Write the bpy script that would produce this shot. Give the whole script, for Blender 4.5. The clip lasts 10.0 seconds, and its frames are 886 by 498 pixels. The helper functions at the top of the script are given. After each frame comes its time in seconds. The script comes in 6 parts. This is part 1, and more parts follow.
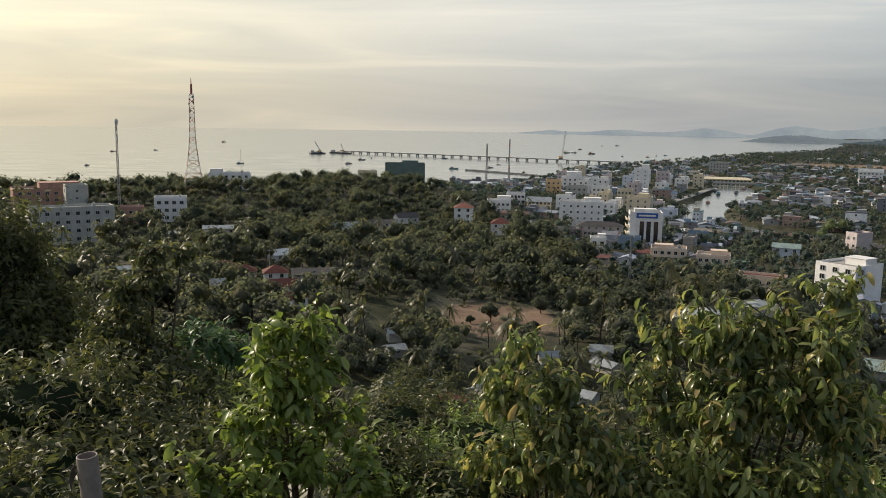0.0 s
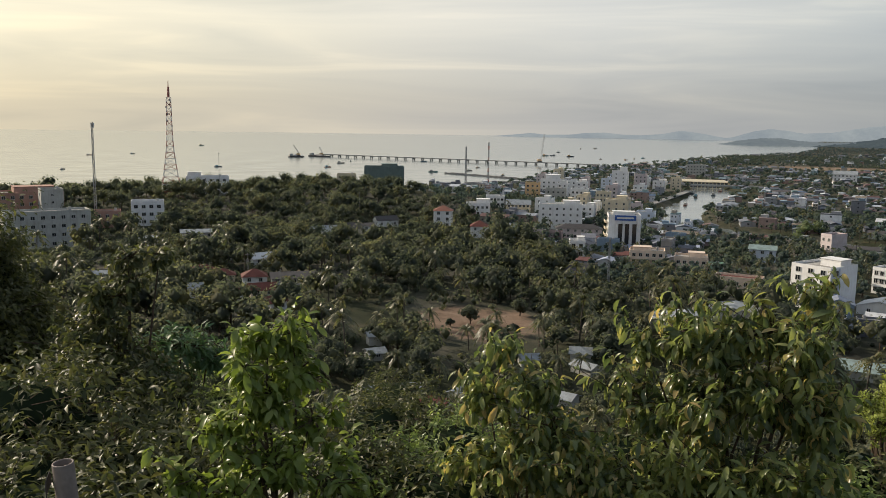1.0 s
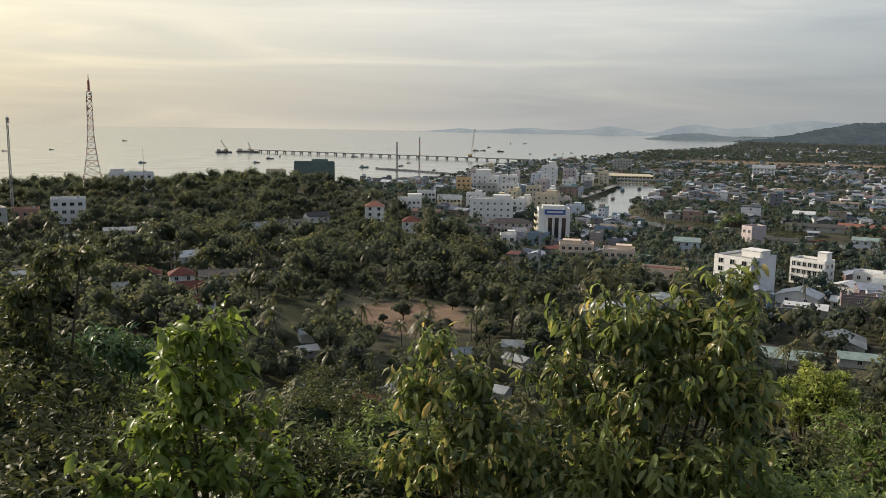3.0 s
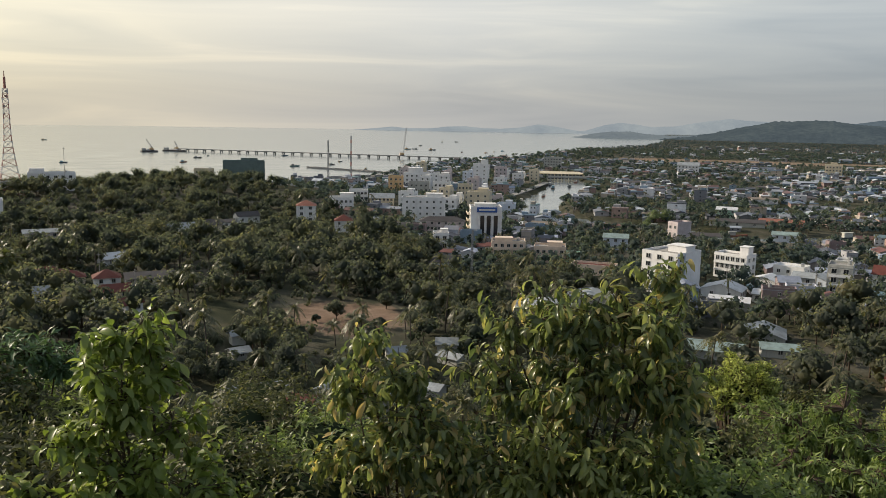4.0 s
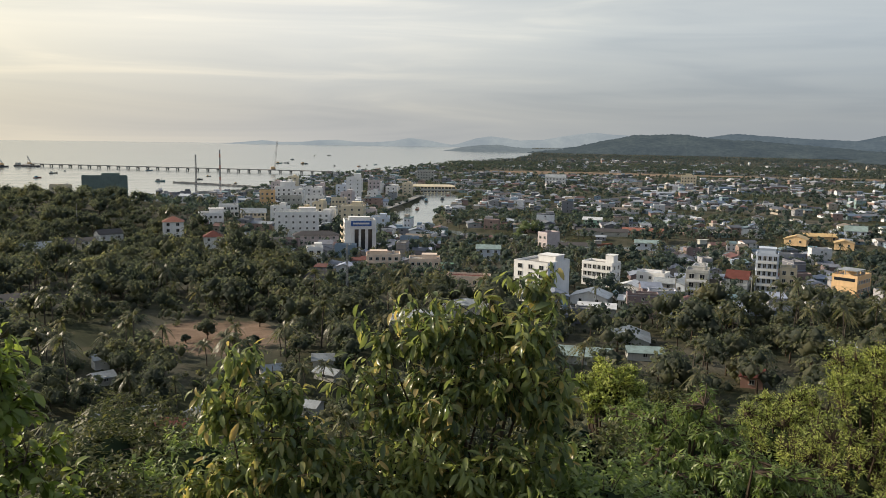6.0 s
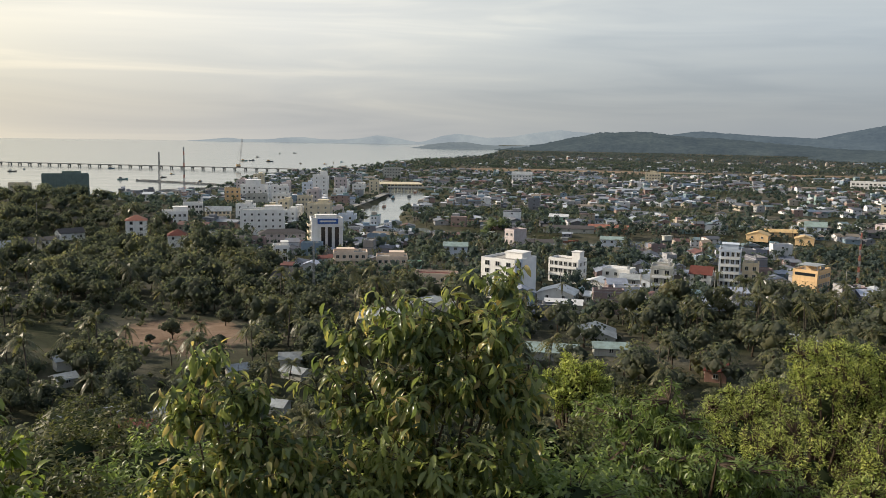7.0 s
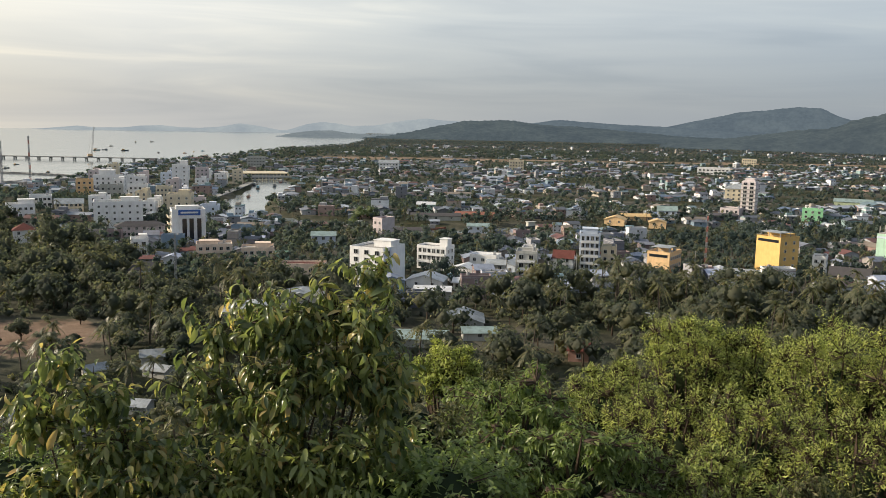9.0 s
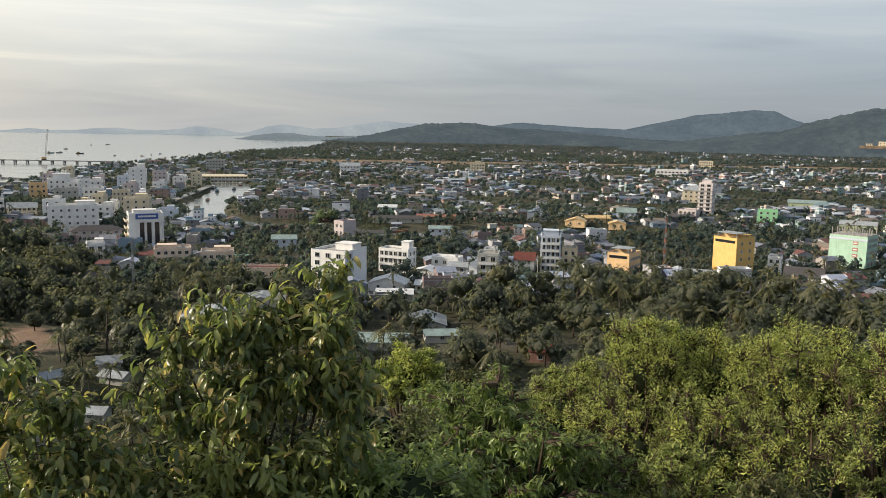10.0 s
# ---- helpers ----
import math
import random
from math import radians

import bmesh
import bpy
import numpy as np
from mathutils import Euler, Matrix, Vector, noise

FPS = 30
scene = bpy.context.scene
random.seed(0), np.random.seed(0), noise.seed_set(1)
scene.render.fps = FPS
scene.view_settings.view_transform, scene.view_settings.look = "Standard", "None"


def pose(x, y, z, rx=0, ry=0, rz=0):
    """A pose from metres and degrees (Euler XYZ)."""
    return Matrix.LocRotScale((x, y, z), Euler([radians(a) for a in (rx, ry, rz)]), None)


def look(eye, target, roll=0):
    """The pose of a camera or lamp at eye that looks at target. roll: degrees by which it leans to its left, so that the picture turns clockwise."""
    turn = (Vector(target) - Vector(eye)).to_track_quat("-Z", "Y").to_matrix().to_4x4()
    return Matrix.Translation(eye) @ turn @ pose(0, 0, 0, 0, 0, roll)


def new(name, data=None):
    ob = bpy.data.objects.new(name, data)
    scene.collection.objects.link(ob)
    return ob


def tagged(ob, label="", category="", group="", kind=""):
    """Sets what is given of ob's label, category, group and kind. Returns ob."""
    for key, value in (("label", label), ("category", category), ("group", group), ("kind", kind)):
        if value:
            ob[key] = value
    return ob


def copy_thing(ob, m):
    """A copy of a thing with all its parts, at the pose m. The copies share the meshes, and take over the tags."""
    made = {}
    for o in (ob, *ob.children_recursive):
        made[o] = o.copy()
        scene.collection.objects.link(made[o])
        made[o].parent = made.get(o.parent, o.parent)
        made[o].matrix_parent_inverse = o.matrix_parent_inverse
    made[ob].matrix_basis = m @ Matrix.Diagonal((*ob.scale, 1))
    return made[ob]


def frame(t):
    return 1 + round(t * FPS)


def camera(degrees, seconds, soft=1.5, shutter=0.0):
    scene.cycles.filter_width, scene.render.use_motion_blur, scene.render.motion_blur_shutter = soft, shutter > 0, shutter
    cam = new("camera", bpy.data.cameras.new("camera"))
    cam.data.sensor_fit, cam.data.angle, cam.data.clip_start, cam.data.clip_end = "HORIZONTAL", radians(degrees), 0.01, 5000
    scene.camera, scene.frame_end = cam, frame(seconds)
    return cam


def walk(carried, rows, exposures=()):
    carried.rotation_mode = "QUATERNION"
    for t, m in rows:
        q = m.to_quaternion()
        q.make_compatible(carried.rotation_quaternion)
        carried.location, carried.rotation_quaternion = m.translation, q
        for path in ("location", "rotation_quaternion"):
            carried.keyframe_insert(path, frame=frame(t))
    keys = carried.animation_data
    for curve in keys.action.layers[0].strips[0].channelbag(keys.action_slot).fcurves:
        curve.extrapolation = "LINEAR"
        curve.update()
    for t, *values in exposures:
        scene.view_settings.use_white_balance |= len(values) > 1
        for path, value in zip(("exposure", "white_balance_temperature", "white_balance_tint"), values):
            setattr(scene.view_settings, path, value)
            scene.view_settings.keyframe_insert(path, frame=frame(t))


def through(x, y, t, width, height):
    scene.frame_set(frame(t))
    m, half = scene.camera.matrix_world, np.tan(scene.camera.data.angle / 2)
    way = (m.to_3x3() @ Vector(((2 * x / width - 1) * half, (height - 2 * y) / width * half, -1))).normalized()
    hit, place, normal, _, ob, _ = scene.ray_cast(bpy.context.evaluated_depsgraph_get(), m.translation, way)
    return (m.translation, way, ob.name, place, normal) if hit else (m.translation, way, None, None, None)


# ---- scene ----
# A hillside lookout over a coastal town: the camera stands almost still and pans to its right.
EYE = 60.0
cam = camera(55.81, 10.0, soft=0.7)
TURNS = [
    (0.0, 0.000, -8.705, 0.924, -0.000, -0.000, 0.000), (0.5, -0.554, -8.647, 0.922, -0.000, 0.001, -0.001), (1.0, -1.408, -8.476, 0.894, 0.001, 0.002, -0.000),
    (1.5, -2.550, -8.296, 0.891, 0.001, 0.002, -0.000), (2.0, -3.351, -8.309, 0.916, 0.002, 0.007, -0.001), (3.5, -8.238, -8.896, 0.957, 0.004, 0.021, -0.002),
    (4.0, -10.759, -8.759, 0.965, 0.007, 0.035, -0.004), (4.5, -13.405, -8.509, 0.952, 0.010, 0.042, -0.004), (5.0, -15.833, -8.137, 0.952, 0.012, 0.045, -0.004),
    (5.5, -18.024, -7.830, 0.976, 0.017, 0.054, -0.006), (7.0, -21.651, -7.843, 0.978, 0.027, 0.071, -0.008), (7.5, -23.683, -7.891, 1.020, 0.034, 0.081, -0.009),
    (8.0, -25.688, -7.892, 1.042, 0.036, 0.086, -0.010), (8.5, -27.960, -8.237, 1.051, 0.042, 0.101, -0.012), (9.0, -30.736, -8.472, 1.064, 0.051, 0.113, -0.013),
    (9.5, -32.606, -8.414, 1.093, 0.059, 0.120, -0.014), (10.0, -33.372, -8.252, 1.077, 0.064, 0.125, -0.013),
]
walk(cam, [(t, pose(x, y, EYE + z, 90 + pitch, 0, yaw) @ pose(0, 0, 0, 0, 0, roll)) for t, yaw, pitch, roll, x, y, z in TURNS],
     exposures=[(0.0, 0.0), (3.5, 0.02), (5.5, 0.1), (8.0, 0.24), (10.0, 0.28)])

# ---- light: a veiled low sun over the sea, thin layered cloud ----
SUN_AZ, SUN_EL = 58.0, 25.0  # degrees to the left of straight ahead, degrees high
sun_way = Vector((-math.sin(radians(SUN_AZ)) * math.cos(radians(SUN_EL)), math.cos(radians(SUN_AZ)) * math.cos(radians(SUN_EL)), math.sin(radians(SUN_EL))))
sun_data = bpy.data.lights.new("sun", "SUN")
sun_data.energy, sun_data.angle, sun_data.color = 5.0, radians(1.2), (1.0, 0.86, 0.68)
sun = new("sun", sun_data)
sun.matrix_world = look(sun_way * 100, (0, 0, 0))


def node(tree, kind, **values):
    n = tree.nodes.new(kind)
    for key, value in values.items():
        if key == "op":
            n.operation = value
        elif key == "blend":
            n.data_type, n.blend_type = "RGBA", value
        else:
            slot = int(key[1:]) if key[0] == "i" and key[1:].isdigit() else key
            n.inputs[slot].default_value = value
    return n


def ramp(tree, source, stops, mode="LINEAR"):
    n = tree.nodes.new("ShaderNodeValToRGB")
    n.color_ramp.interpolation = mode
    while len(n.color_ramp.elements) < len(stops):
        n.color_ramp.elements.new(0.5)
    for e, (p, c) in zip(n.color_ramp.elements, stops):
        e.position, e.color = p, (*c, 1) if len(c) == 3 else c
    tree.links.new(source, n.inputs[0])
    return n.outputs[0]


def mix(tree, blend, fac, a, b):
    n = node(tree, "ShaderNodeMix", blend=blend)
    for slot, v in ((0, fac), (6, a), (7, b)):
        if hasattr(v, "is_linked"):
            tree.links.new(v, n.inputs[slot])
        else:
            n.inputs[slot].default_value = v if slot == 0 else (*v, 1)
    return n.outputs[2]


def make_world():
    w = bpy.data.worlds.new("sky")
    scene.world = w
    w.use_nodes = True
    t = w.node_tree
    t.nodes.clear()
    out, bg = t.nodes.new("ShaderNodeOutputWorld"), t.nodes.new("ShaderNodeBackground")
    sky = t.nodes.new("ShaderNodeTexSky")
    sky.sky_type, sky.sun_disc = "NISHITA", False
    sky.sun_elevation, sky.sun_rotation = radians(SUN_EL), radians(-SUN_AZ)
    sky.dust_density = 2.0
    co = t.nodes.new("ShaderNodeTexCoord")
    sep = t.nodes.new("ShaderNodeSeparateXYZ")
    t.links.new(co.outputs["Generated"], sep.inputs[0])
    height = ramp(t, sep.outputs[2], [(0.0, (0.52, 0.525, 0.53)), (0.03, (0.53, 0.535, 0.535)), (0.075, (0.63, 0.64, 0.64)), (0.12, (0.77, 0.775, 0.76)), (0.3, (0.66, 0.68, 0.70)), (1.0, (0.46, 0.52, 0.62))])
    # layered streaks of cloud
    stretch = node(t, "ShaderNodeMapping")
    stretch.inputs["Scale"].default_value = (1.5, 1.5, 17.0)
    stretch.inputs["Rotation"].default_value = (0.02, 0.03, 0)
    t.links.new(co.outputs["Generated"], stretch.inputs[0])
    nz = node(t, "ShaderNodeTexNoise", Scale=1.5, Detail=4.0, Roughness=0.5, Distortion=0.9)
    t.links.new(stretch.outputs[0], nz.inputs["Vector"])
    streak = ramp(t, nz.outputs[0], [(0.30, (0.85, 0.875, 0.905)), (0.43, (0.955, 0.965, 0.975)), (0.54, (1.02, 1.02, 1.01)), (0.68, (1.20, 1.165, 1.10))])
    # brighter and warmer towards the sun
    dot = node(t, "ShaderNodeVectorMath", op="DOT_PRODUCT")
    dot.inputs[1].default_value = (-math.sin(radians(52)), math.cos(radians(52)), 0.15)
    t.links.new(co.outputs["Generated"], dot.inputs[0])
    half = node(t, "ShaderNodeMath", op="MULTIPLY_ADD", i1=0.5, i2=0.5)
    t.links.new(dot.outputs["Value"], half.inputs[0])
    glow = ramp(t, half.outputs[0], [(0.0, (0.48, 0.54, 0.64)), (0.34, (0.565, 0.625, 0.695)), (0.585, (0.78, 0.805, 0.815)), (0.735, (0.995, 0.975, 0.94)), (0.82, (1.16, 1.09, 0.97)), (0.95, (1.36, 1.22, 0.93)), (1.0, (1.6, 1.42, 1.1))])
    cloud = mix(t, "MULTIPLY", 1.0, mix(t, "MULTIPLY", 1.0, height, streak), glow)
    dim = mix(t, "MULTIPLY", 1.0, sky.outputs[0], (0.1, 0.1, 0.1))
    t.links.new(mix(t, "MIX", 0.88, dim, cloud), bg.inputs[0])
    bg.inputs[1].default_value = 1.0
    t.links.new(bg.outputs[0], out.inputs[0])


make_world()

# ---- materials ----


def material(name, rough=0.8, spec=0.3, metal=0.0):
    m = bpy.data.materials.new(name)
    m.use_nodes = True
    b = m.node_tree.nodes["Principled BSDF"]
    b.inputs["Roughness"].default_value, b.inputs["Metallic"].default_value = rough, metal
    b.inputs["Specular IOR Level"].default_value = spec
    return m, m.node_tree, b


def noise_out(t, scale, detail=4.0, rough=0.6, stretch=None, coords="Object"):
    n = node(t, "ShaderNodeTexNoise", Scale=scale, Detail=detail, Roughness=rough)
    co = t.nodes.new("ShaderNodeTexCoord")
    source = co.outputs[coords]
    if stretch:
        mp = node(t, "ShaderNodeMapping")
        mp.inputs["Scale"].default_value = stretch
        t.links.new(source, mp.inputs[0])
        source = mp.outputs[0]
    t.links.new(source, n.inputs["Vector"])
    return n.outputs[0]


def bump(t, b, source, strength, distance):
    n = node(t, "ShaderNodeBump", Strength=strength, Distance=distance)
    t.links.new(source, n.inputs["Height"])
    t.links.new(n.outputs[0], b.inputs["Normal"])


def painted(name, stops, rough=0.75, grime=0.35, per="object", spec=0.25, fine=9.0):
    """Weathered paint, render or sheet: a colour drawn by chance from the stops, blotched and streaked with dirt."""
    m, t, b = material(name, rough, spec)
    if len(stops) == 1:
        c = stops[0]
        col = None
    else:
        if per == "object":
            chance = t.nodes.new("ShaderNodeObjectInfo").outputs["Random"]
        else:
            chance = t.nodes.new("ShaderNodeNewGeometry").outputs["Random Per Island"]
        col = ramp(t, chance, [(i / len(stops), c) for i, c in enumerate(stops)], "CONSTANT")
    big = noise_out(t, 0.35, 5.0)
    streaks = noise_out(t, 1.0, 4.0, 0.6, (1.6, 1.6, 0.16))
    base = col if col else stops[0]
    one = mix(t, "MULTIPLY", ramp(t, big, [(0.40, (0, 0, 0)), (0.72, (grime, grime, grime))]), base, (0.50, 0.46, 0.40))
    two = mix(t, "MULTIPLY", ramp(t, streaks, [(0.5, (0, 0, 0)), (0.75, (grime, grime, grime))]), one, (0.52, 0.50, 0.46))
    t.links.new(two, b.inputs["Base Color"])
    bump(t, b, noise_out(t, fine, 3.0), 0.25, 0.02)
    return m


def leafy(name, stops, rough=0.55, spec=0.35, through=0.3, patch=0.06, patchy=0.5):
    """Foliage: each leaf or clump takes a colour of its own, trees differ in patches, and some light comes through."""
    m, t, b = material(name, rough, spec)
    chance = t.nodes.new("ShaderNodeNewGeometry").outputs["Random Per Island"]
    col = ramp(t, chance, [(i / max(1, len(stops) - 1), (c[0], c[1], c[2] * 1.4)) for i, c in enumerate(stops)])
    n = noise_out(t, patch, 3.0, 0.6)
    col = mix(t, "MULTIPLY", patchy, col, ramp(t, n, [(0.32, (0.45, 0.52, 0.55)), (0.5, (1, 1, 1)), (0.68, (1.45, 1.28, 0.95))]))
    t.links.new(col, b.inputs["Base Color"])
    tr = t.nodes.new("ShaderNodeBsdfTranslucent")
    t.links.new(mix(t, "MULTIPLY", 1.0, col, (1.5, 1.55, 1.0)), tr.inputs[0])
    add = node(t, "ShaderNodeMixShader", i0=through)
    t.links.new(b.outputs[0], add.inputs[1])
    t.links.new(tr.outputs[0], add.inputs[2])
    t.links.new(add.outputs[0], t.nodes["Material Output"].inputs[0])
    return m


def plain(name, colour, rough=0.6, spec=0.3, metal=0.0, vary=0.25, scale=4.0):
    m, t, b = material(name, rough, spec, metal)
    n = noise_out(t, scale, 5.0)
    lo = tuple(c * (1 - vary) for c in colour)
    t.links.new(ramp(t, n, [(0.3, lo), (0.65, colour)]), b.inputs["Base Color"])
    bump(t, b, noise_out(t, scale * 5, 3.0), 0.2, 0.01)
    return m


def make_ground():
    m, t, b = material("earth_and_scrub", 0.95, 0.1)
    n1, n2, n3 = noise_out(t, 0.012, 5.0), noise_out(t, 0.11, 6.0, 0.65), noise_out(t, 1.3, 4.0, 0.7)
    green = ramp(t, n2, [(0.3, (0.020, 0.025, 0.013)), (0.5, (0.034, 0.039, 0.020)), (0.66, (0.064, 0.058, 0.032)), (0.8, (0.115, 0.088, 0.056))])
    sand = ramp(t, n2, [(0.3, (0.09, 0.085, 0.075)), (0.55, (0.17, 0.155, 0.135)), (0.75, (0.25, 0.22, 0.19))])
    town = mix(t, "MIX", ramp(t, n1, [(0.46, (0, 0, 0)), (0.6, (0.55, 0.55, 0.55))]), green, sand)
    # bare red earth in the clearing, with a ragged edge
    co = t.nodes.new("ShaderNodeTexCoord")
    off = node(t, "ShaderNodeVectorMath", op="SUBTRACT")
    off.inputs[1].default_value = (17, 240, 4)
    t.links.new(co.outputs["Object"], off.inputs[0])
    shrink = node(t, "ShaderNodeVectorMath", op="MULTIPLY")
    shrink.inputs[1].default_value = (1 / 44, 1 / 52, 0)
    t.links.new(off.outputs[0], shrink.inputs[0])
    far = node(t, "ShaderNodeVectorMath", op="LENGTH")
    t.links.new(shrink.outputs[0], far.inputs[0])
    ragged = node(t, "ShaderNodeMath", op="MULTIPLY_ADD", i1=0.55)
    t.links.new(noise_out(t, 0.16, 5.0, 0.7), ragged.inputs[0])
    t.links.new(far.outputs["Value"], ragged.inputs[2])
    soil = ramp(t, n2, [(0.3, (0.11, 0.078, 0.056)), (0.5, (0.20, 0.138, 0.098)), (0.7, (0.29, 0.21, 0.155))])
    town = mix(t, "MIX", ramp(t, ragged.outputs[0], [(0.60, (1, 1, 1)), (0.72, (0, 0, 0))]), town, soil)
    col = mix(t, "MULTIPLY", 0.5, town, ramp(t, n3, [(0.3, (0.5, 0.5, 0.5)), (0.7, (1.3, 1.3, 1.3))]))
    t.links.new(col, b.inputs["Base Color"])
    bump(t, b, n3, 0.6, 0.3)
    return m


def make_bare_earth():
    m, t, b = material("bare_red_earth", 0.95, 0.1)
    n1, n2, n3 = noise_out(t, 0.06, 5.0), noise_out(t, 0.5, 6.0, 0.7), noise_out(t, 4.0, 4.0)
    col = ramp(t, n1, [(0.32, (0.12, 0.095, 0.07)), (0.5, (0.24, 0.175, 0.125)), (0.68, (0.33, 0.25, 0.19))])
    col = mix(t, "MIX", ramp(t, n2, [(0.52, (0, 0, 0)), (0.62, (0.8, 0.8, 0.8))]), col, (0.06, 0.065, 0.03))
    col = mix(t, "MULTIPLY", 0.4, col, ramp(t, n3, [(0.3, (0.5, 0.5, 0.5)), (0.7, (1.2, 1.2, 1.2))]))
    t.links.new(col, b.inputs["Base Color"])
    bump(t, b, n2, 0.7, 0.4)
    return m


def make_water():
    m, t, b = material("sea_water", 0.15, 0.5)
    b.inputs["Base Color"].default_value = (0.16, 0.19, 0.195, 1)
    b.inputs["IOR"].default_value = 1.6
    n = noise_out(t, 0.05, 5.0, 0.6, (0.35, 1.0, 1.0))
    t.links.new(ramp(t, n, [(0.3, (0.10, 0.10, 0.10)), (0.7, (0.19, 0.19, 0.19))]), b.inputs["Roughness"])
    return m


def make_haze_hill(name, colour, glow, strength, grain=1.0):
    """Distant wooded hills of the backdrop; evening haze is painted in as bluish emission."""
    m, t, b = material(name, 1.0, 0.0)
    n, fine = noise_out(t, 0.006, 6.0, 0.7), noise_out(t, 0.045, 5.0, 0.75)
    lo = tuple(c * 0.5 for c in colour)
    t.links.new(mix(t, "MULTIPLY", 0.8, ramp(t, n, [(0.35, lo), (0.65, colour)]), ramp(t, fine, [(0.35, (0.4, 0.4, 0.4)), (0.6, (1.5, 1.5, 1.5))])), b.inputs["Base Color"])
    # emission carries the haze, broken up by tree grain and broad patches
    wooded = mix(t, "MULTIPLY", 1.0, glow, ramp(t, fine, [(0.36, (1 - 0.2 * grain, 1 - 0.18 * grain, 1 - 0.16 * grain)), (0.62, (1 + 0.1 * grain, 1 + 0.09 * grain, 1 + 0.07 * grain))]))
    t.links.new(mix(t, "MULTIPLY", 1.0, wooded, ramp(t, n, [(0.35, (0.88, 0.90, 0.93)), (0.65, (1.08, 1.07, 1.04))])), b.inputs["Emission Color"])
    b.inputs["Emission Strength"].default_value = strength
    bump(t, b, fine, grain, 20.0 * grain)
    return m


GROUND, EARTH, WATER = make_ground(), make_bare_earth(), make_water()
WALLS = painted("rendered_walls", [(0.66, 0.67, 0.70), (0.225, 0.245, 0.306), (0.319, 0.294, 0.282), (0.564, 0.588, 0.694), (0.207, 0.284, 0.377), (0.254, 0.196, 0.2), (0.339, 0.343, 0.377), (0.151, 0.161, 0.195), (0.489, 0.51, 0.589)])
FAR_WALLS = painted("town_walls", [(0.60, 0.61, 0.65), (0.20, 0.21, 0.24), (0.40, 0.36, 0.31), (0.78, 0.79, 0.82), (0.22, 0.30, 0.38), (0.30, 0.22, 0.20), (0.34, 0.35, 0.37), (0.14, 0.15, 0.17), (0.24, 0.34, 0.35)], per="island")
ROOFS = painted("sheet_roofs", [(0.141, 0.161, 0.212), (0.254, 0.289, 0.371), (0.0941, 0.105, 0.136), (0.141, 0.226, 0.277), (0.16, 0.0686, 0.0589), (0.395, 0.442, 0.565), (0.104, 0.0834, 0.0883), (0.188, 0.201, 0.242), (0.301, 0.343, 0.447)], 0.5, 0.6)
FAR_ROOFS = painted("town_roofs", [(0.12, 0.135, 0.165), (0.26, 0.285, 0.33), (0.08, 0.088, 0.108), (0.14, 0.20, 0.23), (0.14, 0.075, 0.068), (0.50, 0.54, 0.60), (0.095, 0.082, 0.084), (0.16, 0.172, 0.20), (0.11, 0.155, 0.235), (0.22, 0.185, 0.15), (0.10, 0.11, 0.135), (0.33, 0.37, 0.43)], 0.5, 0.6, per="island")
GLASS_DARK = plain("window_glass", (0.025, 0.03, 0.035), 0.12, 0.5, vary=0.4)
FRAME = plain("window_frame", (0.55, 0.55, 0.53), 0.5)
CONCRETE = plain("concrete", (0.36, 0.35, 0.33), 0.9, 0.15, vary=0.4, scale=0.6)
STEEL = plain("galvanised_steel", (0.35, 0.36, 0.37), 0.45, 0.4, 0.6)
RED_PAINT = plain("red_paint", (0.40, 0.17, 0.14), 0.5)
WHITE_PAINT = plain("white_paint", (0.72, 0.70, 0.68), 0.5)
BARK = plain("bark", (0.10, 0.075, 0.055), 0.95, 0.1, vary=0.6, scale=9.0)
PALM_BARK = plain("palm_bark", (0.115, 0.10, 0.083), 0.95, 0.1, vary=0.4, scale=5.0)
LEAF_FAR = leafy("wood_foliage", [(0.084, 0.098, 0.060), (0.098, 0.112, 0.066), (0.112, 0.124, 0.071), (0.128, 0.134, 0.076)], 0.8, 0.08, 0.55, 0.085, 1.0)
# very dark green that paints the shade deep inside crowns
LEAF_SHADE = leafy("inner_leaf_shade", [(0.020, 0.030, 0.012), (0.034, 0.046, 0.018)], 1.0, 0.0, 0.15, 0.5, 0.5)
# haze over the far woods is put into this paler, bluer base colour
LEAF_HAZED = leafy("haze_tinted_foliage", [(0.082, 0.108, 0.092), (0.094, 0.120, 0.100), (0.106, 0.132, 0.108)], 0.95, 0.0, 0.45, 0.006, 0.4)
LEAF_TOWN = leafy("garden_foliage", [(0.058, 0.082, 0.060), (0.084, 0.110, 0.076), (0.112, 0.136, 0.090)], 0.85, 0.06, 0.42, 0.02, 0.7)
PALM = leafy("palm_fronds", [(0.058, 0.070, 0.026), (0.095, 0.103, 0.037), (0.158, 0.143, 0.060)], 0.42, 0.4, 0.35, 0.06, 0.6)
LEAF_LIGHT = leafy("willowy_foliage", [(0.12, 0.16, 0.06), (0.17, 0.21, 0.08), (0.22, 0.25, 0.10)], 0.8, 0.08, 0.4, 0.2, 0.5)
LEAF_BRIGHT = leafy("young_bright_leaves", [(0.10, 0.14, 0.022), (0.145, 0.20, 0.032), (0.19, 0.24, 0.042), (0.25, 0.29, 0.07)], 0.36, 0.45, 0.42, 0.9, 0.3)
LEAF_BIG = leafy("broad_glossy_leaves", [(0.058, 0.085, 0.028), (0.086, 0.119, 0.036), (0.115, 0.150, 0.043), (0.150, 0.186, 0.052), (0.19, 0.225, 0.062), (0.24, 0.27, 0.074), (0.21, 0.235, 0.066), (0.30, 0.285, 0.080), (0.52, 0.39, 0.13)], 0.29, 0.5, 0.48, 0.9, 0.45)
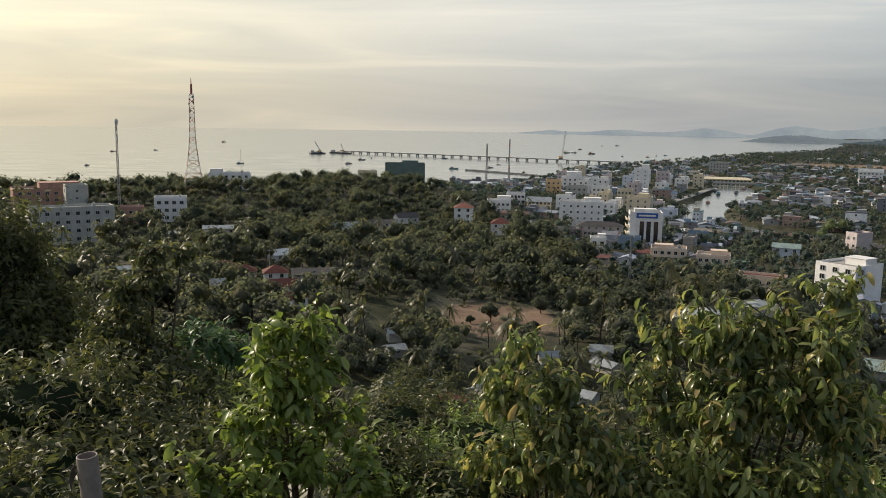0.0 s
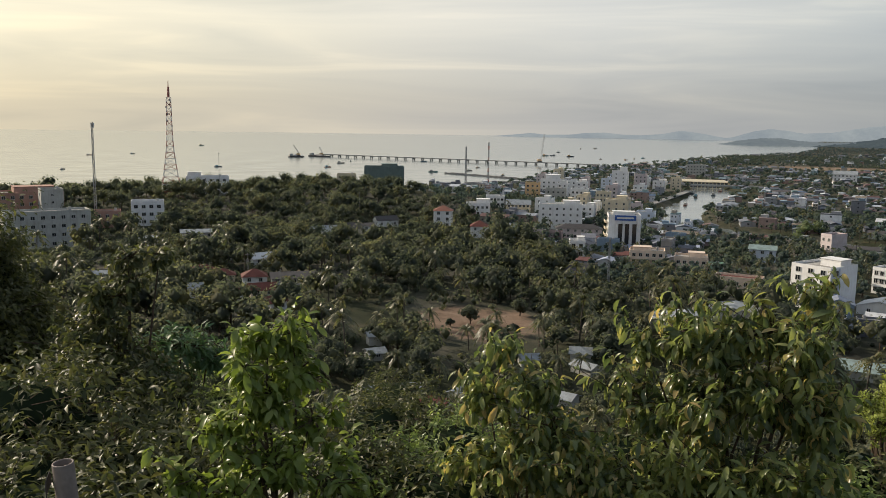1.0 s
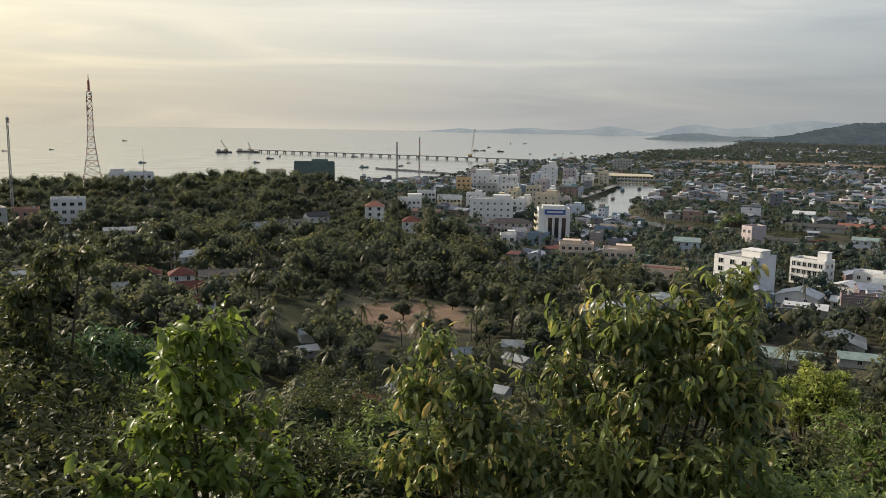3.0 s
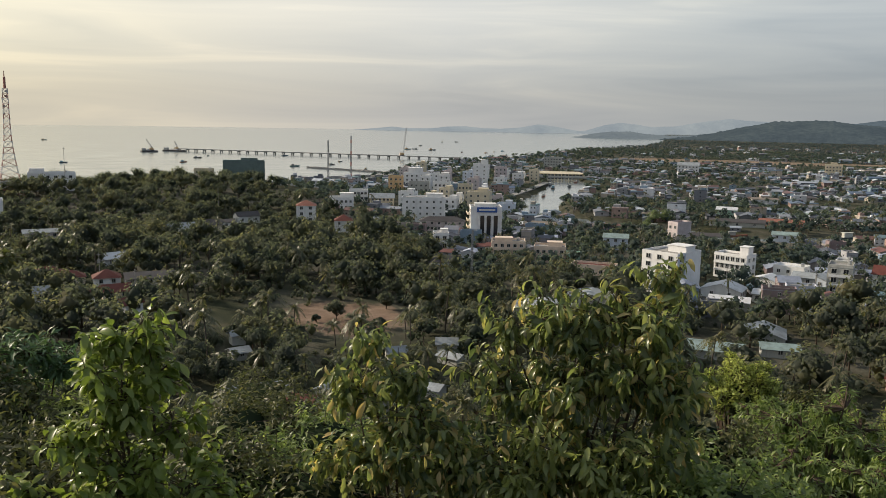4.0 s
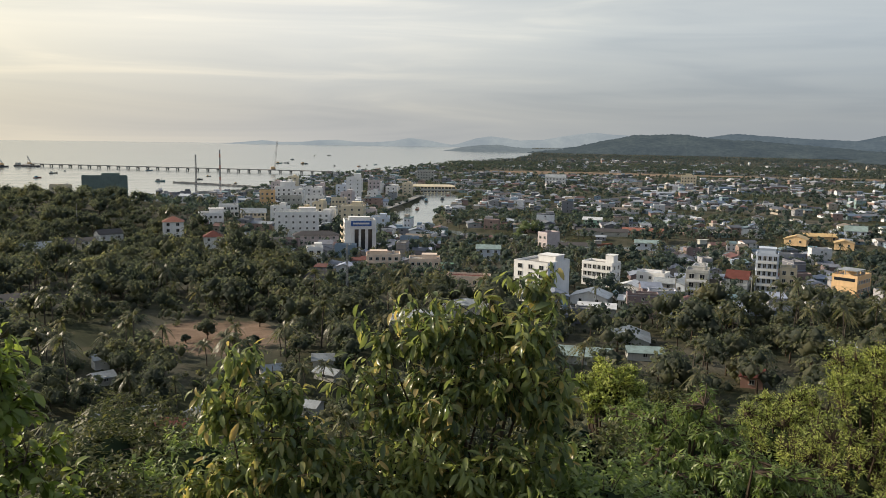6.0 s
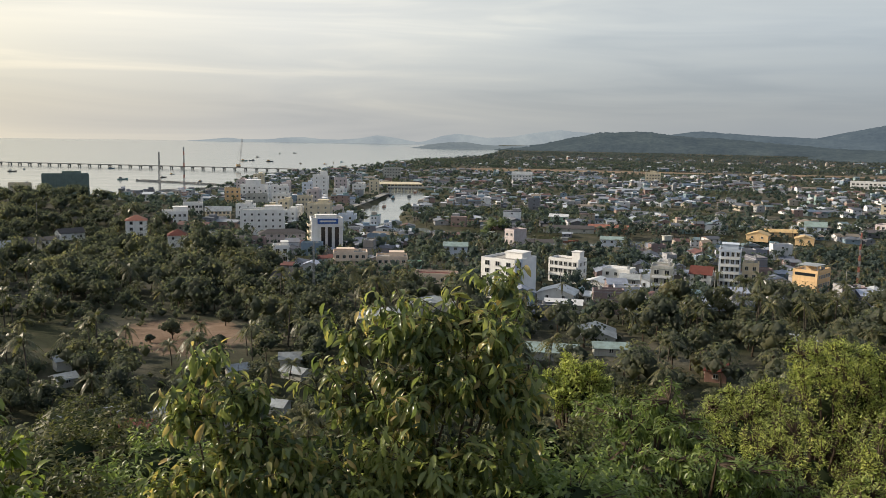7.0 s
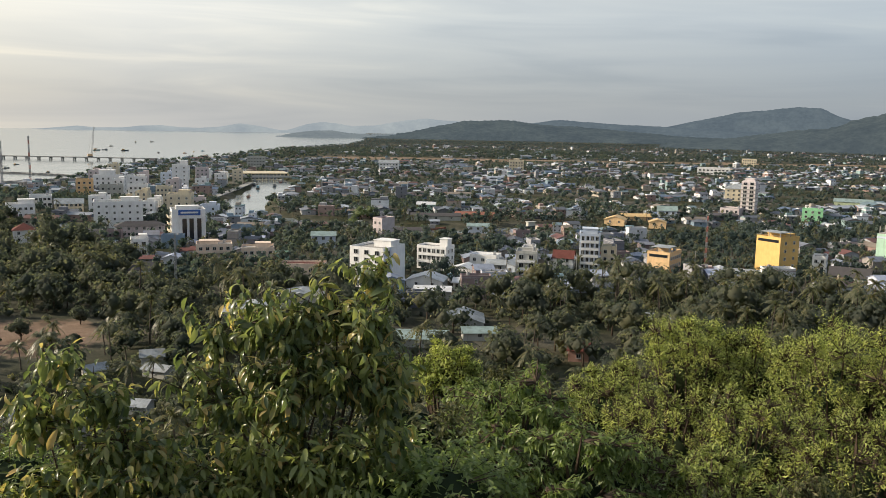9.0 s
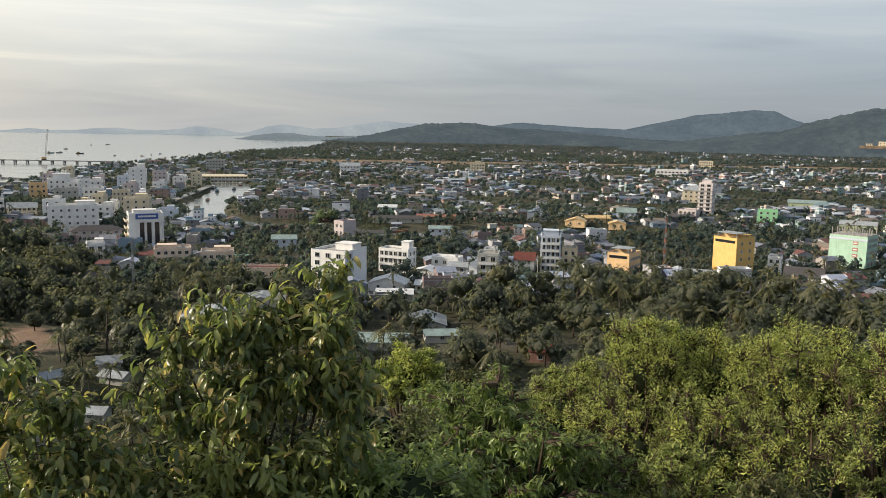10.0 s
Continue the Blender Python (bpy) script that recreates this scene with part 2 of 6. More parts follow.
LEAF_DARK = leafy("dark_leaves", [(0.050, 0.058, 0.019), (0.080, 0.088, 0.027), (0.120, 0.124, 0.040)], 0.45, 0.3, 0.45, 0.3, 0.5)
LEAF_BUSH = leafy("bush_leaves", [(0.038, 0.048, 0.015), (0.064, 0.076, 0.022), (0.100, 0.108, 0.030), (0.16, 0.15, 0.048)], 0.45, 0.28, 0.34, 0.3, 0.5)
LEAF_LIME = leafy("lime_leaves", [(0.120, 0.150, 0.034), (0.275, 0.318, 0.070), (0.49, 0.53, 0.13)], 0.5, 0.22, 0.42, 0.4, 0.45)
LEAF_MID = leafy("mid_green_leaves", [(0.105, 0.150, 0.038), (0.175, 0.232, 0.056), (0.285, 0.340, 0.090)], 0.36, 0.4, 0.5, 0.3, 0.4)
LEAF_ROSETTE = leafy("blue_green_leaves", [(0.058, 0.110, 0.036), (0.085, 0.150, 0.050), (0.12, 0.195, 0.066)], 0.4, 0.4, 0.3, 0.5, 0.3)

# ---- mesh tools ----


def smooth(a, lo, hi):
    k = np.clip((a - lo) / (hi - lo), 0, 1)
    return k * k * (3 - 2 * k)


class Quads:
    """Collects quads with material numbers and turns them into one mesh."""

    def __init__(self):
        self.v, self.q, self.m, self.n = [], [], [], 0

    def add(self, v, q, m=0):
        v, q = np.asarray(v, float).reshape(-1, 3), np.asarray(q, int).reshape(-1, 4)
        self.v.append(v)
        self.q.append(q + self.n)
        self.m.append(np.full(len(q), m) if np.isscalar(m) else np.asarray(m))
        self.n += len(v)
        return self

    def box(self, x0, x1, y0, y1, z0, z1, m=0):
        v = [(x, y, z) for z in (z0, z1) for y in (y0, y1) for x in (x0, x1)]
        return self.add(v, [(0, 2, 3, 1), (4, 5, 7, 6), (0, 1, 5, 4), (1, 3, 7, 5), (3, 2, 6, 7), (2, 0, 4, 6)], m)

    def beam(self, a, b, r0, r1=None, sides=6, m=0):
        """A tapered rod from a to b."""
        a, b = np.asarray(a, float), np.asarray(b, float)
        r1 = r0 if r1 is None else r1
        w = (b - a) / max(1e-9, np.linalg.norm(b - a))
        u = np.cross(w, (0, 0, 1) if abs(w[2]) < 0.9 else (1, 0, 0))
        u /= np.linalg.norm(u)
        s = np.cross(w, u)
        ang = np.arange(sides) * 2 * np.pi / sides
        ring = np.cos(ang)[:, None] * u + np.sin(ang)[:, None] * s
        k = np.arange(sides)
        q = np.stack([k, (k + 1) % sides, (k + 1) % sides + sides, k + sides], 1)
        v = np.concatenate([a + ring * r0, b + ring * r1])
        self.add(v, q, m)
        if sides % 2 == 0:  # caps
            for base in (0, sides):
                for j in range(1, sides - 2, 2):
                    self.add(v[[base, base + j, base + j + 1, base + j + 2]], [(0, 1, 2, 3)], m)
        return self

    def gable(self, w, d, z0, rise, over=0.5, thick=0.12, m=0):
        """A pitched roof along x, w by d, with eaves, as two slabs."""
        hw, hd = w / 2 + over, d / 2 + over
        zb = z0 - rise * over / (d / 2)
        for s in (-1, 1):
            a = [(-hw, s * hd, zb), (hw, s * hd, zb), (hw, 0, z0 + rise), (-hw, 0, z0 + rise)]
            v = a + [(x, y, z + thick) for x, y, z in a]
            self.add(v, [(0, 1, 2, 3), (4, 7, 6, 5), (0, 4, 5, 1), (1, 5, 6, 2), (2, 6, 7, 3), (3, 7, 4, 0)], m)
        return self

    def hip(self, w, d, z0, rise, over=0.5, m=0):
        hw, hd, rx = w / 2 + over, d / 2 + over, max(0.1, (w - d) / 2)
        zb = z0 - 0.15
        v = [(-hw, -hd, zb), (hw, -hd, zb), (hw, hd, zb), (-hw, hd, zb), (-rx, -0.05, z0 + rise), (rx, -0.05, z0 + rise), (rx, 0.05, z0 + rise), (-rx, 0.05, z0 + rise)]
        return self.add(v, [(0, 1, 5, 4), (1, 2, 6, 5), (2, 3, 7, 6), (3, 0, 4, 7), (4, 5, 6, 7), (3, 2, 1, 0)], m)

    def arrays(self):
        return np.concatenate(self.v), np.concatenate(self.q), np.concatenate(self.m)

    def mesh(self, name, mats, shade=False):
        v, q, mi = self.arrays()
        return quad_mesh(name, v, q, mi, mats, shade)


def quad_mesh(name, v, q, mi, mats, shade=False):
    me = bpy.data.meshes.new(name)
    me.vertices.add(len(v))
    me.vertices.foreach_set("co", np.ascontiguousarray(v, np.float32).ravel())
    me.loops.add(q.size)
    me.loops.foreach_set("vertex_index", np.ascontiguousarray(q, np.int32).ravel())
    me.polygons.add(len(q))
    me.polygons.foreach_set("loop_start", np.arange(len(q), dtype=np.int32) * 4)
    for x in mats:
        me.materials.append(x)
    me.polygons.foreach_set("material_index", np.asarray(mi, np.int32))
    me.polygons.foreach_set("use_smooth", np.full(len(q), bool(shade)))
    me.update(calc_edges=True)
    return me


def part(name, quads, mats, parent, label="", shade=False):
    """One mesh object under a thing or a part."""
    data = quads if isinstance(quads, bpy.types.Mesh) else quads.mesh(name, mats if isinstance(mats, (list, tuple)) else [mats], shade)
    ob = new(name, data)
    ob.parent = parent
    return tagged(ob, label)


def spread(template, places, turns, sizes, heights=None):
    """Many copies of one template joined: arrays of vertices, quads and material numbers."""
    v, q, mi = template
    n = len(places)
    c, s = np.cos(turns)[:, None], np.sin(turns)[:, None]
    sx = np.asarray(sizes)[:, None]
    sz = sx if heights is None else np.asarray(heights)[:, None]
    x, y, z = v[:, 0][None] * sx, v[:, 1][None] * sx, v[:, 2][None] * sz
    out = np.stack([x * c - y * s + places[:, 0:1], x * s + y * c + places[:, 1:2], z + places[:, 2:3]], 2)
    qq = q[None] + (np.arange(n) * len(v))[:, None, None]
    return out.reshape(-1, 3), qq.reshape(-1, 4), np.tile(mi, n)


def joined(name, chunks, mats, label, category, shade=False):
    v, q, m, n = [], [], [], 0
    for a, b, c in chunks:
        v.append(a), q.append(b + n), m.append(c)
        n += len(a)
    ob = new(name, quad_mesh(name, np.concatenate(v), np.concatenate(q), np.concatenate(m), mats, shade))
    return tagged(ob, label, category, kind="stuff")


# ---- the land ----
COAST_X = np.array([-4900, -700, -330, -120, 0, 60, 120, 149, 254, 380, 510, 642, 955, 1120, 1500, 1900, 2250, 4900.0])
COAST_Y = np.array([200, 520, 590, 690, 760, 800, 930, 1042, 1211, 1375, 1578, 1768, 2158, 2420, 3150, 4000, 4900, 12000.0])
RIVER = np.array([(265, 950, 14), (288, 850, 15), (273, 775, 17), (234, 690, 16), (182, 590, 14), (165, 525, 11), (178, 482, 7), (205, 449, 7), (232, 405, 8), (262, 396, 8), (305, 394, 7), (352, 362, 6), (390, 338, 5.0)])
RUNWAY_A, RUNWAY_B = np.array([560.0, 1290.0]), np.array([1500.0, 800.0])


def seg_dist(x, y, ax, ay, bx, by):
    k = np.clip(((x - ax) * (bx - ax) + (y - ay) * (by - ay)) / ((bx - ax) ** 2 + (by - ay) ** 2), 0, 1)
    return np.hypot(x - ax - k * (bx - ax), y - ay - k * (by - ay)), k


def sea_in(x, y):
    """Metres past the shore line, roughly; positive over the sea."""
    return (y - np.interp(x, COAST_X, COAST_Y)) * 0.6


def river_in(x, y):
    """Metres inside the river's bank; negative outside it."""
    best = np.full(np.shape(x), -1e9)
    for (ax, ay, aw), (bx, by, bw) in zip(RIVER[:-1], RIVER[1:]):
        d, k = seg_dist(x, y, ax, ay, bx, by)
        best = np.maximum(best, aw + (bw - aw) * k - d)
    return best


def land(x, y):
    """Height of the ground."""
    x, y = np.asarray(x, float), np.asarray(y, float)
    wob = 2.0 * np.sin(x * 0.021 + 1.3) * np.cos(y * 0.017) + 1.2 * np.sin(x * 0.05 + y * 0.043)
    ahead = np.hypot(x * np.where(y > 0, 1.0, 0.5), np.maximum(y, 0))
    hill = 58.4 - 0.56 * np.maximum(ahead - 1.6, 0) + wob * smooth(ahead, 10, 60)
    d, _ = seg_dist(x, y, -330, 395, -45, 575)
    ridge = 12.5 * np.exp(-((d / 105) ** 2))
    valley = 5.0 * smooth(-x, -40, 60) * smooth(-y, -520, -150)
    flat = 2.2 + 0.25 * wob * smooth(np.hypot(x, y), 200, 900) * 0.3 + ridge + valley
    z = np.logaddexp(hill / 3.0, flat / 3.0) * 3.0
    z = np.where(ahead < 60, np.maximum(z, hill), z)
    z = z + (-3.0 - z) * smooth(sea_in(x, y), -14, 10)
    return z + (-2.5 - z) * smooth(river_in(x, y), -5, 3)


def make_land():
    radii = np.concatenate([[0], np.geomspace(0.8, 4950, 230)])
    az = np.radians(np.concatenate([np.arange(-75, 40, 0.5), np.arange(40, 285, 5)]))
    rr, aa = np.meshgrid(radii, az, indexing="ij")
    x, y = -np.sin(aa) * rr, np.cos(aa) * rr
    v = np.stack([x, y, land(x, y)], 2).reshape(-1, 3)
    n, k = len(az), np.arange(len(radii) - 1)[:, None] * len(az)
    j = np.arange(n)[None]
    q = np.stack([k + j, k + n + j, k + n + (j + 1) % n, k + (j + 1) % n], 2).reshape(-1, 4)
    mid = v[q].mean(1)
    d, _ = seg_dist(mid[:, 0], mid[:, 1], *RUNWAY_A, *RUNWAY_B)
    mi = np.where(d < 36, 1, 0)  # the airfield strip
    return tagged(new("ground", quad_mesh("ground", v, q, mi, [GROUND, EARTH], True)), "wooded hillside sloping to a flat coastal town", "ground", kind="structure")


make_land()
ang = np.radians(np.arange(0, 360, 2))
sea_v = np.concatenate([[(0, 0, 0)], np.stack([np.sin(ang) * 4930, np.cos(ang) * 4930, ang * 0], 1)])
k = np.arange(0, 180, 2)
sea_q = np.stack([k * 0, (k + 2) % 180 + 1, k + 2, k + 1], 1)
tagged(new("water", quad_mesh("water", sea_v, sea_q, np.zeros(len(sea_q)), [WATER])), "calm grey sea and tidal river reflecting the evening sky", "water", kind="structure")


def hills(name, dist, profile, depth, mat, label, seed, rough=0.02):
    """A wooded ridge: profile gives (bearing, height in metres) along its crest."""
    n, m = 220, 16
    s = np.linspace(0, 1, n)
    deg = profile[0][0] + (profile[-1][0] - profile[0][0]) * s
    top = np.interp(-deg, [-p for p, _ in profile], [h for _, h in profile])
    for _ in range(3):
        top[1:-1] = (top[:-2] + 2 * top[1:-1] + top[2:]) / 4
    wave = sum(np.sin(s * f * 40 + seed * f) * a for f, a in ((1.0, 0.8), (2.3, 0.5), (7.1, 0.35), (17.7, 0.3)))
    top = top * (1 + rough * wave) + rng0.normal(size=n) * rough * 40
    az = np.radians(deg)
    v = []
    for j in range(m):
        f = j / (m - 1)
        r = dist + depth * (f - 0.5)
        h = (top + 6) * np.sin(np.pi * np.clip(f * 0.9 + 0.05, 0, 1)) ** 0.8 - 6 + rng0.normal(size=n) * rough * 30 if j else top * 0 - 6
        v.append(np.stack([-np.sin(az) * r, np.cos(az) * r, h], 1))
    v = np.concatenate(v)
    j, i = np.meshgrid(np.arange(m - 1), np.arange(n - 1), indexing="ij")
    a = (j * n + i).ravel()
    q = np.stack([a, a + n, a + n + 1, a + 1], 1)
    tagged(new(name, quad_mesh(name, v, q, np.zeros(len(q)), [mat], True)), label, "hills", kind="structure")


rng0 = np.random.default_rng(4)
# the glow colours paint haze: paler and bluer the further the ridge
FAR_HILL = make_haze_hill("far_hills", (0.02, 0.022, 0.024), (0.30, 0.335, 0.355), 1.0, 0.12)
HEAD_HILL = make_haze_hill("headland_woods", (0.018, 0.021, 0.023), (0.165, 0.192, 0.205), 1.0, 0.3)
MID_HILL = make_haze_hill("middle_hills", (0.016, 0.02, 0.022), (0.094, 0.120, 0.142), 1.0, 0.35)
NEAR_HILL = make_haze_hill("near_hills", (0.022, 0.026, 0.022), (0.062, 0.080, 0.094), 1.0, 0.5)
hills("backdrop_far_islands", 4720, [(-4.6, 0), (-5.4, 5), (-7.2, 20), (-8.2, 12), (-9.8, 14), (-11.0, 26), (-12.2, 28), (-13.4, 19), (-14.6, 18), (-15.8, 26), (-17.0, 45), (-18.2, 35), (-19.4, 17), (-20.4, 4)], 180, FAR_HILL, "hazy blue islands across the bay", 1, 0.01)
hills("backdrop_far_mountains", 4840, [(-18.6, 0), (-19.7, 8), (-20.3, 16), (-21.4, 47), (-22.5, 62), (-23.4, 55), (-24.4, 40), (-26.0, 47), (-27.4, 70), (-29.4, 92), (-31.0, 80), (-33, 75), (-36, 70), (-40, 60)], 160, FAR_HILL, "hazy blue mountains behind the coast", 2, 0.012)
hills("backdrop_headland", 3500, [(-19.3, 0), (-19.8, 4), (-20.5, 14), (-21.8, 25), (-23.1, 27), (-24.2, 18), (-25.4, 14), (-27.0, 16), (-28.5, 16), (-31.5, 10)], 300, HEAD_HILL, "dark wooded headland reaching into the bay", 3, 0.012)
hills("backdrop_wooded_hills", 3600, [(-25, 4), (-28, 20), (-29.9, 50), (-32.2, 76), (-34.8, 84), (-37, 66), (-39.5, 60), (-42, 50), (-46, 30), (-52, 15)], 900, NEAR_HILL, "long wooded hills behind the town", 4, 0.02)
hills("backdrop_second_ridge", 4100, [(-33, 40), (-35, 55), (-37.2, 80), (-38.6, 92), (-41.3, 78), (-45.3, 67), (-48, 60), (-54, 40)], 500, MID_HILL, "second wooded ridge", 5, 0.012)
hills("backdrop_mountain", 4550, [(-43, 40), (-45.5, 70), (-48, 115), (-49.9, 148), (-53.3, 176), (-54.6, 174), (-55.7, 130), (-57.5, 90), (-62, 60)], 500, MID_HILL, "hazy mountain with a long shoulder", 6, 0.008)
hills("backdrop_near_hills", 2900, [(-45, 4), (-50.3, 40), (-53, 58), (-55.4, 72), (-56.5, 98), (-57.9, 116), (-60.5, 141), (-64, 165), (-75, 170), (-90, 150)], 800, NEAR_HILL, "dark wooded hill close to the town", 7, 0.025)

# ---- vegetation templates ----
rng = np.random.default_rng(11)


def tube(pts, radii, sides=6):
    q = Quads()
    for a, b, r0, r1 in zip(pts[:-1], pts[1:], radii[:-1], radii[1:]):
        q.beam(a, b, r0, r1, sides)
    return q.arrays()[:2]


def cards(centres, normals, size, bend=0.25):
    """A bent quad at every centre."""
    n = len(centres)
    normals = normals / np.linalg.norm(normals, axis=1)[:, None]
    u = np.cross(normals, rng.normal(size=(n, 3)))
    u /= np.linalg.norm(u, axis=1)[:, None]
    w = np.cross(normals, u)
    s = (size * rng.uniform(0.6, 1.3, n))[:, None]
    c = centres
    v = np.stack([c - u * s * 0.5 - w * s * 0.1, c - w * s * 0.45 + normals * s * bend, c + u * s * 0.5 + w * s * 0.1, c + w * s * 0.5 + normals * s * bend * 0.5], 1)
    return v.reshape(-1, 3), np.arange(4 * n).reshape(-1, 4)


def core(rx, rz, z, seed, k=7):
    """A lumpy closed heart of a crown."""
    th, ph = np.meshgrid(np.linspace(0.12, np.pi - 0.12, k), np.arange(k + 2) * 2 * np.pi / (k + 2), indexing="ij")
    lump = 1 + 0.16 * np.sin(3 * ph + seed) * np.sin(2 * th + seed)
    v = np.stack([rx * lump * np.sin(th) * np.cos(ph), rx * lump * np.sin(th) * np.sin(ph), z + rz * lump * np.cos(th)], 2).reshape(-1, 3)
    m = k + 2
    i, j = np.meshgrid(np.arange(k - 1), np.arange(m), indexing="ij")
    a, b = (i * m + j).ravel(), (i * m + (j + 1) % m).ravel()
    return v, np.stack([a, a + m, b + m, b], 1)


def broadleaf(n, height, radius, lumps, size, seed, wood=2, heart=0.62):
    """A woodland tree about height tall: trunk, limbs and clumps of leaves."""
    q = Quads()
    h0 = height * 0.24
    if wood:
        v, f = tube([(0, 0, -0.6), (0.15, -0.1, h0 * 1.2)], [0.26, 0.12], 5)
        q.add(v, f, 1)
    for i in range(lumps):
        a = i * 2.4 + seed
        rad = radius * (0.25 + 0.42 * rng.random()) if i else 0
        c = np.array([math.cos(a) * rad, math.sin(a) * rad, h0 + height * (0.06 + 0.42 * rng.random()) if i else height * (0.72 if wood else 0.42)])
        lr = radius * rng.uniform(0.38, 0.7) * (1.0 if wood else 1.2)
        if wood > 1:
            v, f = tube([(0.1, 0, h0 * 0.7), tuple(c)], [0.12, 0.04], 3)
            q.add(v, f, 1)
        v, f = core(lr * heart, lr * heart * 0.84, 0, seed + i, 4 if wood > 1 else 3)
        q.add(v + c, f, 0)
        d = rng.normal(size=(n // lumps, 3))
        d /= np.linalg.norm(d, axis=1)[:, None]
        d[:, 2] = np.where(d[:, 2] < -0.1, -d[:, 2], d[:, 2])
        pos = c + d * (lr * rng.uniform(0.72, 1.12, len(d)))[:, None] * (1, 1, 0.85)
        v, f = cards(pos, d + rng.normal(size=d.shape) * 0.38 + (0, 0, 0.25), size)
        q.add(v, f, 0)
    return q.arrays()


def palm(height, seed, fronds=16, leaflets=12):
    q = Quads()
    lean = rng.uniform(-0.12, 0.12, 2) * height
    pts = [(lean[0] * s * s, lean[1] * s * s, height * s - 0.5 * (s == 0)) for s in (0, 0.25, 0.5, 0.75, 1)]
    v, f = tube(pts, [0.2, 0.15, 0.13, 0.12, 0.11], 6)
    q.add(v, f, 1)
    top = np.array(pts[-1])
    for i in range(fronds):
        a = i * 2.39996 + seed
        tilt = rng.uniform(-0.45, 1.25)
        length = rng.uniform(3.0, 4.0)
        s = np.linspace(0, 1, leaflets + 1)
        out = length * s * math.cos(tilt) * 0.95
        up = length * (math.sin(tilt) * s - (0.55 + 0.15 * math.cos(tilt)) * s**2.2)
        d, side = np.array([math.cos(a), math.sin(a), 0]), np.array([-math.sin(a), math.cos(a), 0])
        mid = top + d * out[:, None] + np.array([0, 0, 1.0]) * up[:, None]
        w = 0.52 * np.sin(np.pi * np.clip(s * 0.85 + 0.12, 0, 1)) ** 0.6
        for sgn in (-1, 1):  # leaflets hanging to both sides of the rib
            tip = mid[1:] + side * sgn * w[1:, None] + d * 0.2 - np.array([0, 0, 0.75]) * w[1:, None]
            step = mid[1:] - mid[:-1]
            v = np.stack([mid[:-1], tip - step * 0.45, tip, mid[:-1] + step * 0.9], 1).reshape(-1, 3)
            q.add(v, np.arange(4 * leaflets).reshape(-1, 4), 0)
    return q.arrays()


TREES = [broadleaf(520, 9.0, 3.9, 7, 0.42, s) for s in range(5)] + [broadleaf(360, 7.0, 2.7, 5, 0.4, s + 9) for s in range(3)]
NEAR_TREES = [broadleaf(1000, 8.5, 3.6, 8, 0.38, s + 80, 2, 0.55) for s in range(4)]
NEAR_BUSHES = [broadleaf(260, 2.8, 2.2, 3, 0.34, s + 90, 0, 0.55) for s in range(4)]
FAR_SMALL = [broadleaf(14, 6.5, 3.0, 1, 1.6, s + 30, 0) for s in range(4)]
WOODS = [broadleaf(180, 8.5, 4.3, 6, 0.66, s + 60, 1) for s in range(6)] + [broadleaf(130, 7.0, 3.3, 4, 0.62, s + 70, 1) for s in range(3)]
SMALL = [broadleaf(36, 6.5, 3.1, 3, 1.3, s + 20, 1) for s in range(5)]
PALMS = [palm(5.6 + s * 1.0, s, 14, 8) for s in range(5)]
FAR_PALMS = [palm(5.6 + s * 1.1, s + 7, 9, 4) for s in range(4)]
BUSHES = [broadleaf(16, 2.8, 2.6, 1, 0.9, s + 50, 0) for s in range(4)]
SPECKS = [broadleaf(9, 4.4, 4.6, 1, 2.0, s + 40, 0, 0.9) for s in range(3)]

# ---- where things stand ----
kept_clear = []  # circles (x, y, radius) in which no tree or plain house stands


def clear(x, y, r):
    kept_clear.append((x, y, r))


def is_clear(x, y, extra=0.0):
    ok = np.ones(np.shape(x), bool)
    for cx, cy, r in kept_clear:
        ok &= np.hypot(x - cx, y - cy) > r + extra
    return ok


def forest_edge(y):
    """x of the border between the woods and the town."""
    return np.interp(y, [0, 225, 262, 300, 340, 400, 470, 520, 600, 760], [400, 330, 150, 92, 70, 52, 30, 12, -12, -40])


def in_woods(x, y):
    left = (x < forest_edge(y)) & (x < 66)
    r = np.hypot(x, y) + 9 * np.sin(x * 0.11) + 7 * np.sin(y * 0.09)
    az = np.degrees(np.arctan2(-x, y))
    return left | (x >= 66) & (r < np.interp(-az, [10, 16, 24, 36, 40, 46, 66], [318, 322, 262, 268, 296, 312, 318]))


def hides_river(x, y, reach):
    """True where something low standing here would cover the river behind it, as seen from the lookout."""
    r = np.hypot(x, y)
    out = np.zeros(np.shape(x), bool)
    for k in np.arange(0, reach + 1, 6.0):
        out |= river_in(x * (1 + k / r), y * (1 + k / r)) > 2
    return out


def polar(n, az0, az1, r0, r1):
    az = np.radians(rng.uniform(az0, az1, n))
    r = np.sqrt(rng.uniform(r0**2, r1**2, n))
    return -np.sin(az) * r, np.cos(az) * r


# ---- buildings ----


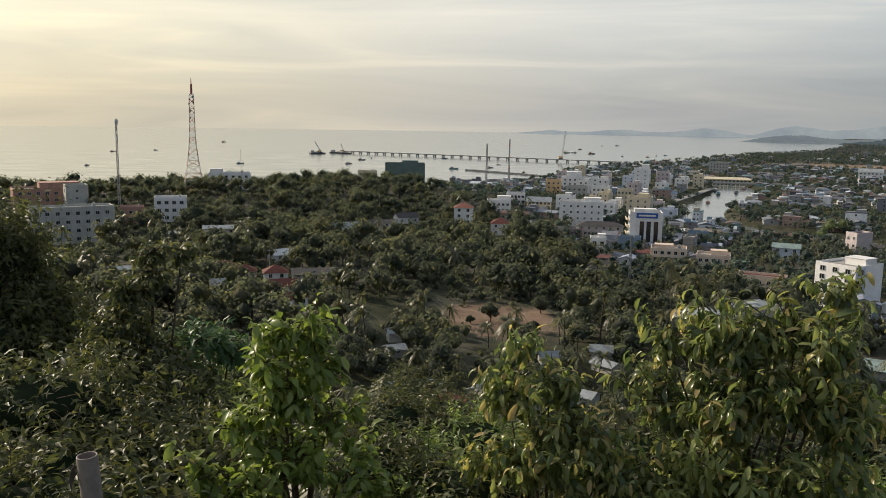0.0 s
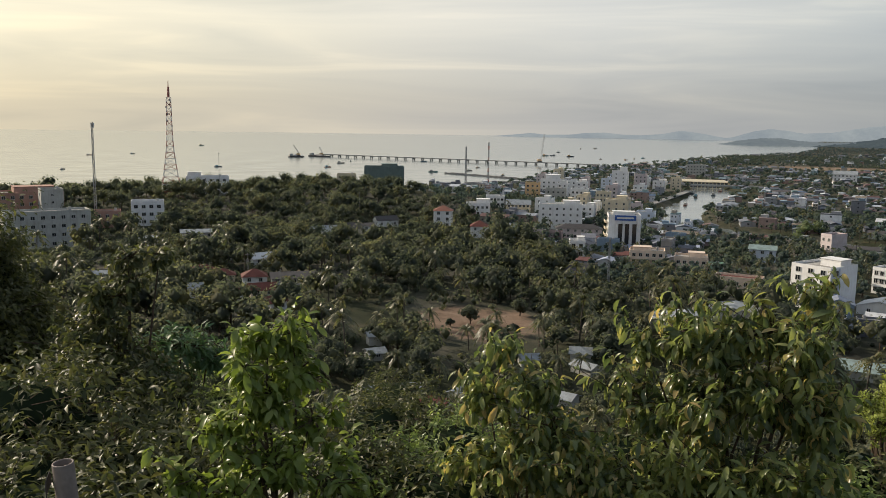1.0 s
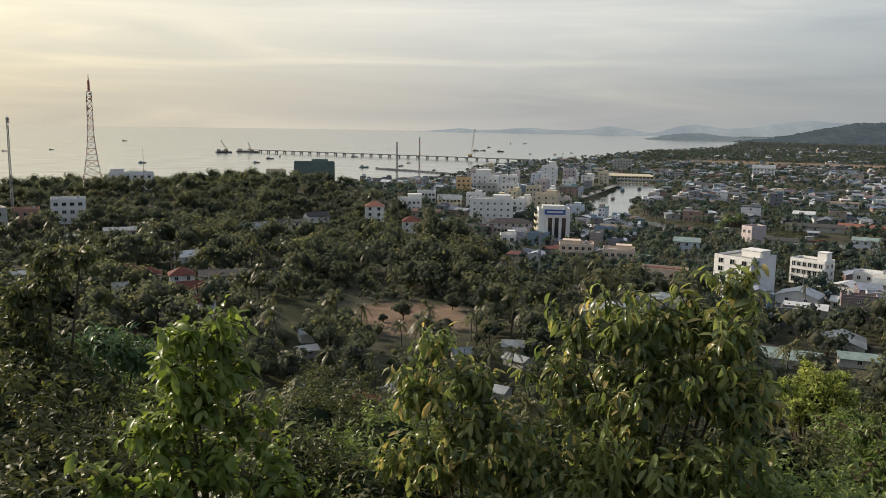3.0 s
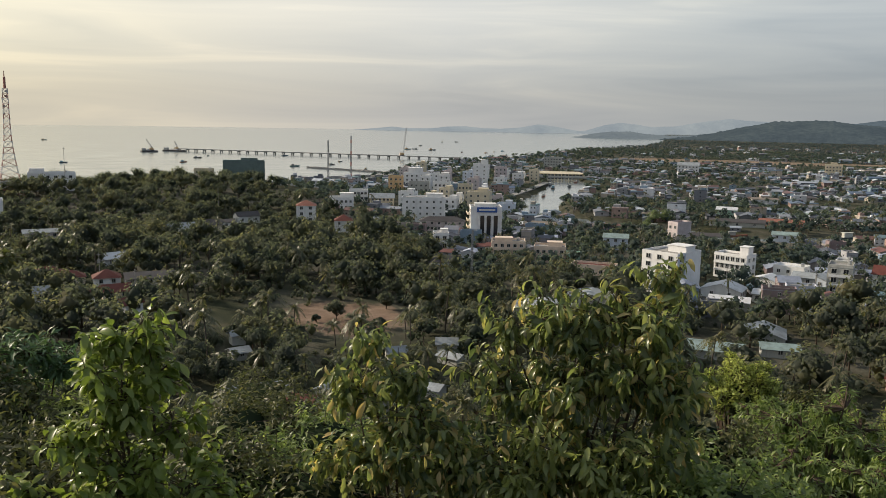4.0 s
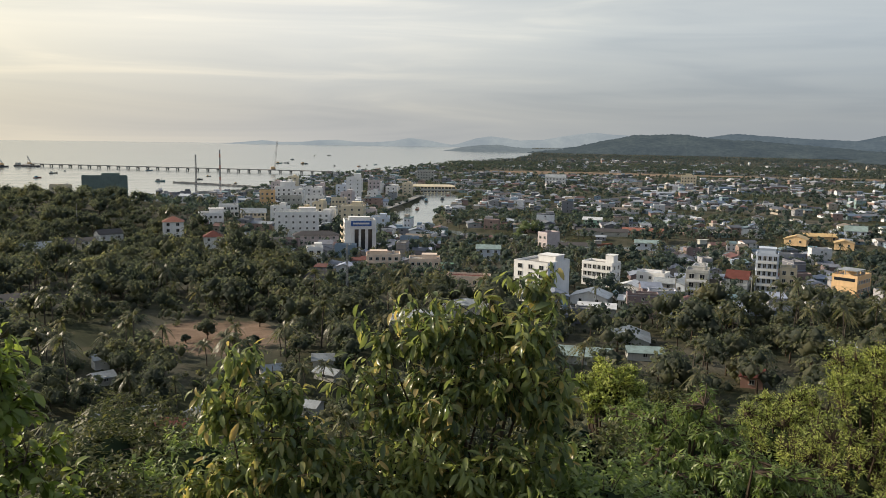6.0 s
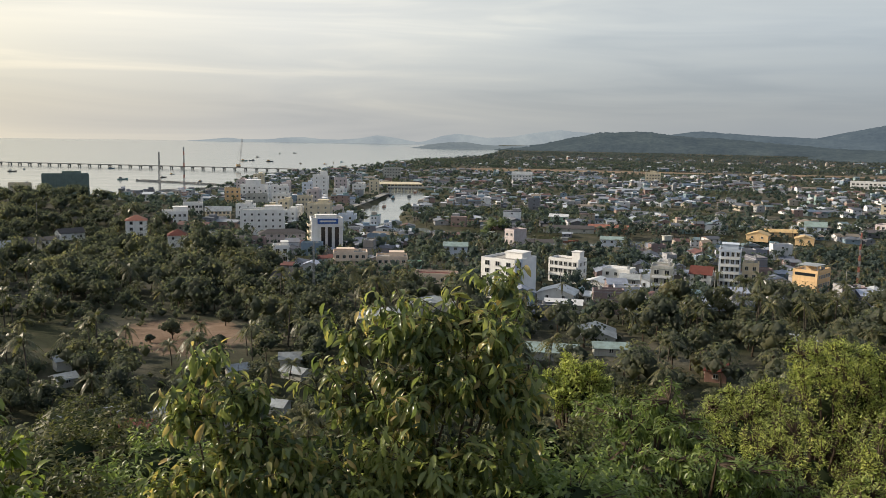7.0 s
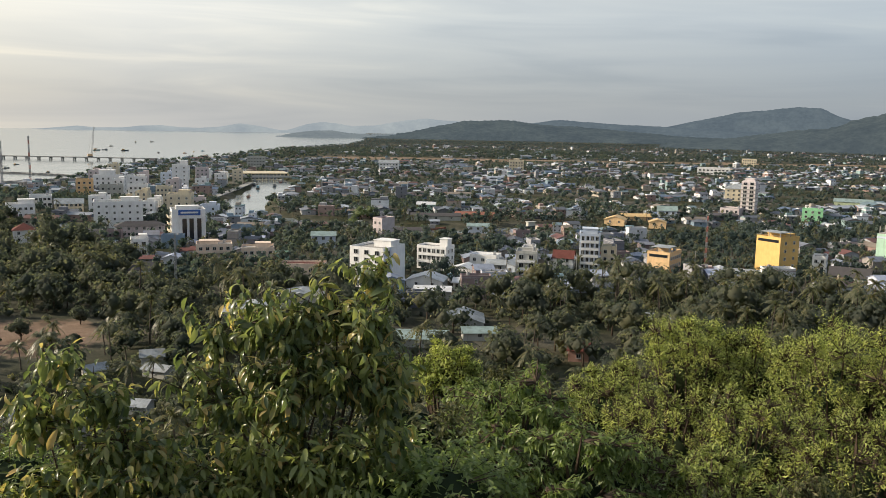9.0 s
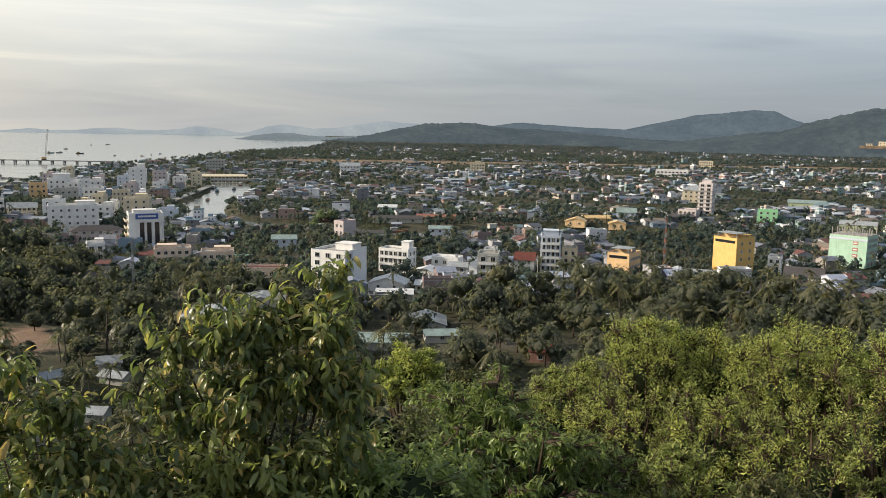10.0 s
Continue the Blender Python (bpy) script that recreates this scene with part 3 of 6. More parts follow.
def windows_on(parent, wall_len, height, floors, bays, place, win_w, win_h, mats, sill=1.0, skip=(), meshes={}):
    """A grid of windows, each a frame with a dark pane; place maps (along, up) to a pose."""
    key = (round(win_w, 2), round(win_h, 2), mats[0].name)
    if key not in meshes:
        a, b = win_w / 2, win_h / 2
        fr = Quads()
        for x0, x1, z0, z1 in ((-a - 0.1, -a, -b, b), (a, a + 0.1, -b, b), (-a - 0.1, a + 0.1, b, b + 0.1), (-a - 0.18, a + 0.18, -b - 0.14, -b), (-0.04, 0.04, -b, b)):
            fr.box(x0, x1, -0.16, 0.02, z0, z1)
        meshes[key] = (fr.mesh("window", [mats[0]]), Quads().box(-a, a, -0.03, 0.015, -b, b).mesh("pane", [mats[1]]))
    fh = height / floors
    for f in range(floors):
        for b in range(bays):
            if (f, b) in skip:
                continue
            ob = new("window", meshes[key][0])
            ob.parent = parent
            ob.matrix_basis = place((b + 0.5) / bays * wall_len - wall_len / 2, f * fh + sill + win_h / 2)
            pane = new("pane", meshes[key][1])
            pane.parent = ob


def building(name, label, category, x, y, rz, w, d, floors, wall, fh=3.2, front=(4, 1.3, 1.4), side=(2, 1.1, 1.3), roof="flat", roof_mat=None, bands=True, hut=None, tanks=1, base=None, frame_mat=None, group="", rise=None):
    """A rendered concrete building: body, slab edges, parapet or pitched roof, roof hut, tanks and its windows."""
    z = float(land(x, y)) if base is None else base
    h = floors * fh
    top = new(name)
    top.matrix_basis = pose(x, y, z, 0, 0, rz)
    tagged(top, label, category, group)
    clear(x, y, 0.5 * math.hypot(w, d) + (2.4 if x < 66 and y < 480 else 1.5))
    away = math.hypot(x, y)
    if x < 66 and 150 < away < 480 and x < forest_edge(y) + 10:  # open ground before houses among trees
        for step in (6, 13, 20) if y < 300 else (6, 12, 18):
            clear(x * (1 - (step + d / 2) / away), y * (1 - (step + d / 2) / away), 0.34 * w + 1.4)
    body = Quads().box(-w / 2, w / 2, -d / 2, d / 2, -1.0, h)
    if roof == "flat":
        t = 0.2
        for x0, x1, y0, y1 in ((-w / 2, w / 2, -d / 2, -d / 2 + t), (-w / 2, w / 2, d / 2 - t, d / 2), (-w / 2, -w / 2 + t, -d / 2 + t, d / 2 - t), (w / 2 - t, w / 2, -d / 2 + t, d / 2 - t)):
            body.box(x0, x1, y0, y1, h - 0.01, h + 0.9)
    elif roof == "gable":
        r = rise or d * 0.28
        for s in (-1, 1):
            body.add([(s * w / 2, -d / 2, h), (s * w / 2, d / 2, h), (s * w / 2, 0.02, h + r), (s * w / 2, -0.02, h + r)], [(0, 1, 2, 3)])
    part("wall", body, wall, top)
    if roof == "flat":
        part("roof", Quads().box(-w / 2 + 0.2, w / 2 - 0.2, -d / 2 + 0.2, d / 2 - 0.2, h, h + 0.12), roof_mat or CONCRETE, top)
    elif roof == "gable":
        part("roof", Quads().gable(w, d, h, rise or d * 0.28), roof_mat or ROOFS, top)
    elif roof == "hip":
        part("roof", Quads().hip(w, d, h, rise or d * 0.3), roof_mat or ROOFS, top)
    if bands and floors > 1:
        for f in range(1, floors + (roof == "flat")):
            b = Quads().box(-w / 2 - 0.12, w / 2 + 0.12, -d / 2 - 0.12, d / 2 + 0.12, f * fh - 0.12, f * fh + 0.1)
            part("slab_edge", b, wall, top)
    fm = frame_mat or FRAME
    if front[0]:
        windows_on(top, w * 0.94, h, floors, front[0], lambda a, u: pose(a, -d / 2, u), front[1], front[2], (fm, GLASS_DARK))
    if side[0]:
        windows_on(top, d * 0.9, h, floors, side[0], lambda a, u: pose(-w / 2, -a, u, 0, 0, -90), side[1], side[2], (fm, GLASS_DARK))
        windows_on(top, d * 0.9, h, floors, side[0], lambda a, u: pose(w / 2, a, u, 0, 0, 90), side[1], side[2], (fm, GLASS_DARK))
    if hut:
        hx, hy, hw, hd, hh = hut
        part("roof_hut", Quads().box(hx - hw / 2, hx + hw / 2, hy - hd / 2, hy + hd / 2, h, h + hh).box(hx - hw / 2 - 0.25, hx + hw / 2 + 0.25, hy - hd / 2 - 0.25, hy + hd / 2 + 0.25, h + hh, h + hh + 0.18), wall, top)
    for i in range(tanks if roof == "flat" else 0):
        part("water_tank", Quads().beam((w * 0.3 - 1.9 * i, d * 0.25, h), (w * 0.3 - 1.9 * i, d * 0.25, h + 1.5), 0.7, 0.62, 10), STEEL, top)
    return top


def solid(name, colour, **more):
    return painted(name, [colour], **more)


W_YELLOW2 = solid("pale_yellow_render", (0.78, 0.62, 0.36), grime=0.2)
W_WHITE, W_CREAM, W_YELLOW = solid("white_render", (0.76, 0.76, 0.76), grime=0.25), solid("cream_render", (0.68, 0.60, 0.45)), solid("yellow_render", (0.72, 0.47, 0.17), grime=0.3)
W_OCHRE, W_MINT, W_PINK = solid("ochre_render", (0.72, 0.50, 0.28)), solid("mint_render", (0.40, 0.60, 0.48), grime=0.3), solid("pink_render", (0.58, 0.51, 0.515))
W_GREY, W_LIME, W_SALMON = solid("grey_render", (0.46, 0.46, 0.43), grime=0.45), solid("lime_render", (0.38, 0.45, 0.31), grime=0.5), solid("salmon_render", (0.42, 0.25, 0.20))
W_BLUE, W_NET, W_GREEN = solid("pale_blue_render", (0.52, 0.58, 0.68), grime=0.2), solid("green_netting", (0.15, 0.20, 0.19)), solid("bright_green_render", (0.26, 0.55, 0.32), grime=0.3)
R_RED, R_DARK, R_TEAL, R_GREY = solid("red_tiles", (0.135, 0.045, 0.036), grime=0.5), solid("dark_roof", (0.075, 0.07, 0.072)), solid("teal_sheet", (0.25, 0.33, 0.325), rough=0.5, grime=0.7), solid("grey_sheet", (0.33, 0.36, 0.385), rough=0.5, grime=0.7)
W_BARE = solid("bare_pinkish_render", (0.66, 0.60, 0.61), grime=0.3)
W_PEACH = solid("peach_render", (0.70, 0.57, 0.47), grime=0.3)
R_ORANGE, BLUE_SIGN = solid("orange_tiles", (0.26, 0.115, 0.085)), solid("blue_sign_board", (0.05, 0.12, 0.36))

# the town's tall buildings
building("apartment_block", "plain white four-storey block with small square windows", "building", 77, 466, -9, 24, 13, 4, W_WHITE, 3.3, (6, 0.9, 1.0), (3, 0.9, 1.0), hut=(6, 1, 9, 6, 2.4), bands=False, tanks=2)
building("hall", "long pale pink hall with a dark hipped roof", "building", 81, 430, -9, 23, 9, 2, W_PINK, 2.7, (6, 1.0, 1.1), (2, 1, 1), "hip", R_DARK, rise=2.0)
building("townhouse", "small white two-storey townhouse with a roof terrace", "house", 69, 369, -9, 7, 8, 2, W_WHITE, 3.5, (2, 1.6, 1.8), (2, 1, 1.3), hut=(1.5, 1, 3, 4, 2))
building("villa", "white villa with a red tiled roof beside palms", "house", 11, 452, -4, 10, 9, 3, W_WHITE, 3.1, (2, 1.4, 1.5), (3, 1, 1.3), "hip", R_ORANGE, rise=2.4)
building("hotel", "cream tower block with plain sides", "building", 119, 507, -22, 14, 12, 4, W_CREAM, 3.2, (3, 1.0, 1.1), (3, 0.9, 1.0), hut=(2, 2, 6, 6, 2.6), tanks=2)
building("hotel", "tall white narrow tower block", "building", 169, 718, -14, 13, 10, 6, W_WHITE, 3.3, (2, 0.9, 1.0), (2, 0.9, 1.0), hut=(3, 1, 6, 6, 4), bands=False)
building("hotel", "peach block of flats beside a white tower", "building", 191, 733, -14, 11, 12, 5, W_PINK, 3.3, (3, 1.1, 1.3), (2, 1, 1.2))
building("hotel", "tiered white hotel with a stepped top", "building", 112, 690, -10, 30, 12, 4, W_WHITE, 3.3, (7, 1.1, 1.3), (2, 1, 1.2), hut=(-5, 1, 12, 8, 4.5), tanks=2)
building("townhouse", "yellow townhouse with a flat roof", "house", 82, 625, -10, 11, 10, 4, W_OCHRE, 3.2, (3, 1.2, 1.3), (2, 1, 1.2))
building("townhouse", "grey rendered townhouse with balconies", "house", 97, 610, -10, 15, 10, 3, W_GREY, 3.4, (4, 1.2, 1.3), (2, 1, 1.2))
building("townhouse", "white townhouse with a green awning", "house", 108, 575, -14, 12, 11, 4, W_WHITE, 3.3, (4, 1.2, 1.3), (2, 1, 1.2))
building("townhouse", "white townhouse with rows of windows", "house", 122, 563, -16, 10, 10, 4, W_CREAM, 3.2, (4, 1.0, 1.3), (2, 1, 1.2))
building("building", "low white building at the edge of the woods", "building", 33, 500, -4, 14, 10, 2, W_WHITE, 3.4, (5, 1.2, 1.3), (2, 1, 1.2), hut=(3, 1, 8, 6, 2.8))
building("building", "white two-storey house with a flat roof", "house", 47, 545, -6, 12, 9, 2, W_WHITE, 3.2, (5, 1.4, 1.3), (2, 1, 1.2))
building("building", "low white school building with a grey roof", "building", 60, 525, -6, 15, 9, 2, W_CREAM, 2.7, (6, 1.2, 1.2), (2, 1, 1.2), "gable", R_GREY)
building("terrace_block", "peach three-storey block with terraces", "building", 92, 337, -14, 14, 10, 3, W_PEACH, 2.6, (5, 1.2, 1.2), (2, 1, 1.2), hut=(-2, 1, 7, 5, 1.6))
building("terrace_block", "peach low block with a stepped roof", "building", 109, 333, -18, 13, 10, 2, W_PEACH, 3.0, (5, 1.2, 1.2), (2, 1, 1.2), hut=(2, 1, 6, 5, 2))
building("bungalow", "long peach bungalow with a red flat roof", "house", 117, 302, -30, 17, 8, 1, W_PEACH, 3.3, (5, 1.2, 1.4), (1, 1.2, 1.4), "flat", R_RED, tanks=0)
corner = building("office", "white five-storey corner office with a recessed bay", "building", 132, 268, -58, 14, 15, 5, W_WHITE, 2.75, (3, 1.6, 1.5), (0, 1, 1), hut=(2, 3, 7, 6, 2.4), bands=False, tanks=2)
# shaded side in colour: dark panels for the recess, pale blue on white trim
for f in range(5):
    part("balcony_bay", Quads().box(6.9, 7.12, -6.2, -3.4, 0.7 + f * 2.75, 2.5 + f * 2.75), GLASS_DARK, corner, "dark panel for the shade in a balcony bay")
    part("balcony_slab", Quads().box(7.0, 7.5, -6.5, -3.1, 0.35 + f * 2.75, 0.6 + f * 2.75), W_BLUE, corner)
part("bay_wall", Quads().box(7.0, 7.3, -6.9, -6.5, 0, 14.2).box(7.0, 7.3, -3.1, -2.7, 0, 14.2), W_BLUE, corner)
building("house", "narrow pale pink townhouse with a red roof edge", "house", 189, 377, -66, 6, 10, 3, W_PINK, 3.4, (2, 1.0, 1.3), (0, 1, 1), "flat", R_RED, tanks=0)
building("hotel", "white hotel with a stair tower", "building", 169, 290, -56, 13, 8, 3, W_WHITE, 2.9, (6, 1.2, 1.5), (2, 1.1, 1.3), hut=(4.4, 0, 3.4, 4, 3.6))
building("chapel", "white gabled chapel with a dark red roof", "building", 216, 266, -46, 8, 9, 2, W_WHITE, 2.6, (2, 0.9, 1.5), (3, 0.9, 1.4), "gable", R_RED)
building("hotel", "narrow pale blue hotel with white balconies", "building", 225.3, 261.3, -40, 8, 10, 5, W_BLUE, 2.9, (4, 1.0, 1.6), (3, 0.9, 1.2), hut=(0, 2, 6, 6, 2.2))
building("townhouse", "cream townhouse next to the blue hotel", "house", 232, 257, -43, 6, 7, 3, W_CREAM, 3.1, (2, 1.1, 1.4), (2, 0.9, 1.2))
building("townhouse", "grey townhouse with balcony fronts", "house", 192, 259, -40, 8, 10, 3, W_GREY, 3.2, (2, 1.6, 1.6), (2, 0.9, 1.2))
building("flats", "ochre block of flats with a plain gable wall", "building", 242, 236, -66, 9, 13, 3, W_OCHRE, 3.2, (0, 1, 1), (5, 1.2, 1.2), hut=(0, 0, 4, 4, 2.2))
building("flats", "tall yellow block with a plain gable wall", "building", 284.8, 217, -88, 11, 12, 5, W_YELLOW, 3.1, (0, 1, 1), (2, 1.0, 1.1), hut=(0, 2, 8, 6, 1.6), bands=False)
building("annex", "small white annex beside the yellow block", "building", 297, 206, -60, 5, 8, 3, W_WHITE, 2.8, (2, 1, 1.2), (2, 0.9, 1.1))
building("hotel", "mint green hotel with red signs on its side", "building", 359, 210, -78, 16, 14, 5, W_MINT, 2.6, (0, 1.2, 1.3), (5, 1.2, 1.3), bands=False)
building("unfinished_tower", "unfinished pinkish concrete tower with bare slabs", "building", 461, 376, -62, 9, 10, 9, W_BARE, 2.6, (2, 2.2, 1.8), (0, 1, 1), hut=(0, 1, 6, 6, 2.5))
building("building", "low wing of the unfinished tower", "building", 447, 378, -62, 12, 14, 2, W_PINK, 3.0, (4, 1.4, 1.5), (2, 1, 1.2))
building("building", "bright green two-storey house", "house", 470, 334, -56, 12, 8, 3, W_GREEN, 2.9, (3, 1.2, 1.4), (2, 1, 1.2))
building("warehouse", "green sheet warehouse with a long low roof", "warehouse", 600, 392, -57, 27, 14, 1, W_LIME, 4.6, (0, 1, 1), (0, 1, 1), "gable", R_TEAL, rise=2)
building("warehouse", "lime green warehouse beside a dark shed", "warehouse", 484, 281, -62, 20, 12, 1, W_LIME, 5.0, (0, 1, 1), (0, 1, 1), "gable", R_GREY, rise=2)
building("hotel", "cream hotel standing above the low roofs", "building", 612, 854, -36, 18, 14, 4, W_CREAM, 3.6, (5, 1.3, 1.5), (3, 1, 1.3), hut=(0, 0, 7, 6, 3))
building("market_hall", "long yellow market hall on the river", "building", 291, 865, -17, 52, 12, 2, W_YELLOW2, 4.0, (13, 2.8, 2.2), (2, 1.2, 1.4), "hip", W_CREAM, rise=2.0)
building("hotel", "grey blue block near the shore", "building", 330, 1010, -18, 22, 12, 4, W_GREY, 3.4, (6, 1.3, 1.4), (2, 1, 1.2))
building("building", "white pitched building near the airfield", "building", 460, 905, -27, 24, 12, 3, W_WHITE, 3.6, (6, 1.3, 1.4), (2, 1, 1.2), "gable", R_GREY)
building("building", "white modern hall with a long flat roof", "building", 850, 752, -48, 40, 14, 2, W_WHITE, 4.2, (8, 2.6, 1.6), (2, 1.4, 1.5))
building("building", "cream flats at the edge of the airfield", "building", 1103, 905, -50, 22, 12, 3, W_CREAM, 3.8, (6, 1.6, 1.6), (2, 1, 1.2))
building("building", "white house amid trees", "building", 560, 470, -50, 18, 11, 3, W_CREAM, 3.4, (4, 1.3, 1.4), (2, 1, 1.2), "hip", R_GREY)
building("building", "pale green house with a blue sheet roof", "house", 395, 385, -45, 12, 9, 2, W_BLUE, 3.2, (3, 1.3, 1.4), (2, 1, 1.2), "gable", R_TEAL)

# the crowded centre of the town
rng = np.random.default_rng(23)
CENTRE_WALLS = [(W_WHITE, "white"), (W_CREAM, "cream"), (W_WHITE, "white"), (W_BLUE, "pale blue"), (W_PINK, "pale pink"), (W_WHITE, "white")]
STOREYS = {2: "two", 3: "three", 4: "four", 5: "five"}
made = 0
for i in range(160):
    a, r = radians(-rng.uniform(8.0, 17.5)), rng.uniform(490, 860)
    x, y, floors = -math.sin(a) * r, math.cos(a) * r, int(rng.choice([2, 3, 3, 4, 4, 5]))
    if made < 24 and is_clear(x, y, 6) and river_in(x, y) < -14 and not in_woods(x, y) and not hides_river(x, y, 110):
        wall, colour = CENTRE_WALLS[made % 6]
        building("townhouse", f"{colour} {STOREYS[floors]}-storey townhouse with a flat roof in the town centre", "house", x, y, -math.degrees(0.42) + rng.uniform(-8, 8), rng.uniform(6, 11), rng.uniform(7, 10), floors, wall, 2.9, (2, 1.1, 1.3), (1, 0.9, 1.2), hut=(1.5, 1, 3.5, 4, 2.2), bands=False, group="townhouses in the centre")
        made += 1

# the ridge and the valley houses
building("school", "grey four-storey school with rows of windows", "building", -157, 350, 33, 33, 11, 4, W_GREY, 3.6, (8, 1.5, 1.4), (2, 1.0, 1.2), bands=False)
building("hotel", "salmon and grey hotel on the wooded ridge", "building", -198, 419, 32, 34, 16, 3, W_SALMON, 3.4, (8, 1.6, 1.5), (2, 1, 1.2), hut=(4, 0, 18, 10, 3.2))
building("stair_tower", "pale grey stair tower of the ridge hotel", "building", -180, 408, 32, 10, 9, 4, W_GREY, 3.6, (1, 1.0, 1.0), (1, 1, 1.2), bands=False)
building("villa", "white three-storey villa with a grey gable end", "house", -135, 412, 16, 15, 9, 3, W_WHITE, 3.7, (4, 1.7, 1.5), (2, 1, 1.2))
building("house", "salmon two-storey house amid trees", "house", -151, 402, 20, 12, 9, 2, W_SALMON, 3.4, (3, 1.4, 1.5), (2, 1, 1.2))
building("unfinished_building", "building wrapped in dark green netting", "building", -30, 640, 3, 30, 16, 5, W_NET, 3.3, (0, 3.4, 1.6), (0, 1, 1), hut=(4, 0, 12, 8, 2.6), tanks=3)
building("building", "cream two-storey house on the ridge", "house", -57, 622, 5, 14, 10, 3, W_CREAM, 3.3, (4, 1.3, 1.4), (2, 1, 1.2))
building("building", "cream house above the tree line", "house", -92, 640, 7, 10, 8, 3, W_CREAM, 3.3, (3, 1.3, 1.4), (2, 1, 1.2))
building("building", "pale wide house below the red mast", "building", -137, 535, 14, 26, 12, 3, W_WHITE, 3.4, (6, 1.6, 1.4), (2, 1, 1.2), hut=(-8, 0, 8, 6, 3))
building("house", "white house with a white gable and lean-to", "house", -63, 322, 40, 9, 6, 1, W_WHITE, 2.8, (2, 1.0, 1.2), (1, 1, 1.2), "gable", solid("white_sheet", (0.62, 0.63, 0.65), rough=0.5))
building("house", "small white house in the woods", "house", -78, 330, 15, 4, 4, 1, W_WHITE, 3.0, (1, 1.0, 1.2), (1, 1, 1.2), "gable", R_GREY)
building("house", "long house with a dark roof and skylights", "house", -44, 282, 14, 15, 9, 1, W_GREY, 2.6, (5, 1.0, 1.2), (2, 1, 1.2), "gable", R_DARK, rise=1.4)
building("house", "white house with a red tiled roof", "house", -57, 281, 14, 8, 7, 1, W_WHITE, 2.7, (2, 1.0, 1.2), (2, 1, 1.2), "hip", R_RED)
building("house", "house with a wide red tiled roof", "house", -77, 290, 16, 10, 7, 1, W_CREAM, 2.5, (3, 1.0, 1.2), (2, 1, 1.2), "hip", R_RED)
building("house", "house with a dark red tiled roof", "house", -68, 284, 16, 7, 6, 1, W_CREAM, 2.5, (2, 1.0, 1.2), (2, 1, 1.2), "hip", R_RED)
building("house", "white gabled house with a dark red roof", "house", -43, 238, 50, 6, 5, 1, W_WHITE, 2.8, (2, 1.0, 1.2), (1, 1, 1.2), "gable", R_RED)
building("house", "white gabled cottage with a mossy roof", "house", -57, 248, 40, 5, 4, 1, W_WHITE, 2.6, (1, 1.0, 1.2), (1, 1, 1.2), "gable", R_RED)
building("house", "slim white house with stacked balconies", "house", -66, 241, 15, 3.6, 5, 2, W_WHITE, 2.7, (1, 2.4, 1.8), (1, 1, 1.2), "gable", R_GREY)
building("house", "low house with a mossy dark roof", "house", -50, 258, 20, 8, 6, 1, W_CREAM, 2.5, (2, 1.0, 1.2), (1, 1, 1.2), "gable", R_RED)
building("house", "house with a pale grey roof in the palms", "house", -48, 404, 30, 14, 8, 1, W_WHITE, 3.0, (4, 1.0, 1.2), (2, 1, 1.2), "gable", R_GREY)
building("house", "white house with a dark sheet roof", "house", -20, 446, 26, 12, 7, 1, W_WHITE, 3.4, (3, 1.0, 1.2), (2, 1, 1.2), "gable", R_DARK)
building("house", "house with a brown tiled roof", "house", -36, 415, 8, 11, 8, 1, W_CREAM, 3.4, (2, 1.0, 1.2), (1, 1, 1.2), "hip", R_DARK)
building("house", "house with two red tiled roofs at the edge of the woods", "house", 29, 424, -5, 9, 9, 2, W_WHITE, 3.0, (2, 1.0, 1.2), (2, 1, 1.2), "hip", R_RED)
building("house", "blue-walled house with a dark purple roof", "house", 60, 318, -12, 9, 8, 1, W_BLUE, 3.4, (2, 1.0, 1.2), (1, 1, 1.2), "gable", R_DARK)
building("shack", "whitewashed shack below palms", "shack", -12, 206, 20, 3.4, 3, 1, W_WHITE, 2.6, (0, 1, 1), (0, 1, 1), "gable", R_GREY)
# sheds and roofs below the lookout
building("shed", "long shed with a pale teal sheet roof", "shed", 106, 190, -34, 15, 10, 1, W_GREY, 2.3, (0, 1, 1), (0, 1, 1), "gable", R_TEAL, rise=1.2)
building("shed", "shed with a weathered grey sheet roof", "shed", 127, 201, 58, 12, 11, 1, W_GREY, 2.4, (2, 1, 1), (1, 1, 1), "gable", R_GREY, rise=1.8)
building("shed", "low shed with a patched teal roof", "shed", 123, 187, -26, 9, 6, 1, W_GREY, 2.2, (1, 1, 1), (1, 1, 1), "gable", R_TEAL, rise=1.0)
building("shed", "wide low shed with a pale sheet roof", "shed", 76, 236, 66, 12, 17, 1, W_GREY, 3.2, (0, 1, 1), (0, 1, 1), "gable", R_GREY, rise=1.3)
building("shed", "low shed with a white sheet roof", "shed", 96, 250, 64, 11, 14, 1, W_GREY, 3.2, (0, 1, 1), (0, 1, 1), "gable", R_GREY, rise=1.2)
building("shed", "house with a faded red roof among trees", "shed", 134, 158, -38, 5, 5, 1, W_SALMON, 3.0, (1, 1, 1), (1, 1, 1), "gable", R_RED)
building("shed", "shed with a white sheet roof amid palms", "shed", 176, 172, -44, 9, 7, 1, W_GREY, 3.4, (1, 1, 1), (1, 1, 1), "gable", R_GREY, rise=1.2)
building("shed", "grey roofed hall behind a large tree", "shed", 296, 192, -60, 14, 10, 1, W_GREY, 3.6, (2, 1, 1), (1, 1, 1), "gable", R_DARK)
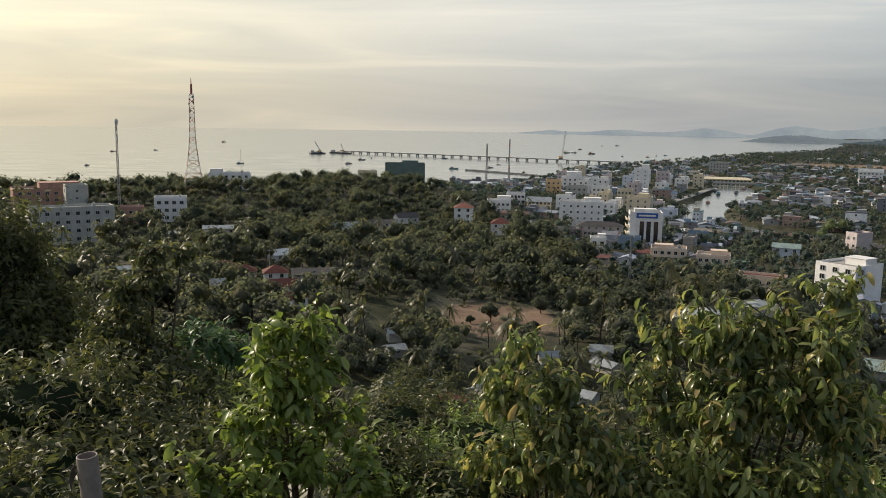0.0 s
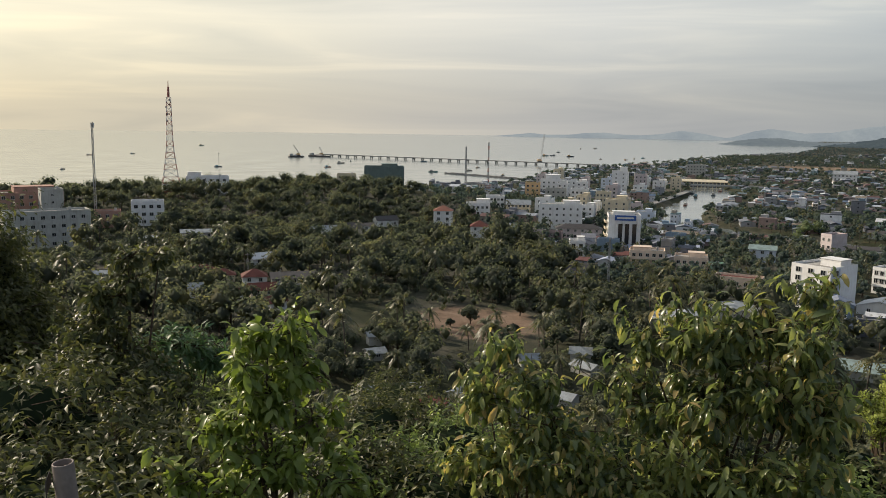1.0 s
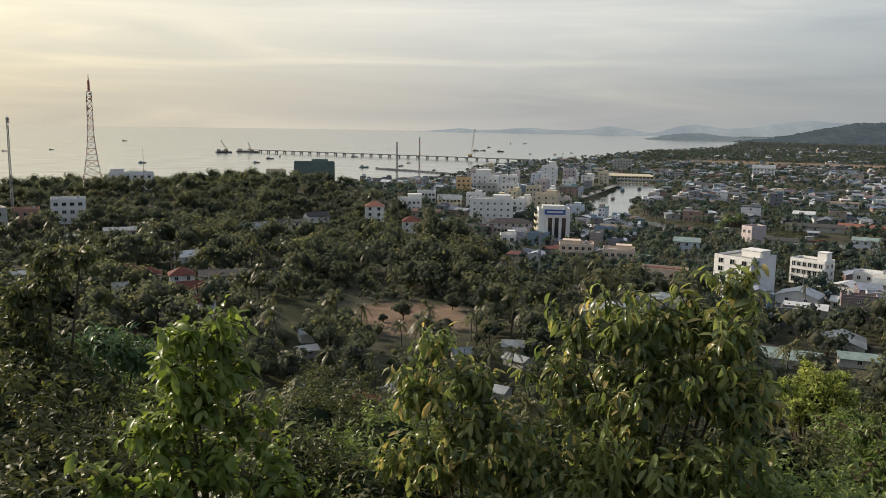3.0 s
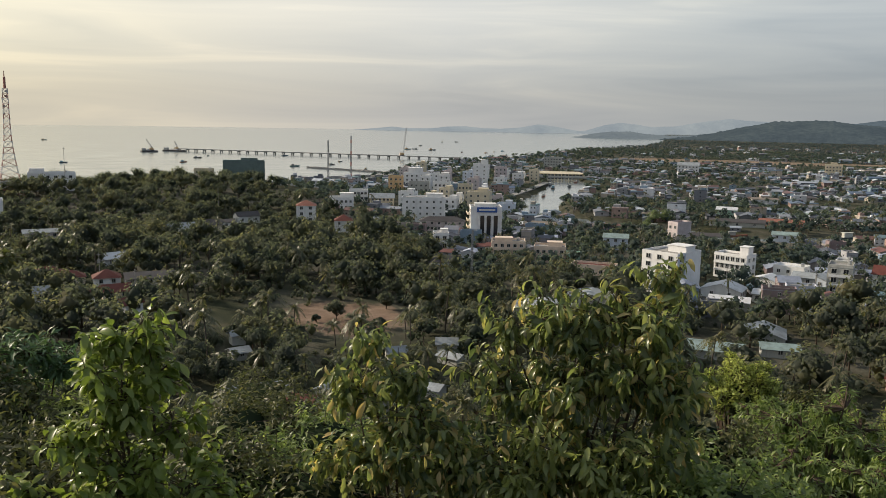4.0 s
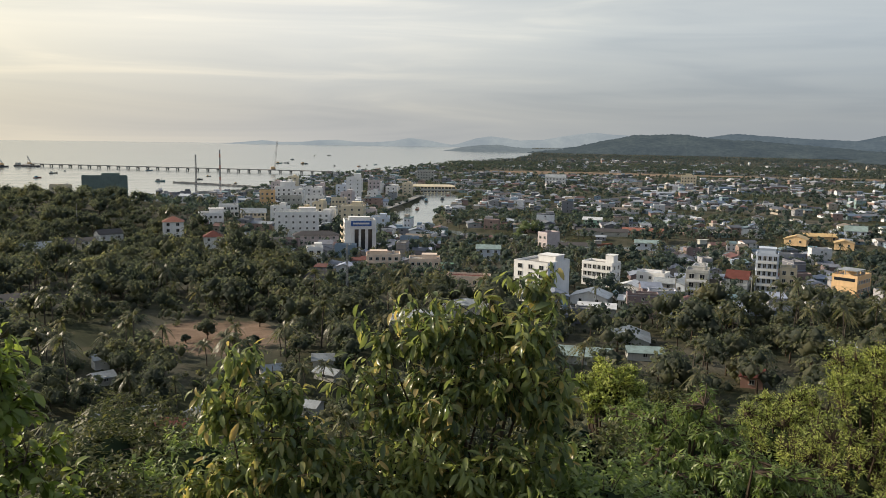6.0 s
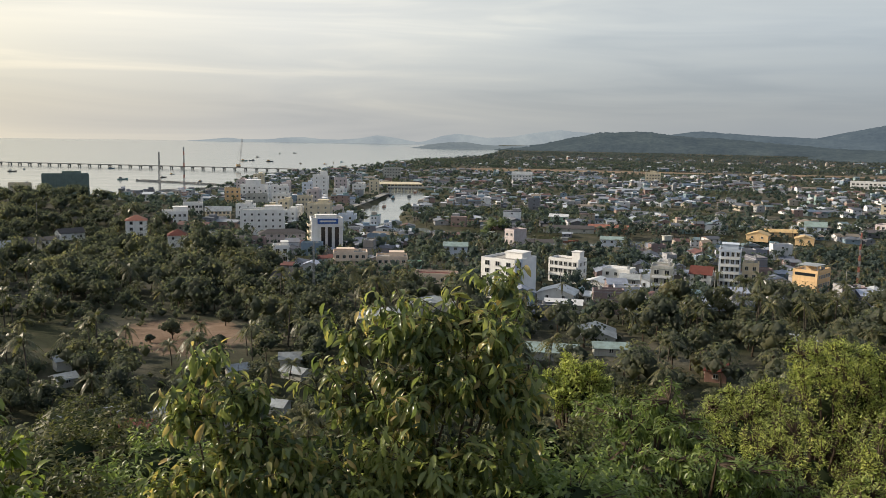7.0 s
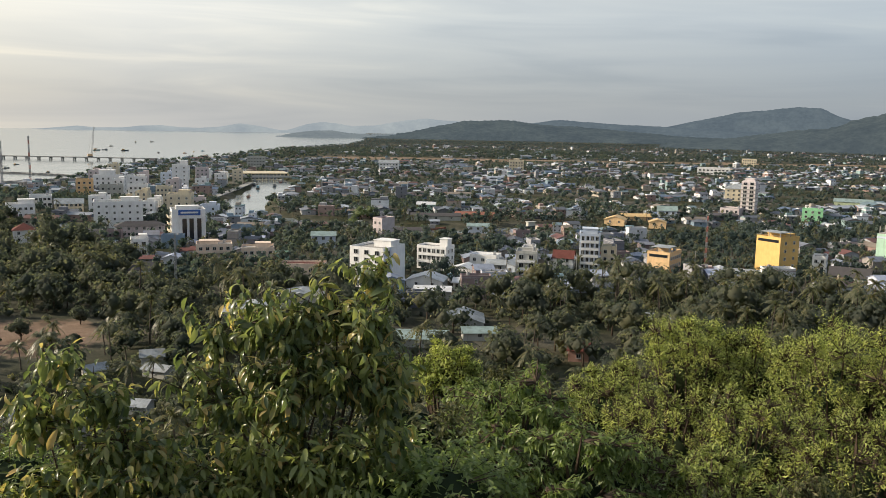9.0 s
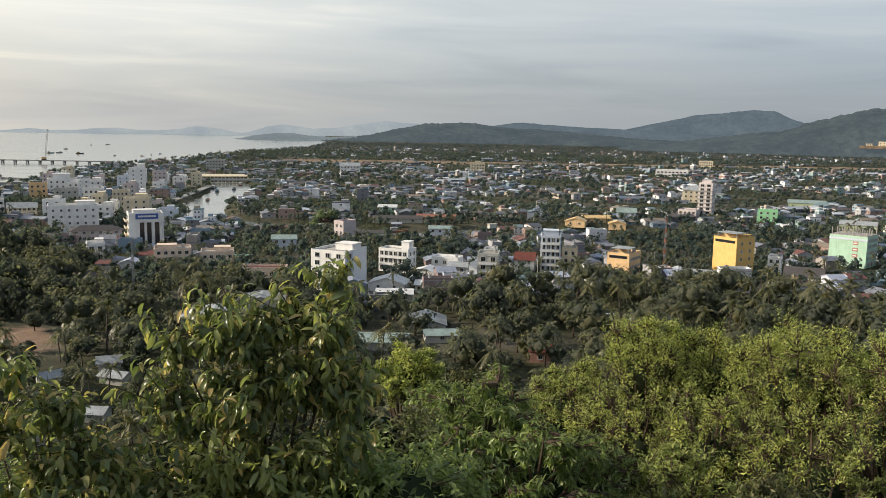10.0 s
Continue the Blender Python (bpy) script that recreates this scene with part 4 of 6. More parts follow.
building("shed", "low roof of corrugated sheet in the palm grove", "shed", 40, 203, -12, 5, 4, 1, W_GREY, 2.0, (1, 1, 1), (1, 1, 1), "gable", R_GREY)
building("shed", "tarpaulin-roofed shed in the palm grove", "shed", 26, 196, 10, 4.5, 3.5, 1, W_GREY, 2.0, (1, 1, 1), (1, 1, 1), "gable", R_GREY)

# low roofs crowding the near edge of the town
# the yellow sheet has warm sunlight put into its colour
R_WHITE, R_SUNLIT = solid("pale_sheet", (0.58, 0.60, 0.63), rough=0.5, grime=0.5), solid("sunlit_yellow_sheet", (0.60, 0.42, 0.20), rough=0.5, grime=0.5)
for label, x, y, rz, w, d, floors, wall, roof, roof_mat in (
    ("white two-storey house with a flat roof among sheds", 186, 279, -50, 11, 8, 2, W_WHITE, "flat", R_WHITE), ("blue-grey house with a lean-to roof", 192, 271, 35, 9, 9, 1, W_BLUE, "gable", R_GREY),
    ("low white house with a wide sheet roof", 171, 271, 40, 9, 10, 1, W_WHITE, "gable", R_WHITE), ("long house with a white sheet roof", 147, 258, 48, 10, 13, 1, W_WHITE, "gable", R_WHITE),
    ("low store with a pale sheet roof", 139, 240, -34, 12, 7, 1, W_GREY, "gable", R_WHITE), ("small house with a white sheet roof", 157, 248, -40, 8, 7, 1, W_GREY, "gable", R_WHITE),
    ("narrow white townhouse with a roof terrace", 204, 274, -42, 5, 9, 3, W_WHITE, "flat", CONCRETE), ("narrow grey townhouse beside white ones", 180, 262, -42, 7, 8, 2, W_GREY, "gable", R_GREY),
    ("low pink house with a flat roof", 257, 232, -50, 10, 8, 1, W_PINK, "flat", CONCRETE), ("low house with a white sheet roof beside a block of flats", 259, 223, 40, 9, 10, 1, W_GREY, "gable", R_WHITE),
    ("long low store with a grey sheet roof", 268, 214, -52, 16, 8, 1, W_GREY, "gable", R_GREY), ("low house with a yellow-lit sheet roof", 350, 383, 40, 12, 12, 1, W_OCHRE, "gable", R_SUNLIT),
    ("wide workshop with a yellow-lit sheet roof", 375, 391, -30, 20, 9, 1, W_OCHRE, "gable", R_SUNLIT), ("small workshop with a yellow-lit sheet roof", 366, 364, 46, 9, 10, 1, W_OCHRE, "gable", R_SUNLIT),
    ("house with a pale green sheet roof", 272, 480, -35, 12, 9, 2, W_MINT, "gable", R_WHITE), ("long dark quay shed by the river", 256, 440, -28, 30, 9, 1, W_GREY, "gable", R_DARK),
    ("dark quay shed by the river", 226, 418, -28, 20, 8, 1, W_GREY, "gable", R_DARK), ("pale blue-green house with a teal roof", 151, 364, -24, 11, 9, 2, W_BLUE, "gable", R_TEAL),
    ("low mint green building at the edge of the woods", 116, 333, -20, 12, 8, 1, W_MINT, "flat", CONCRETE), ("long red-roofed boathouse on the river", 283, 438, -36, 24, 8, 1, W_SALMON, "gable", R_ORANGE),
    ("blue-green house standing on the river bank", 252, 386, -34, 12, 8, 1, W_BLUE, "gable", R_TEAL), ("small house with a pale sheet roof on the ridge", -104, 386, 18, 15, 7, 1, W_PINK, "gable", R_GREY),
    ("low house with a blue-grey roof on the ridge", -121, 362, 22, 12, 7, 1, W_WHITE, "gable", R_GREY), ("low shed with a pale roof amid trees", -108, 280, 20, 11, 5, 1, W_GREY, "gable", R_GREY),
    ("white cottage with a grey roof amid palms", -30, 428, 20, 9, 7, 1, W_WHITE, "gable", R_DARK)):
    building("house", label, "house", x, y, rz, w, d, floors, wall, 2.8, (3 if w > 7 else 2, 1.1, 1.2), (2, 0.9, 1.1), roof, roof_mat, bands=False, tanks=int(roof == "flat"), rise=d * 0.16 if roof == "gable" else None)
# huts in the palm grove below the clearing
for x, y, rz, w, d, mat in ((9, 168, 20, 7, 4, R_GREY), (-6, 166, 5, 11, 4, R_GREY), (30, 168, -15, 5, 4, R_GREY), (39, 191, -20, 6, 4, R_GREY), (19, 160, 30, 5, 4, R_GREY), (-11, 193, 10, 4, 4, R_GREY), (3, 160, -10, 5, 4, R_RED)):
    building("hut", "low hut with a weathered sheet roof in the palm grove", "hut", x, y, rz * 2.5, w, d, 1, W_GREY, 1.9, (1, 0.9, 1.0), (0, 0.8, 0.9), "gable", mat, bands=False, rise=0.8, group="huts in the grove")

for x, y, r in ((108, 180, 11), (120, 182, 12), (131, 190, 9), (172, 167, 5), (70, 224, 9), (92, 238, 8)):
    clear(x, y, r)  # yards before the sheds
for x, y, _ in RIVER[6:11]:  # open water seen over the near bank
    k = 1 - 16 / math.hypot(x, y)
    clear(x * k, y * k, 11)
for x, y, r in ((112, 289, 9), (108, 278, 9), (104, 268, 7), (10.6, 436, 7), (10.2, 424, 6), (9.8, 412, 5), (28, 408, 6), (27, 396, 5), (-61, 310, 6), (-59, 300, 5), (-43, 270, 7), (-41, 260, 6), (-74, 277, 6), (-65, 272, 5), (-64, 232, 4), (-55, 270, 5), (131.5, 155, 3), (-46, 392, 6), (-20, 434, 6)):
    clear(x, y, r)  # open ground before the bungalow, the villas and the valley houses

# ---- plain houses of the town, nearest ones as things ----


def house_kind(name, label, w, d, floors, roof, bays):
    t = building(name, label, "house", 0, -2000, 0, w, d, floors, WALLS, 2.7, (bays, 1.0, 1.1), (1, 0.9, 1.0), roof, ROOFS if roof != "flat" else None, bands=floors > 2, tanks=int(roof == "flat"), base=0, group="houses of the town", rise=d * 0.17 if roof != "flat" else None)
    return t


KINDS = [
    house_kind("house", "low house with a corrugated sheet roof", 8, 6.5, 1, "gable", 2),
    house_kind("house", "long low house with a sheet roof", 12, 8, 1, "gable", 3),
    house_kind("house", "single-storey house with a hipped roof", 9, 9, 1, "hip", 2),
    house_kind("townhouse", "two-storey townhouse with a sheet roof", 7, 9, 2, "gable", 2),
    house_kind("townhouse", "two-storey rendered townhouse with a flat roof", 6, 10, 2, "flat", 2),
    house_kind("townhouse", "narrow three-storey townhouse with a flat roof", 5, 11, 3, "flat", 1),
]
kept_clear[:] = [c for c in kept_clear if c[1] > -1900]
lots_x, lots_y = np.meshgrid(np.arange(-60, 1900, 9.4), np.arange(150, 2600, 10.6))
turn = 0.42
lots = np.stack([lots_x.ravel(), lots_y.ravel()], 1)
lots = lots + rng.uniform(-2.2, 2.2, lots.shape)
streets = ((np.floor(lots_x / 9.4) % 7) == 3).ravel() | ((np.floor(lots_y / 10.6) % 6) == 2).ravel()
xx = lots[:, 0] * math.cos(turn) + lots[:, 1] * math.sin(turn) - 200
yy = -lots[:, 0] * math.sin(turn) + lots[:, 1] * math.cos(turn) + 200
rr = np.hypot(xx, yy)
az_deg = np.degrees(np.arctan2(-xx, yy))
d_run, k_run = seg_dist(xx, yy, *RUNWAY_A, *RUNWAY_B)
behind = (xx - RUNWAY_A[0]) * (RUNWAY_A[1] - RUNWAY_B[1]) + (yy - RUNWAY_A[1]) * (RUNWAY_B[0] - RUNWAY_A[0]) > 0
patch = np.array([noise.noise((a * 0.008, b * 0.008, 3.0)) for a, b in zip(xx, yy)])
ok = (az_deg > -68) & (az_deg < 12) & (sea_in(xx, yy) < -16) & (river_in(xx, yy) < -9) & (d_run > np.where(behind, 44, 95)) & ~streets
ok &= ~in_woods(xx, yy) & is_clear(xx, yy, 4.0) & (rr < 2300) & (patch < 0.09) & (land(xx, yy) < 6) & ~hides_river(xx, yy, 26)
ok &= (rng.random(len(xx)) < np.interp(-az_deg, [36, 45], [1, 0.85])) | (rr < 380)
ok &= ~behind | (rng.random(len(xx)) < 0.16)
ok &= rng.random(len(xx)) < np.interp(rr, [300, 450, 900, 1300, 1750, 2300], [1.0, 0.78, 0.56, 0.5, 0.32, 0.2])
xx, yy, rr = xx[ok], yy[ok], rr[ok]
order = np.argsort(rr)
xx, yy, rr = xx[order], yy[order], rr[order]
for i in range(min(165, len(xx))):
    kind = KINDS[rng.choice(6, p=[0.34, 0.25, 0.17, 0.12, 0.08, 0.04])]
    a = -math.degrees(turn) + rng.choice([0, 90, 180, 270]) + rng.uniform(-9, 9)
    copy_thing(kind, Matrix.Identity(4)).matrix_basis = pose(xx[i], yy[i], land(xx[i], yy[i]), 0, 0, a) @ Matrix.Scale(rng.uniform(0.75, 1.0), 4)
for kind in KINDS:
    for o in [*kind.children_recursive, kind]:
        bpy.data.objects.remove(o)


def far_house(w, d, h, roof, bays, floors):
    q = Quads().box(-w / 2, w / 2, -d / 2, d / 2, -1, h, 0)
    if roof == "gable":
        r = d * 0.16
        q.gable(w, d, h, r, 0.5, 0.15, 1)
        for s in (-1, 1):
            q.add([(s * w / 2, -d / 2, h), (s * w / 2, d / 2, h), (s * w / 2, 0.02, h + r), (s * w / 2, -0.02, h + r)], [(0, 1, 2, 3)], 0)
    elif roof == "hip":
        q.hip(w, d, h, d * 0.18, 0.5, 1)
    else:
        q.box(-w / 2 - 0.1, w / 2 + 0.1, -d / 2 - 0.1, d / 2 + 0.1, h, h + 0.7, 0)
        q.box(-1, w / 2 - 0.5, 0, d / 2 - 0.5, h + 0.6, h + 2.6, 0)
    for f in range(floors):
        z = (f + 0.4) * h / floors
        for s in (-1, 1):
            y, x = s * (d / 2 + 0.05), s * (w / 2 + 0.05)
            for b in range(bays):
                c = (b + 0.5) / bays * w - w / 2
                q.add([(c - 0.55 * s, y, z), (c + 0.55 * s, y, z), (c + 0.55 * s, y, z + 1.1), (c - 0.55 * s, y, z + 1.1)], [(0, 1, 2, 3)], 2)
            q.add([(x, -0.5, z), (x, 0.5, z), (x, 0.5, z + 1.1), (x, -0.5, z + 1.1)], [(0, 1, 2, 3)], 2)
    return q.arrays()


FAR_KINDS = [far_house(8, 7, 3.2, "gable", 2, 1), far_house(13, 8, 3.4, "gable", 3, 1), far_house(9, 9, 3.4, "hip", 2, 1), far_house(7, 9, 6.4, "gable", 2, 2), far_house(6, 10, 6.6, "flat", 2, 2), far_house(5.5, 11, 9.6, "flat", 2, 3), far_house(18, 10, 5, "gable", 4, 1)]
fx, fy = xx[165:], yy[165:]
which = rng.choice(7, len(fx), p=[0.30, 0.27, 0.17, 0.10, 0.07, 0.02, 0.07])
centre = np.hypot(fx - 140, fy - 660) < 170 + 60 * np.sin(fx * 0.05)
which[centre] = rng.choice(7, centre.sum(), p=[0.14, 0.10, 0.10, 0.20, 0.26, 0.16, 0.04])
chunks = []
for i, t in enumerate(FAR_KINDS):
    s = which == i
    places = np.stack([fx[s], fy[s], land(fx[s], fy[s])], 1)
    turns = -turn + rng.integers(0, 4, s.sum()) * np.pi / 2 + rng.uniform(-0.18, 0.18, s.sum())
    chunks.append(spread(t, places, turns, rng.uniform(0.6, 1.1, s.sum()), rng.uniform(0.6, 0.9, s.sum())))
joined("town_houses", chunks, [FAR_WALLS, FAR_ROOFS, GLASS_DARK], "crowded low houses with sheet roofs across the town", "houses")

# ---- woods, palms and garden trees ----


def plant(name, templates, x, y, lo, hi, mats, label, category):
    which = rng.integers(0, len(templates), len(x))
    chunks = []
    for i, t in enumerate(templates):
        s = which == i
        places = np.stack([x[s], y[s], land(x[s], y[s]) - 0.2], 1)
        size = rng.uniform(lo, hi, s.sum())
        chunks.append(spread(t, places, rng.uniform(0, 6.28, s.sum()), size, size * rng.uniform(0.85, 1.2, s.sum())))
    joined(name, chunks, mats, label, category, True)


def bare(x, y):
    return (np.hypot((x - 16) / 22, (y - 232) / 34) < 1.0) | (np.hypot((x + 10) / 20, (y - 236) / 18) < 1.0)


def scattered(n, az0, az1, r0, r1, apart):
    """Random places with most of the crowding thinned out."""
    x, y = polar(n, az0, az1, r0, r1)
    cell = {}
    keep = np.zeros(n, bool)
    for i, (a, b) in enumerate(zip(x, y)):
        k = (int(a // apart), int(b // apart))
        if cell.get(k, 0) < 1:
            cell[k] = 1
            keep[i] = True
    return x[keep], y[keep]


wx, wy = scattered(9500, -66, 33, 50, 700, 3.0)
ok = in_woods(wx, wy) & is_clear(wx, wy) & ~bare(wx, wy) & (sea_in(wx, wy) < -10) & (river_in(wx, wy) < -4)
wx, wy = wx[ok], wy[ok]
low = land(wx, wy) < 9
draw = rng.random(len(wx))
wr, waz = np.hypot(wx, wy), np.degrees(np.arctan2(-wx, wy))
close, hard_by = wr < 190, wr < 125
grove = np.array([noise.noise((a * 0.02, b * 0.02, 9.0)) for a, b in zip(wx, wy)])
palmy = low & (wr > 110) & ~((wy > 380) & (wx < 0)) & (draw < np.where((waz < -28) & (wr > 135), 0.4, np.where(grove > 0.05, 0.45, 0.08)))
leafed = ~palmy & (draw > 0.12)
s = leafed & hard_by
plant("slope_woods", NEAR_TREES, wx[s], wy[s], 0.5, 1.0, [LEAF_FAR, BARK], "leafy trees on the lower slope", "woods")
close &= ~hard_by
plant("woodland", TREES, wx[leafed & close], wy[leafed & close], 0.5, 1.05, [LEAF_FAR, BARK], "tropical trees at the foot of the slope", "woods")
ridge = (wy > 400) & (wx < 20)
s = leafed & ~close & ~hard_by & ~(ridge & (rng.random(len(wx)) < 0.4))
plant("valley_woods", WOODS, wx[s & ~ridge], wy[s & ~ridge], 0.5, 1.6, [LEAF_FAR, BARK], "dense dark green woods in the valley", "woods")
plant("ridge_woods", WOODS, wx[s & ridge], wy[s & ridge], 0.55, 1.4, [LEAF_FAR, BARK], "dense dark green woods on the low ridge", "woods")
nearer = np.hypot(wx, wy) < 310
plant("far_palm_grove", FAR_PALMS, wx[palmy & ~nearer], wy[palmy & ~nearer], 0.9, 1.35, [PALM, PALM_BARK], "coconut palms rising from the valley woods", "palm trees")
palmy &= nearer
plant("palm_grove", PALMS, wx[palmy], wy[palmy], 0.95, 1.4, [PALM, PALM_BARK], "coconut palms standing among the trees", "palm trees")
ux, uy = scattered(12000, -66, 33, 45, 600, 3.8)
ok = in_woods(ux, uy) & is_clear(ux, uy, -3.2) & (~bare(ux, uy) | (rng.random(len(ux)) < 0.12)) & (sea_in(ux, uy) < -10) & (river_in(ux, uy) < -4)
ux, uy = ux[ok], uy[ok]
ok = np.hypot(ux, uy) > 140
plant("slope_scrub", NEAR_BUSHES, ux[~ok], uy[~ok], 0.5, 1.2, [LEAF_FAR, BARK], "scrub on the lower slope", "scrub")
plant("undergrowth", BUSHES, ux[ok], uy[ok], 0.5, 1.3, [LEAF_FAR, BARK], "scrub and undergrowth between the trees", "scrub")
ax, ay = scattered(12000, -68, 4, 250, 620, 4.2)
bx, by = scattered(17000, -68, 4, 620, 1900, 7.2)
tx, ty = np.concatenate([ax, bx]), np.concatenate([ay, by])
pt = np.array([noise.noise((a * 0.008, b * 0.008, 3.0)) for a, b in zip(tx, ty)])
dr, _ = seg_dist(tx, ty, *RUNWAY_A, *RUNWAY_B)
beyond = (tx - RUNWAY_A[0]) * (RUNWAY_A[1] - RUNWAY_B[1]) + (ty - RUNWAY_A[1]) * (RUNWAY_B[0] - RUNWAY_A[0]) > 0
tr = np.hypot(tx, ty)
ok = ~in_woods(tx, ty) & (sea_in(tx, ty) < -6) & (river_in(tx, ty) < -3) & is_clear(tx, ty, -2) & ~hides_river(tx, ty, 40) & (dr > np.where(beyond, 38, 90)) & ((pt > 0.06) | (rng.random(len(tx)) < np.interp(tr, [300, 450, 650, 1000], [0.3, 0.45, 0.8, 0.9]) * np.interp(tx / np.maximum(ty, 1), [0.7, 1.1], [1, 0.85])))
tx, ty, tr = tx[ok], ty[ok], tr[ok]
pal = rng.random(len(tx)) < np.interp(tr, [300, 700], [0.26, 0.06])
s = ~pal & (tr < 560)
plant("garden_trees", SMALL, tx[s], ty[s], 0.45, 1.1, [LEAF_TOWN, BARK], "garden and street trees among the houses", "trees")
s = ~pal & (tr >= 560)
plant("town_trees", FAR_SMALL, tx[s], ty[s], 0.7, 1.35, [LEAF_TOWN, BARK], "trees across the far side of the town", "trees")
plant("garden_palms", FAR_PALMS, tx[pal], ty[pal], 0.6, 0.9, [PALM, PALM_BARK], "coconut palms among the houses", "palm trees")
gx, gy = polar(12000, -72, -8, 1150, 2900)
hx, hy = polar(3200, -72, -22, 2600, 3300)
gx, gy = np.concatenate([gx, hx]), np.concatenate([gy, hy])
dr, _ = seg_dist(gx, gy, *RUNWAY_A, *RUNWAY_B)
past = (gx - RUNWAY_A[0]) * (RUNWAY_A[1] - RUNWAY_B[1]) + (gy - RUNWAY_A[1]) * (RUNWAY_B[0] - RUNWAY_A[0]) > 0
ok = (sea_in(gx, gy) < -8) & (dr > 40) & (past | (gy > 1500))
plant("far_woods", SPECKS, gx[ok], gy[ok], 0.5, 0.9, [LEAF_HAZED, BARK], "flat hazy woods beyond the airfield", "woods")

# ---- trees close to the lookout ----
rng = np.random.default_rng(77)


def spot(az, el, r):
    """A place by its bearing, its height angle and its distance from the lookout."""
    a, e = radians(az), radians(el)
    return np.array([-math.sin(a) * r, math.cos(a) * r, EYE + math.tan(e) * r])


def leaf_template(length, width, droop, fold=0.45, fine=True):
    """One leaf along +x: two folded rows of quads, pointed and curved."""
    if fine is None:  # small leaves further off
        w, z = width / 2, -droop * length
        v = np.array([(0, 0, 0), (length * 0.45, w, z * 0.2), (length, 0, z), (length * 0.45, -w, z * 0.2), (length * 0.45, 0, z * 0.2 - fold * w)])
        return v, np.array([(0, 4, 2, 1), (4, 0, 3, 2)])
    s = np.array([0, 0.22, 0.5, 0.78, 1.0]) if fine else np.array([0, 0.5, 1.0])
    w = width / 2 * (np.array([0.08, 0.66, 1.0, 0.86, 0.12]) if fine else np.array([0.15, 1.0, 0.05]))
    m = len(s)
    bend = 1.7 * droop
    x, z = length * np.sin(bend * s) / bend, -length * (1 - np.cos(bend * s)) / bend
    v = np.concatenate([np.stack([x, s * 0, z], 1), np.stack([x, w, z + fold * w], 1), np.stack([x, -w, z + fold * w], 1)])
    k = np.arange(m - 1)
    q = np.concatenate([np.stack([k, k + 1, k + m + 1, k + m], 1), np.stack([k + 1, k, k + 2 * m, k + 2 * m + 1], 1)])
    return v, q


def turned(template, roots, ways, rolls, sizes):
    """Copies of a leaf with its stalk at each root and its length along each way."""
    v, q = template
    d = ways / np.linalg.norm(ways, axis=1)[:, None]
    side = np.cross(np.array([0, 0, 1.0]), d)
    side /= np.linalg.norm(side, axis=1)[:, None] + 1e-9
    up = np.cross(d, side)
    c, s = np.cos(rolls)[:, None], np.sin(rolls)[:, None]
    y, z = side * c + up * s, up * c - side * s
    out = roots[:, None] + (v[None, :, 0:1] * d[:, None] + v[None, :, 1:2] * y[:, None] + v[None, :, 2:3] * z[:, None]) * np.asarray(sizes)[:, None, None]
    qq = q[None] + (np.arange(len(roots)) * len(v))[:, None, None]
    return out.reshape(-1, 3), qq.reshape(-1, 4)


